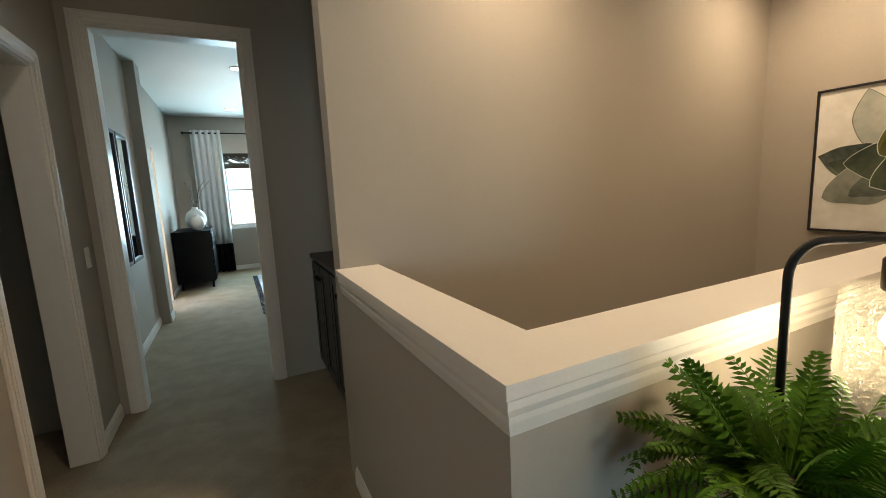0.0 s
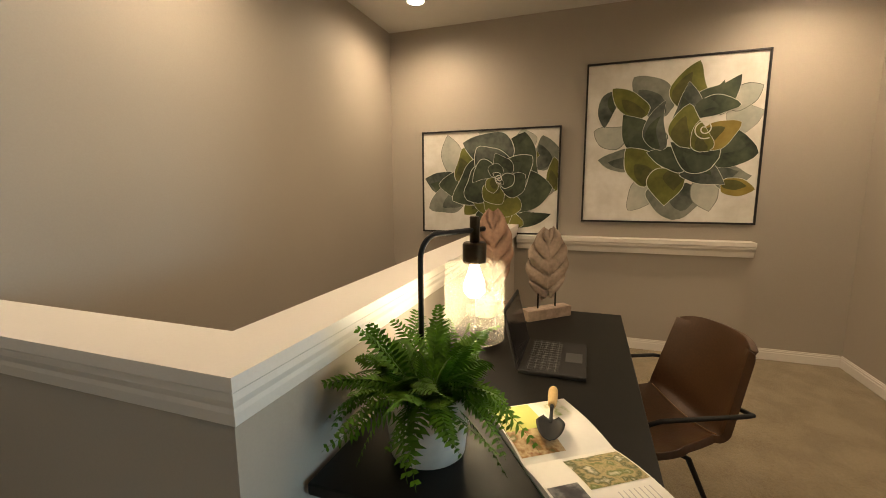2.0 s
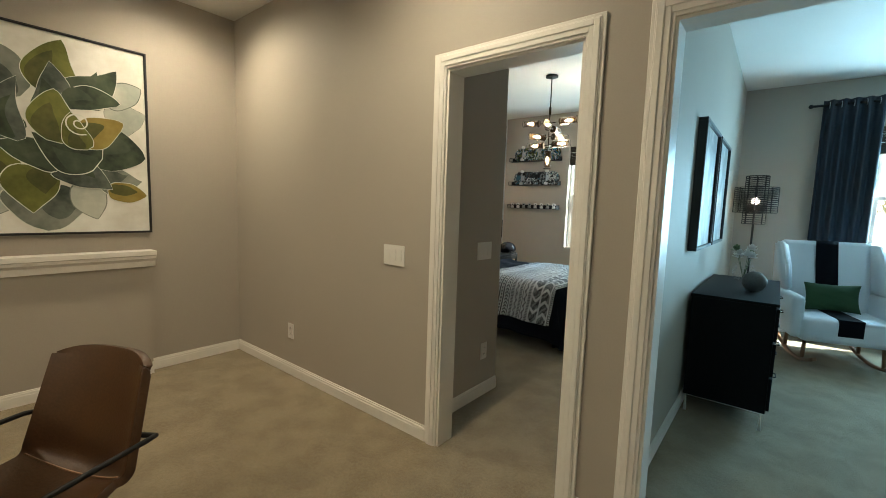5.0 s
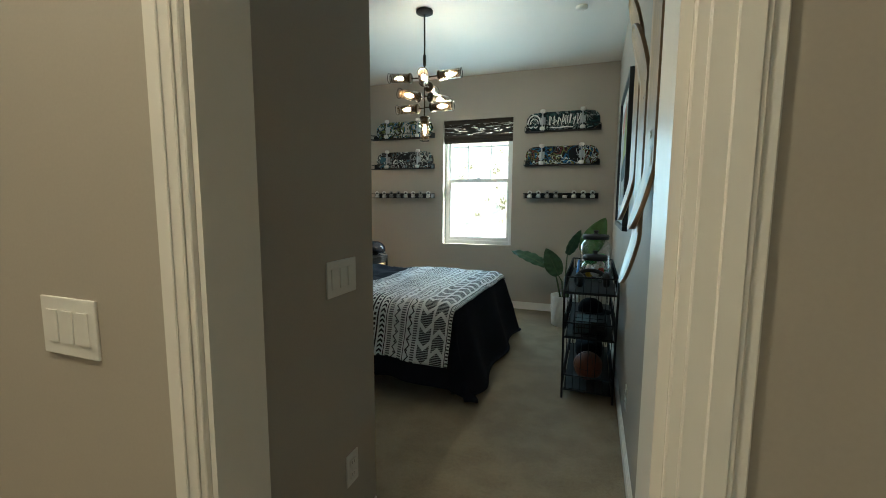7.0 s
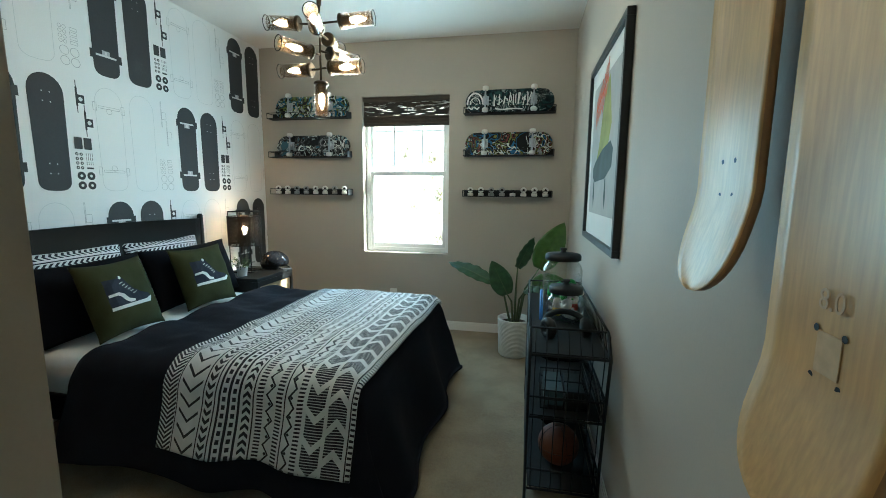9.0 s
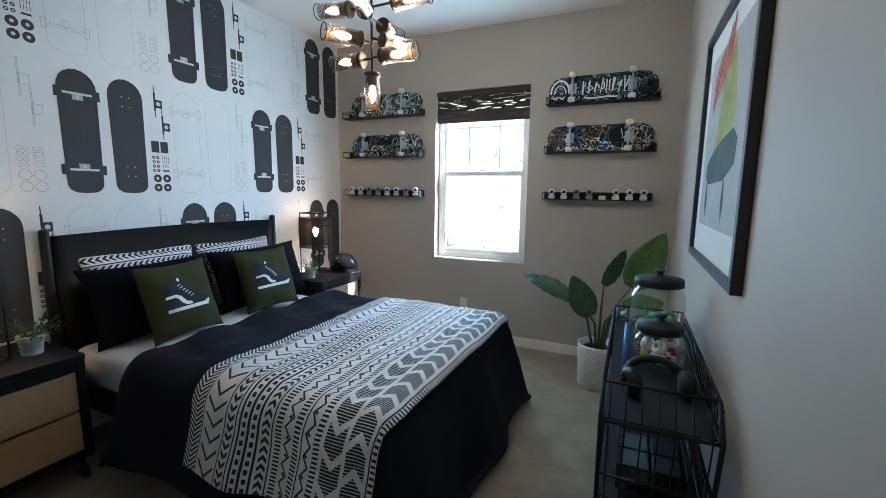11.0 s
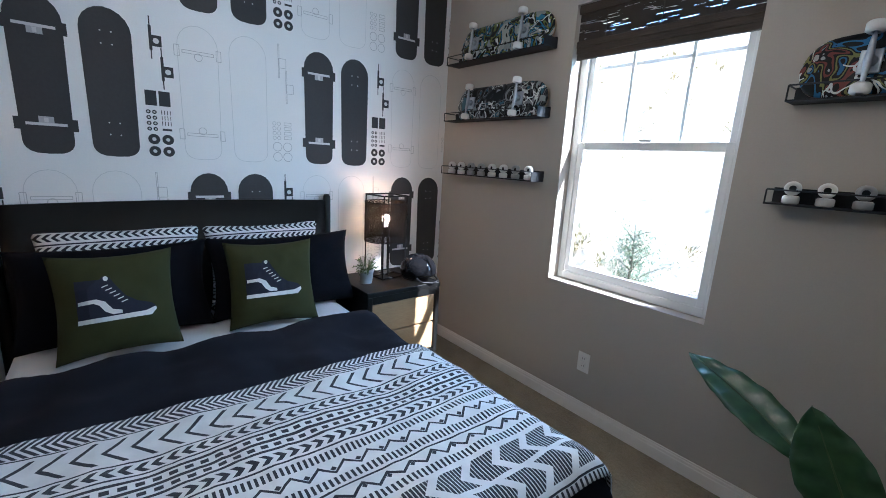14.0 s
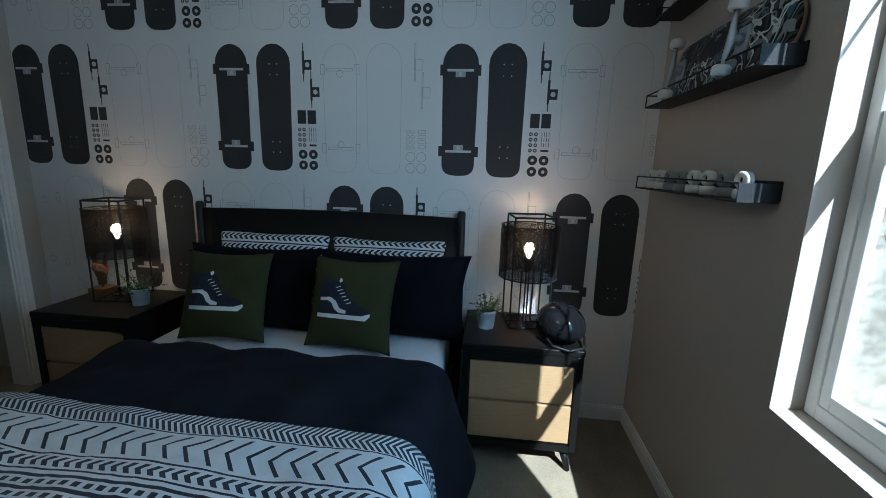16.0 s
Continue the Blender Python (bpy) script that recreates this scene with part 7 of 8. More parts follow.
solid(part("blade", b, M_IRON, tw, "black steel blade", smooth=True), 0.002)

# ---- succulent paintings ----
def watercolour(name, a, b):
    m, nt, p = node_mat(name)
    f = noise_fac(nt, 4.5, 4)
    g = noise_fac(nt, 26, 4)
    c = mixc(nt, 0.3, ramp(nt, f, a, b, 0.40, 0.62), ramp(nt, g, a, b, 0.3, 0.7))
    nt.links.new(c, p.inputs["Base Color"])
    p.inputs["Roughness"].default_value = 0.8
    return m


WC = [watercolour("paint_ground", (0.66, 0.63, 0.57), (0.82, 0.80, 0.76)), watercolour("paint_white_edge", (0.62, 0.62, 0.55), (0.74, 0.74, 0.68)),
      watercolour("paint_deep_green", (0.011, 0.02, 0.012), (0.085, 0.11, 0.062)), watercolour("paint_olive", (0.08, 0.09, 0.012), (0.20, 0.20, 0.04)),
      watercolour("paint_grey_green", (0.12, 0.135, 0.11), (0.28, 0.29, 0.25)), watercolour("paint_pale_wash", (0.36, 0.38, 0.34), (0.55, 0.55, 0.48)),
      watercolour("paint_gold", (0.20, 0.14, 0.02), (0.33, 0.26, 0.06)), watercolour("paint_slate", (0.02, 0.03, 0.025), (0.15, 0.17, 0.14)),
      watercolour("paint_mid_green", (0.03, 0.045, 0.028), (0.085, 0.105, 0.065)), watercolour("paint_dark_olive", (0.045, 0.05, 0.01), (0.13, 0.13, 0.03))]


def rosette(cu, cv, radii, counts, mats, turn, aspect):
    """Petals that wrap round a core, the outer ones first."""
    out = []
    for i, (r, n) in enumerate(zip(radii, counts)):
        for k in range(n):
            a = 2 * math.pi * k / n + turn + i * 1.1
            d = a + 0.95
            bu, bv = cu + r * 0.62 * math.cos(a), cv + r * 0.62 * math.sin(a) * aspect
            out.append((bu - 0.5 * r * math.cos(d), bv - 0.5 * r * math.sin(d) * aspect, bu + 0.95 * r * math.cos(d), bv + 0.95 * r * math.sin(d) * aspect, r * 1.25, mats[(k + i) % len(mats)]))
    return out


def painting(y0, y1, z0, z1, petals, swirl, label):
    """petals: base and tip as shares of the canvas, width as a share of its width, paint."""
    w, h = y1 - y0, z1 - z0
    t = thing("painting", label, "painting", (XP, (y0 + y1) / 2, z0), group="succulent paintings")
    fr = bmesh.new()
    for r in ((-w / 2, w / 2, h - 0.014, h), (-w / 2, w / 2, 0, 0.014), (-w / 2, -w / 2 + 0.014, 0.014, h - 0.014), (w / 2 - 0.014, w / 2, 0.014, h - 0.014)):
        box(fr, 0.0, 0.042, r[0], r[1], r[2], r[3], 0.0015, seg=1)
    part("frame", fr, M_PFRAME, t, "thin black frame")
    part("canvas", B(0.004, 0.03, -w / 2 + 0.014, w / 2 - 0.014, 0.014, h - 0.014), WC[0], t)
    b = bmesh.new()
    rnd = random.Random(len(petals))
    lift = [0.0305]
    lim = (-w / 2 + 0.016, w / 2 - 0.016, h - 0.016, 0.016)

    def petal(q0, q1, wd, mi):
        """One broad petal with a thin pale rim, bent a little to one side."""
        q0, q1 = Vector(q0), Vector(q1)
        d = q1 - q0
        ln = d.length
        d /= ln
        s = Vector((-d.y, d.x))
        point, bend = rnd.uniform(1.1, 1.9), rnd.uniform(-0.16, 0.16) * ln
        lean, ripple = rnd.uniform(-0.18, 0.18), rnd.uniform(0, 6)

        def outline(grow):
            pts = []
            n = 18
            for sgn in (1, -1):
                rng = range(n + 1) if sgn == 1 else range(n - 1, 0, -1)
                for k in rng:
                    f = k / n
                    ww = (wd / 2 * 1.95 * f ** 0.42 * max(0.0, 1 - f) ** (0.55 * point) + grow * min(1, 4 * (1 - f))) * (1 + 0.06 * math.sin(9 * f + ripple)) * (1 + sgn * lean)
                    q = q0 + d * (-grow + (ln + 2 * grow) * f) + s * (sgn * ww + bend * 4 * f * (1 - f))
                    pts.append((q.x, q.y))
            return cut(pts, *lim)
        faint = mi == 5
        for grow, m in ((rnd.uniform(0.0018, 0.0055), 4 if faint else 1), (0.0, mi)):
            o = outline(grow)
            if len(o) >= 3:
                lift[0] += 0.00012
                poly(b, [(lift[0], *q) for q in o], m)
        # a second, thinner wash inside the petal
        inner = {2: 8, 3: 9, 4: 7, 5: 5, 6: 9, 7: 2}[mi]
        q0, q1, wd = q0 + d * ln * 0.02 + s * 0.12 * wd, q0 + d * ln * rnd.uniform(0.55, 0.8) + s * 0.1 * wd, wd * 0.55
        ln = (q1 - q0).length
        o = outline(0.0)
        if len(o) >= 3:
            lift[0] += 0.00012
            poly(b, [(lift[0], *q) for q in o], inner)
    for u0, v0, u1, v1, wd, mi in petals:
        petal((-w / 2 + u0 * w, v0 * h), (-w / 2 + u1 * w, v1 * h), wd * w, mi)
    # light line curling in the heart of the flower
    cu, cv, size = swirl
    pts = []
    for k in range(26):
        a, r = 0.42 * k + 1.0, size * (0.15 + k / 26) * w
        pts.append((-w / 2 + cu * w + r * math.cos(a), cv * h + r * math.sin(a)))
    lift[0] += 0.0004
    for (ay, az), (by, bz) in zip(pts, pts[1:]):
        d = Vector((by - ay, bz - az)).normalized() * 0.004
        poly(b, [(lift[0], ay + d.y, az - d.x), (lift[0], by + d.y, bz - d.x), (lift[0], by - d.y, bz + d.x), (lift[0], ay - d.y, az + d.x)], 1)
    bmesh.ops.recalc_face_normals(b, faces=b.faces)
    for f in b.faces:
        if f.normal.x < 0:
            f.normal_flip()
    part("painted_flower", b, WC, t, "green watercolour succulent rosette")


OUTER = [(0.30, 0.60, 0.20, 0.96, 0.20, 5), (0.60, 0.84, 0.43, 0.97, 0.14, 5), (0.78, 0.80, 0.74, 0.98, 0.20, 5), (0.89, 0.60, 0.88, 0.92, 0.22, 4),
         (0.26, 0.47, 0.02, 0.54, 0.24, 7), (0.32, 0.37, 0.05, 0.24, 0.22, 4), (0.37, 0.40, 0.13, 0.48, 0.20, 2), (0.30, 0.50, 0.33, 0.84, 0.20, 3),
         (0.64, 0.84, 0.86, 0.74, 0.16, 3), (0.94, 0.40, 0.96, 0.72, 0.12, 3), (0.44, 0.38, 0.33, 0.18, 0.16, 3), (0.62, 0.18, 0.95, 0.20, 0.15, 2),
         (0.70, 0.24, 0.97, 0.42, 0.16, 4), (0.52, 0.28, 0.76, 0.09, 0.18, 3), (0.42, 0.20, 0.62, 0.03, 0.14, 7)]
painting(-3.294, -2.052, 0.917, 1.833, OUTER + rosette(0.58, 0.53, (0.27, 0.20, 0.135, 0.08, 0.04), (5, 4, 4, 3, 2), (2, 7, 2, 3, 2), 0.5, 1.28), (0.585, 0.53, 0.03),
         "black-framed painting of a dark green succulent on the ledge")
BACK = [(0.83, 0.56, 0.99, 0.66, 0.20, 5), (0.80, 0.70, 0.97, 0.80, 0.15, 5), (0.26, 0.55, 0.06, 0.58, 0.15, 5), (0.30, 0.42, 0.09, 0.40, 0.17, 4),
        (0.43, 0.28, 0.29, 0.08, 0.17, 5), (0.58, 0.26, 0.55, 0.02, 0.32, 4), (0.72, 0.28, 0.75, 0.08, 0.18, 5), (0.76, 0.31, 0.96, 0.29, 0.20, 4),
        (0.80, 0.23, 0.98, 0.21, 0.12, 6), (0.48, 0.66, 0.28, 0.90, 0.22, 4), (0.20, 0.82, 0.12, 0.60, 0.13, 7), (0.37, 0.67, 0.16, 0.84, 0.15, 3),
        (0.60, 0.68, 0.64, 0.965, 0.23, 3), (0.62, 0.72, 0.86, 0.87, 0.20, 2), (0.66, 0.48, 0.98, 0.42, 0.24, 2)]
FRONT = [(0.46, 0.46, 0.23, 0.68, 0.27, 2), (0.44, 0.26, 0.26, 0.47, 0.21, 3), (0.54, 0.34, 0.50, 0.11, 0.26, 3), (0.58, 0.35, 0.82, 0.24, 0.17, 7),
         (0.62, 0.36, 0.38, 0.44, 0.18, 2), (0.46, 0.45, 0.47, 0.75, 0.15, 7), (0.55, 0.60, 0.59, 0.85, 0.16, 7), (0.62, 0.66, 0.87, 0.70, 0.12, 2),
         (0.78, 0.40, 0.51, 0.50, 0.24, 2), (0.62, 0.46, 0.60, 0.72, 0.19, 3), (0.68, 0.48, 0.88, 0.60, 0.17, 6), (0.72, 0.44, 0.66, 0.62, 0.13, 3)]
painting(-1.869, -0.636, 1.041, 2.290, BACK + FRONT, (0.69, 0.57, 0.055), "large black-framed painting of an olive succulent")

# ---- built-in cabinet in the hall niche ----
M_ESP = mat("dark_stained_cabinet", (0.03, 0.024, 0.02), 0.4, fine=26, amt=0.3, bumps=0.15, stretch=(6, 6, 1))
cb = thing("hall_cabinet", "dark-stained built-in cabinet in the hall niche", "cabinet", (-0.28, -4.365, 0))
part("body", B(-0.315, 0.29, -0.62, 0.62, 0.09, 0.87, 0.002), M_ESP, cb)
part("plinth", B(-0.315, 0.235, -0.62, 0.62, 0.0, 0.09), M_ESP, cb)
part("top", B(-0.318, 0.325, -0.622, 0.622, 0.87, 0.90, 0.004), M_ESP, cb)
for k in range(4):
    y = -0.60 + k * 0.30
    d = part("door", B(0.291, 0.311, y, y + 0.29, 0.11, 0.85, 0.003), M_ESP, cb)
    pan = bmesh.new()
    for r in ((y, y + 0.06, 0.11, 0.85), (y + 0.23, y + 0.29, 0.11, 0.85), (y + 0.06, y + 0.23, 0.11, 0.17), (y + 0.06, y + 0.23, 0.79, 0.85)):
        box(pan, 0.3112, 0.318, r[0] + 0.001, r[1] - 0.001, r[2] + 0.001, r[3] - 0.001, 0.002, seg=1)
    part("door_frame", pan, M_ESP, d)
    kb = bmesh.new()
    bmesh.ops.create_uvsphere(kb, u_segments=12, v_segments=8, radius=0.014)
    for v in kb.verts:
        v.co += Vector((0.334, y + (0.03 if k % 2 else 0.26), 0.77))
    part("knob", kb, M_IRON, d, "black knob")

# closet seen through the dark doorway
cs = thing("closet_shelf", "white shelf with a hanging rail in the dark closet", "shelf", (2.45, -4.15, 1.6))
part("board", B(-0.35, 0.04, -0.8, 0.8, 0.0, 0.02, 0.002), M_TRIM, cs)
part("rail", tube(bmesh.new(), [(-0.2, -0.8, -0.07), (-0.2, 0.8, -0.07)], 0.014, 10), M_TRUCK, cs)
# Added filler; its enamel is darkened to stand for the closet's shade.
la = thing("filler_washer", "added front-loading washer, darkened for the unlit closet", "appliance", (2.1, -4.15, 0))
part("cabinet", B(-0.33, 0.33, -0.33, 0.33, 0.02, 0.95, 0.012), mat("shade_dark_enamel", (0.12, 0.12, 0.125), 0.3, amt=0.04, bumps=0.0), la)
b = bmesh.new()
lathe(b, [(0.0, 0.0), (0.19, 0.0), (0.2, 0.012), (0.2, 0.03), (0.16, 0.045), (0.0, 0.03)], 32, cap=False)
o = part("porthole", b, M_TRUCK, la, smooth=True)
o.matrix_basis = pose(-0.33, 0, 0.5, 0, -90, 0)

# ---- second bedroom ----
M_DRESS = mat("black_dresser_paint", (0.004, 0.004, 0.0045), 0.6, fine=30, amt=0.2, bumps=0.05, spec=0.1)
dr = thing("dresser", "black dresser on a white metal base against the wall", "dresser", (0.37, 2.0, 0))
dr.scale = (0.95, 1.0, 0.9)
part("body", B(-0.235, 0.22, -0.58, 0.58, 0.13, 0.86, 0.004), M_DRESS, dr)
part("top", B(-0.24, 0.235, -0.585, 0.585, 0.86, 0.88, 0.003), M_DRESS, dr)
for r in range(3):
    for c in (-0.565, 0.01):
        z = 0.15 + r * 0.236
        d = part("drawer", B(0.22, 0.238, c, c + 0.555, z, z + 0.222, 0.003), M_DRESS, dr)
        part("pull", tube(bmesh.new(), [(0.238, c + 0.24, z + 0.16), (0.256, c + 0.24, z + 0.16), (0.256, c + 0.32, z + 0.16), (0.238, c + 0.32, z + 0.16)], 0.004, 6), M_IRON, d)
b = bmesh.new()
for y in (-0.55, 0.55):
    tube(b, [(-0.22, y, 0.0), (-0.22, y, 0.125), (0.2, y, 0.125), (0.2, y, 0.0)], 0.011, 8)
tube(b, [(0.2, -0.55, 0.118), (0.2, 0.55, 0.118)], 0.011, 8)
part("metal_base", b, M_TRIM, dr, "white metal base")
for k, (y0, y1) in enumerate(((1.25, 1.95), (2.02, 2.72))):
    t = thing("framed_print", "black-framed grey abstract print above the dresser", "picture", (0.12, (y0 + y1) / 2, 1.075), group="prints above the dresser")
    w, h = (y1 - y0) / 2, 0.80
    fr = bmesh.new()
    for r in ((-w, w, h - 0.02, h), (-w, w, 0, 0.02), (-w, -w + 0.02, 0.02, h - 0.02), (w - 0.02, w, 0.02, h - 0.02)):
        box(fr, 0.0, 0.05, r[0], r[1], r[2], r[3], 0.002, seg=1)
    part("frame", fr, M_PFRAME, t)
    part("print", B(0.008, 0.03, -w + 0.02, w - 0.02, 0.02, h - 0.02), photo_mat("grey_abstract", [(0.5, 0.52, 0.52), (0.25, 0.27, 0.28), (0.55, 0.56, 0.55), (0.4, 0.42, 0.42)], 4), t)
fv = thing("flower_vase", "clear vase of white flowers on the dresser", "vase", (0.36, 2.36, 0.792))
b = bmesh.new()
lathe(b, [(0.05, 0.0), (0.07, 0.03), (0.075, 0.08), (0.055, 0.13), (0.06, 0.14)], 24, cap=False)
part("vase", b, M_GLASS, fv, smooth=True)
rnd = random.Random(4)
for k in range(7):
    b = bmesh.new()
    c = Vector((rnd.uniform(-0.07, 0.07), rnd.uniform(-0.07, 0.07), 0.2 + rnd.uniform(-0.02, 0.05)))
    for q in range(26):
        a, e = q * 2.4, rnd.uniform(-0.3, 1.4)
        leaf_quad(b, c, (math.cos(a) * math.cos(e), math.sin(a) * math.cos(e), math.sin(e)), (0, 0, 1), 0.045, 0.035, nseg=2, bend=-0.2)
    part("blossom", b, M_WHITEP if k < 5 else M_LEAF, fv)
    part("stem", tube(bmesh.new(), [(0, 0, 0.02), c], 0.002, 5), M_STALK, fv)
b = bmesh.new()
bmesh.ops.create_uvsphere(b, u_segments=24, v_segments=16, radius=0.07)
for v in b.verts:
    v.co *= 1 + 0.05 * noise.noise(v.co * 30)
o = part("textured_orb", b, mat("grey_textured_ceramic", (0.09, 0.085, 0.08), 0.7, fine=70, amt=0.3, bumps=0.7), smooth=True)
o.location = (0.45, 1.80, 0.792 + 0.07)
tagged(o, "dark grey textured ceramic orb on the dresser", "ornament")

fl = thing("floor_lamp", "black wire-shade floor lamp with a lit bulb", "lamp", (0.33, 3.85, 0))
b = bmesh.new()
lathe(b, [(0.14, 0), (0.14, 0.015), (0.012, 0.03)], 28)
part("base", b, M_IRON, fl)
part("pole", tube(bmesh.new(), [(0, 0, 0.02), (0, 0, 1.30)], 0.01, 10), M_IRON, fl)
for nm, r, z0, z1 in (("inner_shade", 0.10, 1.22, 1.72), ("outer_shade", 0.19, 1.34, 1.60)):
    b = bmesh.new()
    n = int((z1 - z0) / 0.021)
    for k in range(n + 1):
        z = z0 + (z1 - z0) * k / n
        tube(b, [(r * math.cos(q * math.pi / 14), r * math.sin(q * math.pi / 14), z) for q in range(28)], 0.0042, 5, closed=True)
    for q in range(8):
        a = q * math.pi / 4
        tube(b, [(r * math.cos(a), r * math.sin(a), z0), (r * math.cos(a), r * math.sin(a), z1)], 0.004, 5)
    part(nm, b, M_IRON, fl, "black wound wire shade")
b = bmesh.new()
bmesh.ops.create_uvsphere(b, u_segments=16, v_segments=12, radius=0.035)
for v in b.verts:
    v.co.z += 1.46
part("bulb", b, M_BULB, fl)
bulb_light(0.33, 3.85, 1.46, 0.55, 0.04)

M_WINGW = mat("white_upholstery", (0.66, 0.68, 0.72), 0.9, fine=300, amt=0.05, bumps=0.3)
wc = thing("wing_chair", "white wing chair with a black stripe on wooden rockers", "armchair", (1.02, 3.48, 0), 196)
# chair faces -y before turning by its own angle
b = bmesh.new()
box(b, -0.34, 0.34, -0.36, 0.30, 0.22, 0.44, 0.05, seg=3)
part("seat", b, M_WINGW, wc, smooth=True)
b = bmesh.new()
grid(b, 16, 14, lambda u, v: ((v - 0.5) * 0.66, -0.20 - 0.16 * u + 0.0, 0.42 + 0.66 * u))
solid(part("backrest", b, M_WINGW, wc, smooth=True), 0.11)
b = bmesh.new()
grid(b, 16, 2, lambda u, v: ((v - 0.5) * 0.17, -0.195 - 0.16 * u + 0.006, 0.425 + 0.66 * u))
solid(part("back_stripe", b, M_BLACKC, wc), 0.004, 1)
part("seat_stripe", B(-0.085, 0.085, -0.18, 0.304, 0.30, 0.446, 0.004), M_BLACKC, wc)
for s in (-1, 1):
    b = bmesh.new()
    box(b, s * 0.36 - 0.05, s * 0.36 + 0.05, -0.34, 0.28, 0.24, 0.62, 0.045, seg=3)
    part("arm", b, M_WINGW, wc, smooth=True)
    b = bmesh.new()
    prism(b, [(-0.36, 0.6), (-0.02, 0.62), (-0.10, 0.86), (-0.26, 1.06), (-0.42, 1.06)], 0, s * 0.36 - 0.035, s * 0.36 + 0.035)
    bmesh.ops.bevel(b, geom=list(b.edges), offset=0.02, segments=3, affect="EDGES")
    part("wing", b, M_WINGW, wc, smooth=True)
    b = bmesh.new()
    tube(b, [(s * 0.28, -0.46 + 0.92 * k / 12, 0.018 + 0.10 * ((k - 6) / 6) ** 2) for k in range(13)], 0.017, 8)
    part("rocker", b, M_WALNUT, wc, "wooden rocker")
    for y in (-0.2, 0.2):
        part("leg", tube(bmesh.new(), [(s * 0.28, y * 1.05, 0.03), (s * 0.27, y, 0.24)], 0.016, 8), M_WALNUT, wc)
put_cushion("green_cushion", "dark green lumbar cushion on the wing chair", mat("dark_green_velvet", (0.02, 0.05, 0.015), 0.85, fine=200, amt=0.2, bumps=0.2), 0.42, 0.26, 0.11, (0.99, 3.50, 0.45), -12, turn=-74)


def curtain(x0, x1, y, z0, z1, m, label, folds, band=None, mband=None):
    t = thing("curtain", label, "curtain", ((x0 + x1) / 2, y, z0), group="grommet curtains")
    w = (x1 - x0) / 2

    def fn(za, zb, lift):
        return lambda u, v: (-w + 2 * w * u, 0.035 * math.sin(2 * math.pi * folds * u) * (0.8 + 0.3 * (1 - v)) + lift, za + (zb - za) * v)
    zb = band or 0.0
    b = bmesh.new()
    grid(b, folds * 12, 8, fn(zb, z1 - z0, 0.0))
    solid(part("fabric", b, m, t, smooth=True), 0.004)
    if band:
        b = bmesh.new()
        grid(b, folds * 12, 4, fn(0.0, band, 0.0))
        solid(part("lower_band", b, mband, t, "black lower band", smooth=True), 0.004)
    for k in range(folds):
        r = bmesh.new()
        tube(r, [(-w + 2 * w * (k + 0.5) / folds, 0.03 * math.cos(a), z1 - z0 - 0.05 + 0.03 * math.sin(a)) for a in [q * math.pi / 6 for q in range(12)]], 0.004, 5, closed=True)
        part("grommet", r, M_TRUCK, t)
    return t


def rod(x0, x1, y, z):
    t = thing("curtain_rod", "slim black curtain rod above the window", "curtain rod", ((x0 + x1) / 2, y, z), group="curtain rods")
    w = (x1 - x0) / 2
    part("pole", tube(bmesh.new(), [(-w, 0, 0), (w, 0, 0)], 0.012, 10), M_IRON, t)
    for s in (-1, 1):
        b = bmesh.new()
        bmesh.ops.create_uvsphere(b, u_segments=12, v_segments=8, radius=0.022)
        for v in b.verts:
            v.co.x += s * w
        part("finial", b, M_IRON, t)


M_BLUEC = mat("dark_blue_drape", (0.012, 0.018, 0.03), 0.8, fine=200, amt=0.2, bumps=0.2, sheen=0.05)
curtain(0.80, 1.26, 4.28, 0.02, 2.52, M_BLUEC, "dark blue-black grommet curtain beside the second window", 5)
curtain(2.34, 2.79, 4.28, 0.02, 2.52, M_BLUEC, "dark blue-black grommet curtain in the second bedroom", 5)
rod(0.70, 2.89, 4.28, 2.47)
M_BLUEB = mat("blue_bedding", (0.05, 0.16, 0.32), 0.85, fine=200, amt=0.15, bumps=0.3)
bd2 = thing("second_bed", "low bed with a blue upholstered frame in the second bedroom", "bed", (3.0, 3.0, 0))
part("frame", B(-0.95, 1.0, -0.72, 0.72, 0.16, 0.36, 0.02), mat("deep_blue_upholstery", (0.02, 0.07, 0.17), 0.85, fine=200, amt=0.15, bumps=0.3), bd2)
part("mattress", B(-0.90, 0.98, -0.70, 0.70, 0.36, 0.58, 0.06), M_BLUEB, bd2, smooth=True)
for sx in (-0.88, 0.9):
    for sy in (-0.62, 0.62):
        part("leg", tube(bmesh.new(), [(sx, sy, 0.0), (sx, sy, 0.165)], [0.014, 0.022], 10), M_WALNUT, bd2)
st2 = thing("side_table", "dark side table beside the blue bed", "side table", (2.75, 4.02, 0))
part("box", B(-0.22, 0.22, -0.18, 0.18, 0.15, 0.66, 0.01), M_DRESS, st2)
for sx in (-0.18, 0.18):
    for sy in (-0.14, 0.14):
        part("leg", tube(bmesh.new(), [(sx, sy, 0), (sx, sy, 0.155)], 0.013, 8), M_DRESS, st2)
tl = thing("table_lamp", "white drum-shade lamp on the side table", "lamp", (2.75, 4.02, 0.66))
b = bmesh.new()
lathe(b, [(0.06, 0), (0.06, 0.015), (0.03, 0.05), (0.04, 0.14), (0.012, 0.22)], 24)
part("base", b, M_BRONZE, tl)
b = bmesh.new()
lathe(b, [(0.13, 0.22), (0.12, 0.44)], 32, cap=False)
part("shade", b, M_WHITEP, tl)
pd = thing("pendant_lamp", "black woven pendant lamp in the second bedroom", "pendant lamp", (1.9, 2.5, CZ))
part("cord", tube(bmesh.new(), [(0, 0, 0), (0, 0, -0.25)], 0.004, 6), M_IRON, pd)
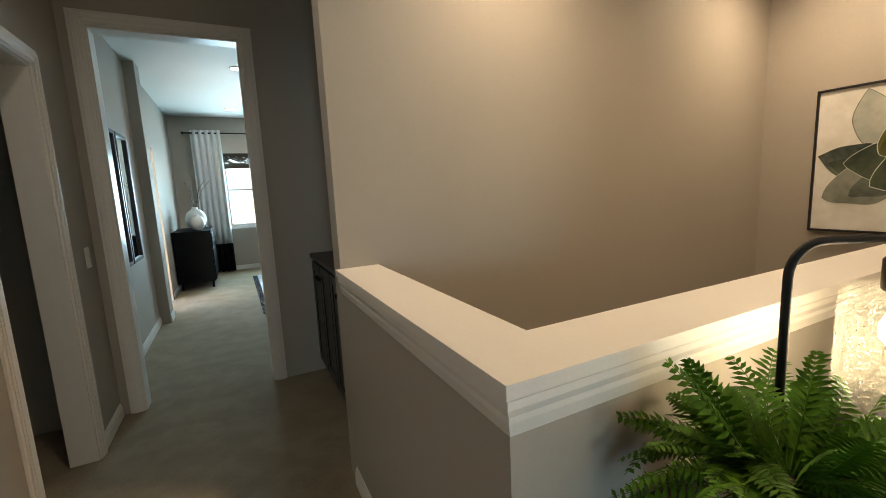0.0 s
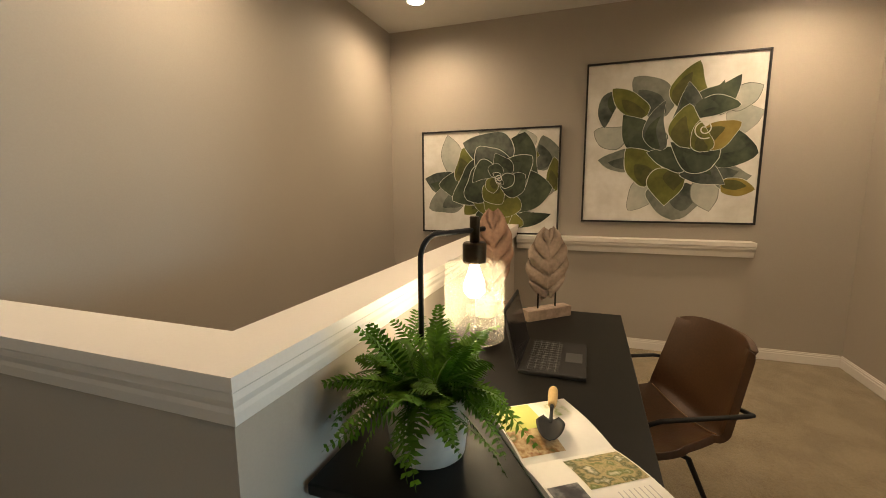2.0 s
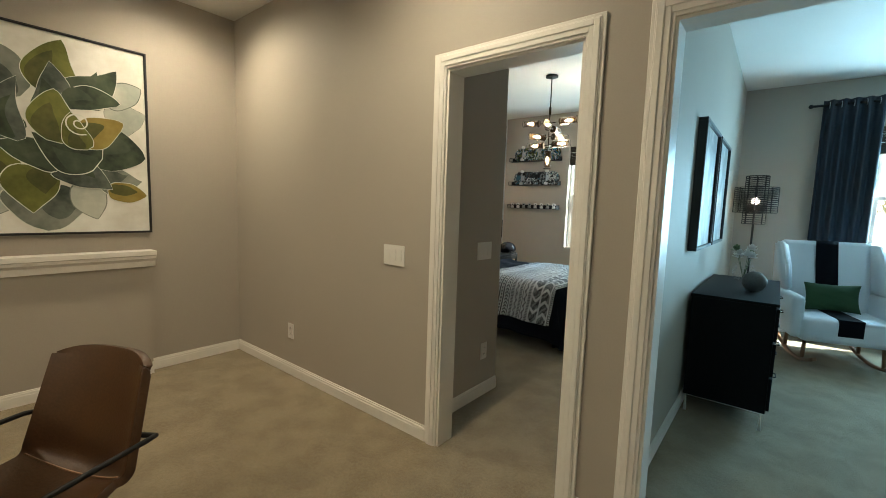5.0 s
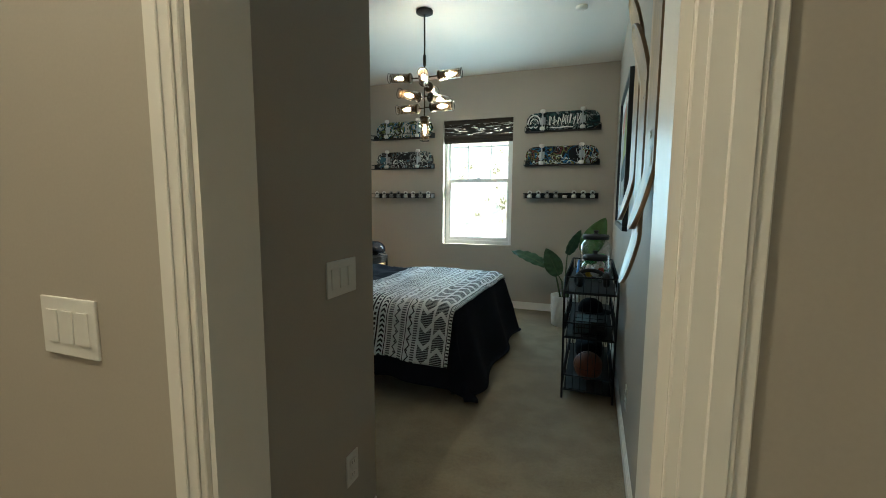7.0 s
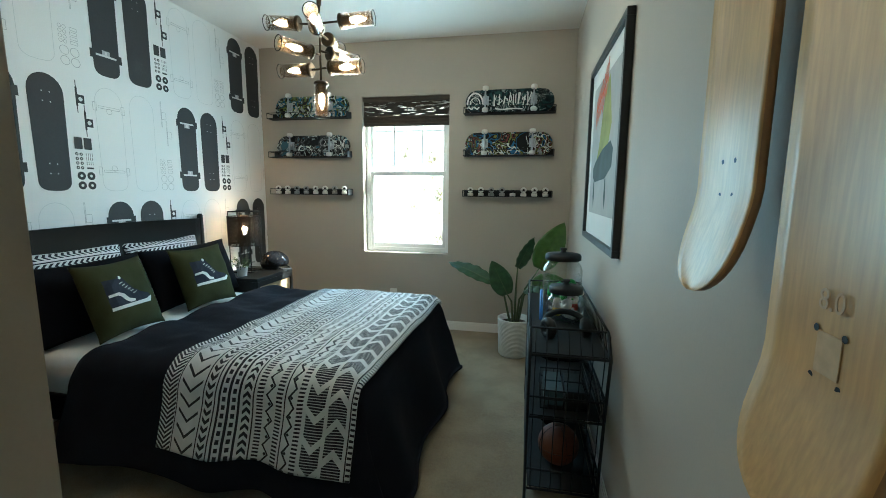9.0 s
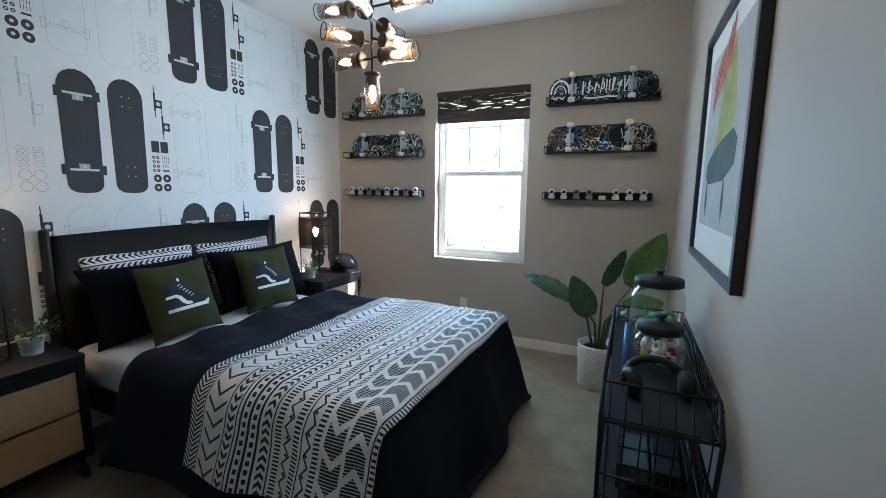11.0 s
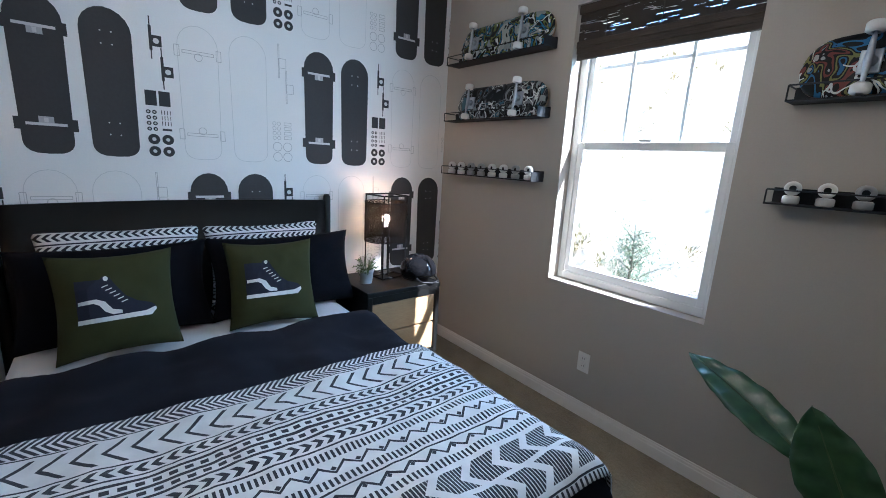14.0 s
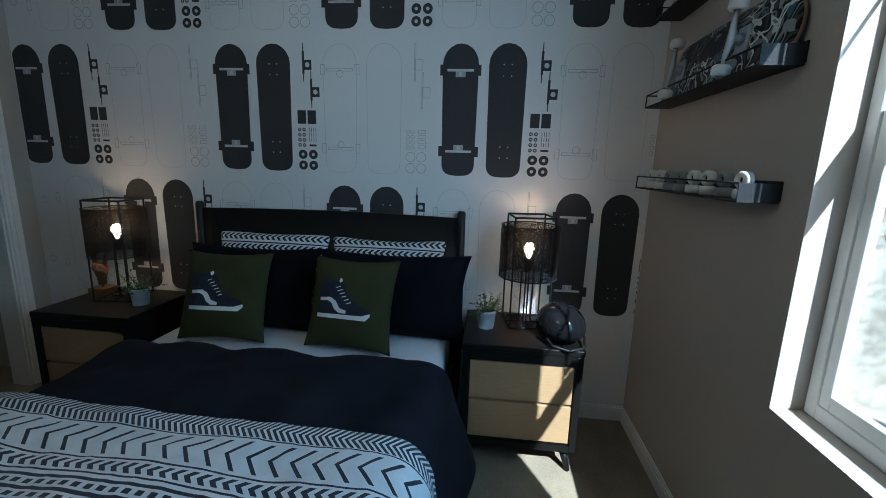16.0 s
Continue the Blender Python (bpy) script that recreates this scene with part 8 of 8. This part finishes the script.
b = bmesh.new()
prof = [(0.03, -0.25), (0.10, -0.30), (0.14, -0.40), (0.16, -0.50), (0.15, -0.62)]
for q in range(26):
    a = q * 2 * math.pi / 26
    tube(b, [(r * math.cos(a), r * math.sin(a), z) for r, z in prof], 0.0035, 5)
for k in range(14):
    f = k / 13 * (len(prof) - 1)
    i = min(len(prof) - 2, int(f))
    r = prof[i][0] + (prof[i + 1][0] - prof[i][0]) * (f - i)
    z = prof[i][1] + (prof[i + 1][1] - prof[i][1]) * (f - i)
    tube(b, [(r * math.cos(q * math.pi / 12), r * math.sin(q * math.pi / 12), z) for q in range(24)], 0.0035, 5, closed=True)
part("woven_shade", b, M_IRON, pd)
b = bmesh.new()
bmesh.ops.create_uvsphere(b, u_segments=12, v_segments=8, radius=0.035)
for v in b.verts:
    v.co.z -= 0.46
part("bulb", b, M_BULB, pd)

# ---- far bedroom beyond the hall ----
M_WCURT = mat("white_linen_drape", (0.68, 0.68, 0.68), 0.85, fine=200, amt=0.04, bumps=0.2)
curtain(0.56, 1.02, -10.28, 0.02, 2.50, M_WCURT, "white grommet curtain with a black lower band", 5, 0.5, M_BLACKC)
curtain(-0.90, -0.45, -10.28, 0.02, 2.50, M_WCURT, "white grommet curtain with a black lower band", 5, 0.5, M_BLACKC)
rod(-1.0, 1.12, -10.28, 2.45)
d3 = thing("black_dresser", "black dresser near the far window", "dresser", (1.08, -9.45, 0))
part("body", B(-0.24, 0.25, -0.5, 0.5, 0.1, 0.84, 0.005), M_DRESS, d3)
part("top", B(-0.25, 0.255, -0.51, 0.51, 0.84, 0.865, 0.003), M_DRESS, d3)
for r in range(3):
    z = 0.12 + r * 0.24
    part("drawer", B(-0.256, -0.24, -0.48, 0.48, z, z + 0.225, 0.003), M_DRESS, d3)
for sx in (-0.2, 0.2):
    for sy in (-0.45, 0.45):
        part("leg", tube(bmesh.new(), [(sx, sy, 0), (sx, sy, 0.105)], 0.015, 8), M_DRESS, d3)
M_VASE = mat("white_ceramic", (0.7, 0.7, 0.69), 0.35, fine=30, amt=0.04, bumps=0.1)
for x, y, s, lab in ((1.0, -9.2, 0.8, "round white ceramic vase on the dresser"), (1.03, -9.45, 1.15, "taller white ceramic vase with bare twigs")):
    v = thing("ceramic_vase", lab, "vase", (x, y, 0.865), group="white vases")
    b = bmesh.new()
    lathe(b, [(0.05 * s, 0), (0.11 * s, 0.06 * s), (0.13 * s, 0.14 * s), (0.10 * s, 0.23 * s), (0.035 * s, 0.28 * s), (0.04 * s, 0.30 * s), (0.03 * s, 0.30 * s), (0.025 * s, 0.27 * s)], 28, cap=False)
    part("body", b, M_VASE, v, smooth=True)
    if s > 1:
        rnd = random.Random(6)
        for k in range(6):
            a = rnd.uniform(0, 6.28)
            tw2 = [Vector((0, 0, 0.3)) + Vector((math.cos(a) * 0.12 * q, math.sin(a) * 0.12 * q, 0.22 * q)) + Vector((rnd.uniform(-0.02, 0.02), rnd.uniform(-0.02, 0.02), 0)) * q for q in (0, 0.7, 1.4, 2.0)]
            part("twig", tube(bmesh.new(), tw2, 0.003, 5), M_WALNUT, v)


def mirror_mat():
    m, nt, p = node_mat("silvered_mirror")
    p.inputs["Base Color"].default_value = (0.9, 0.92, 0.93, 1)
    p.inputs["Metallic"].default_value, p.inputs["Roughness"].default_value = 1.0, 0.02
    return m


M_MIRROR = mirror_mat()
for y0, y1 in ((-6.22, -5.80), (-6.68, -6.26)):
    t = thing("wall_mirror", "tall black-framed mirror on the passage wall", "mirror", (1.34, (y0 + y1) / 2, 0.80), group="passage mirrors")
    w, h = (y1 - y0) / 2, 1.12
    fr = bmesh.new()
    for r in ((-w, w, h - 0.03, h), (-w, w, 0, 0.03), (-w, -w + 0.03, 0.03, h - 0.03), (w - 0.03, w, 0.03, h - 0.03)):
        box(fr, -0.03, 0.0, r[0], r[1], r[2], r[3], 0.002, seg=1)
    part("frame", fr, M_PFRAME, t)
    part("glass", B(-0.012, -0.002, -w + 0.03, w - 0.03, 0.03, h - 0.03), M_MIRROR, t, "silvered glass")
rg = thing("area_rug", "blue-grey patterned rug with dark tassels", "rug", (-0.75, -8.2, 0))
part("pile", B(-1.0, 1.0, -1.3, 1.3, 0.001, 0.012, 0.004), photo_mat("blue_grey_rug", [(0.2, 0.23, 0.3), (0.45, 0.47, 0.52), (0.15, 0.17, 0.24), (0.4, 0.42, 0.46)], 9), rg)
for k in range(40):
    y = -1.28 + k * 0.0656
    part("tassel", B(1.0, 1.07, y, y + 0.02, 0.001, 0.008), M_INK, rg)
bd3 = thing("far_bed", "wide bed with a grey cover in the far bedroom", "bed", (-1.6, -8.3, 0))
part("base", B(-0.95, 0.95, -0.9, 0.9, 0.014, 0.3, 0.01), M_DRESS, bd3)
part("cover", B(-0.98, 0.98, -0.93, 0.93, 0.3, 0.62, 0.07), mat("grey_quilt", (0.3, 0.31, 0.34), 0.9, fine=120, amt=0.1, bumps=0.4), bd3, smooth=True)

# ---- outdoors ----
def ground_mat():
    m, nt, p = node_mat("dry_hillside")
    f1 = noise_fac(nt, 0.35, 8)
    f2 = noise_fac(nt, 3.5, 6)
    c = mixc(nt, 0.5, ramp(nt, f1, (0.42, 0.33, 0.21), (0.62, 0.50, 0.35), 0.38, 0.62), ramp(nt, f2, (0.26, 0.20, 0.12), (0.64, 0.52, 0.36), 0.36, 0.62))
    nt.links.new(c, p.inputs["Base Color"])
    p.inputs["Roughness"].default_value = 0.95
    bump(nt, p, f2, 0.3, 0.15)
    return m


GZ = -2.9


def ground_z(x, y):
    r = max(0.0, y - 11.0)
    hill = 26.0 * (1 - math.exp(-r / 30.0)) + 0.5 * noise.noise(Vector((x * 0.12, y * 0.12, 0))) * min(1, r / 6) + 1.6 * noise.noise(Vector((x * 0.03, y * 0.03, 4.0))) * min(1, r / 15)
    south = max(0.0, -y - 16.0)
    return GZ + hill + 3.0 * (1 - math.exp(-south / 40.0))


def axis_vals(lo, hi, near, n_near, n_far):
    out = [near * (k / n_near) for k in range(-n_near, n_near + 1)]
    for k in range(1, n_far + 1):
        f = (k / n_far) ** 2
        out += [near + (hi - near) * f, -near + (lo + near) * f]
    return sorted(out)


b = bmesh.new()
xs = axis_vals(-1500, 1500, 60, 50, 14)
ys = axis_vals(-1500, 1500, 60, 60, 14)
vs = [[b.verts.new((x, y, ground_z(x, y))) for y in ys] for x in xs]
for i in range(len(xs) - 1):
    for j in range(len(ys) - 1):
        b.faces.new((vs[i][j], vs[i + 1][j], vs[i + 1][j + 1], vs[i][j + 1])).smooth = True
tagged(part("ground", b, ground_mat()), "dry pale hillside rising behind the house", kind="structure")
# dry shrubs on the slope
M_SAGE = mat("dry_sage", (0.24, 0.20, 0.10), 0.9, fine=8, amt=0.4, bumps=0.2)
M_STRAW = mat("dry_grass", (0.48, 0.37, 0.18), 0.9, fine=8, amt=0.3, bumps=0.2)
rnd = random.Random(21)
b = bmesh.new()
for k in range(620):
    y = 12.5 + 34 * rnd.random() ** 1.3
    x = rnd.uniform(-1.3, 0.45) * y + rnd.uniform(-3, 3)
    z = ground_z(x, y)
    s = rnd.uniform(0.25, 0.8)
    mi = 1 if rnd.random() < 0.35 else 0
    for q in range(60 if y < 28 else 24):
        a, e = rnd.uniform(0, 6.28), rnd.uniform(0.15, 1.4)
        d = Vector((math.cos(a) * math.cos(e), math.sin(a) * math.cos(e), math.sin(e)))
        st = Vector((x, y, z)) + d * s * rnd.uniform(0.1, 0.6)
        leaf_quad(b, st, d + Vector((rnd.uniform(-0.5, 0.5), rnd.uniform(-0.5, 0.5), 0.1)), (0, 0, 1), s * rnd.uniform(0.15, 0.3), s * (0.03 if mi else 0.07), mi, nseg=2)
tagged(part("hillside_shrubs", b, [M_SAGE, M_STRAW]), "dry sage and straw-coloured grass on the slope", "shrubs", kind="stuff")
# young tree
M_BARK = mat("grey_bark", (0.14, 0.11, 0.08), 0.9, fine=30, amt=0.3, bumps=0.6)
M_OLEAF = mat("grey_green_leaf", (0.10, 0.135, 0.07), 0.6, fine=20, amt=0.35, bumps=0.1)
TXx, TYy = -4.45, 10.4
tz = ground_z(TXx, TYy)
tree = thing("young_tree", "young grey-green tree on the dry slope", "tree", (TXx, TYy, tz))
trunk = bmesh.new()
tube(trunk, [(0, 0, 0), (0.03, 0.02, 0.8), (-0.02, 0.04, 1.6), (0.03, 0.0, 2.4), (0.0, 0.0, 3.3)], [0.06, 0.05, 0.038, 0.025, 0.008], 10)
crown = bmesh.new()
rnd = random.Random(31)
for k in range(30):
    a = k * 2.4
    z0 = 0.9 + 2.2 * (k / 30)
    ln = rnd.uniform(0.5, 1.0) * (1.15 - 0.7 * (k / 30))
    p0 = Vector((0, 0, z0))
    p1 = p0 + Vector((math.cos(a) * ln, math.sin(a) * ln, ln * rnd.uniform(0.3, 0.9)))
    tube(trunk, [p0, p0.lerp(p1, 0.5) + Vector((0, 0, 0.04)), p1], [0.014, 0.009, 0.003], 6)
    for q in range(340):
        f = rnd.uniform(0.15, 1.05)
        c = p0.lerp(p1, f) + Vector((rnd.gauss(0, 0.11), rnd.gauss(0, 0.11), rnd.gauss(0, 0.11)))
        leaf_quad(crown, c, (rnd.uniform(-1, 1), rnd.uniform(-1, 1), rnd.uniform(-0.6, 0.8)), (0, 0, 1), rnd.uniform(0.04, 0.07), 0.017, nseg=2)
part("trunk", trunk, M_BARK, tree)
part("crown", crown, M_OLEAF, tree)
rw = thing("planter_wall", "low grey block planter wall at the foot of the slope", "retaining wall", (-6.4, 10.9, GZ - 0.1))
for k in range(8):
    for r in range(3):
        part("block", B(-1.6 + k * 0.4 + 0.2 * (r % 2), -1.205 + k * 0.4 + 0.2 * (r % 2), -0.1, 0.1, r * 0.2, r * 0.2 + 0.193, 0.008), mat("grey_block", (0.28, 0.27, 0.25), 0.9, fine=40, amt=0.15, bumps=0.4) if k == 0 and r == 0 else bpy.data.materials["grey_block"], rw)
# unseen outer shell of the house, added so that no light leaks in
M_STUCCO = mat("pale_stucco", (0.55, 0.5, 0.42), 0.9, fine=60, amt=0.1, bumps=0.5)
b = bmesh.new()
box(b, -3.6, 4.6, -11.0, 4.9, CZ + 0.45, CZ + 0.6)
tagged(part("roof_light_block", b, M_STUCCO), "unseen roof slab added to block light", kind="structure")
b = bmesh.new()
for r in ((XW - 0.12, 4.22, -10.56, 4.56),):
    box(b, r[0], r[1], r[2], r[3], GZ - 0.2, -1.62)
tagged(part("wall_lower_storey", b, M_STUCCO), "unseen pale stucco lower storey that keeps light out", kind="structure")
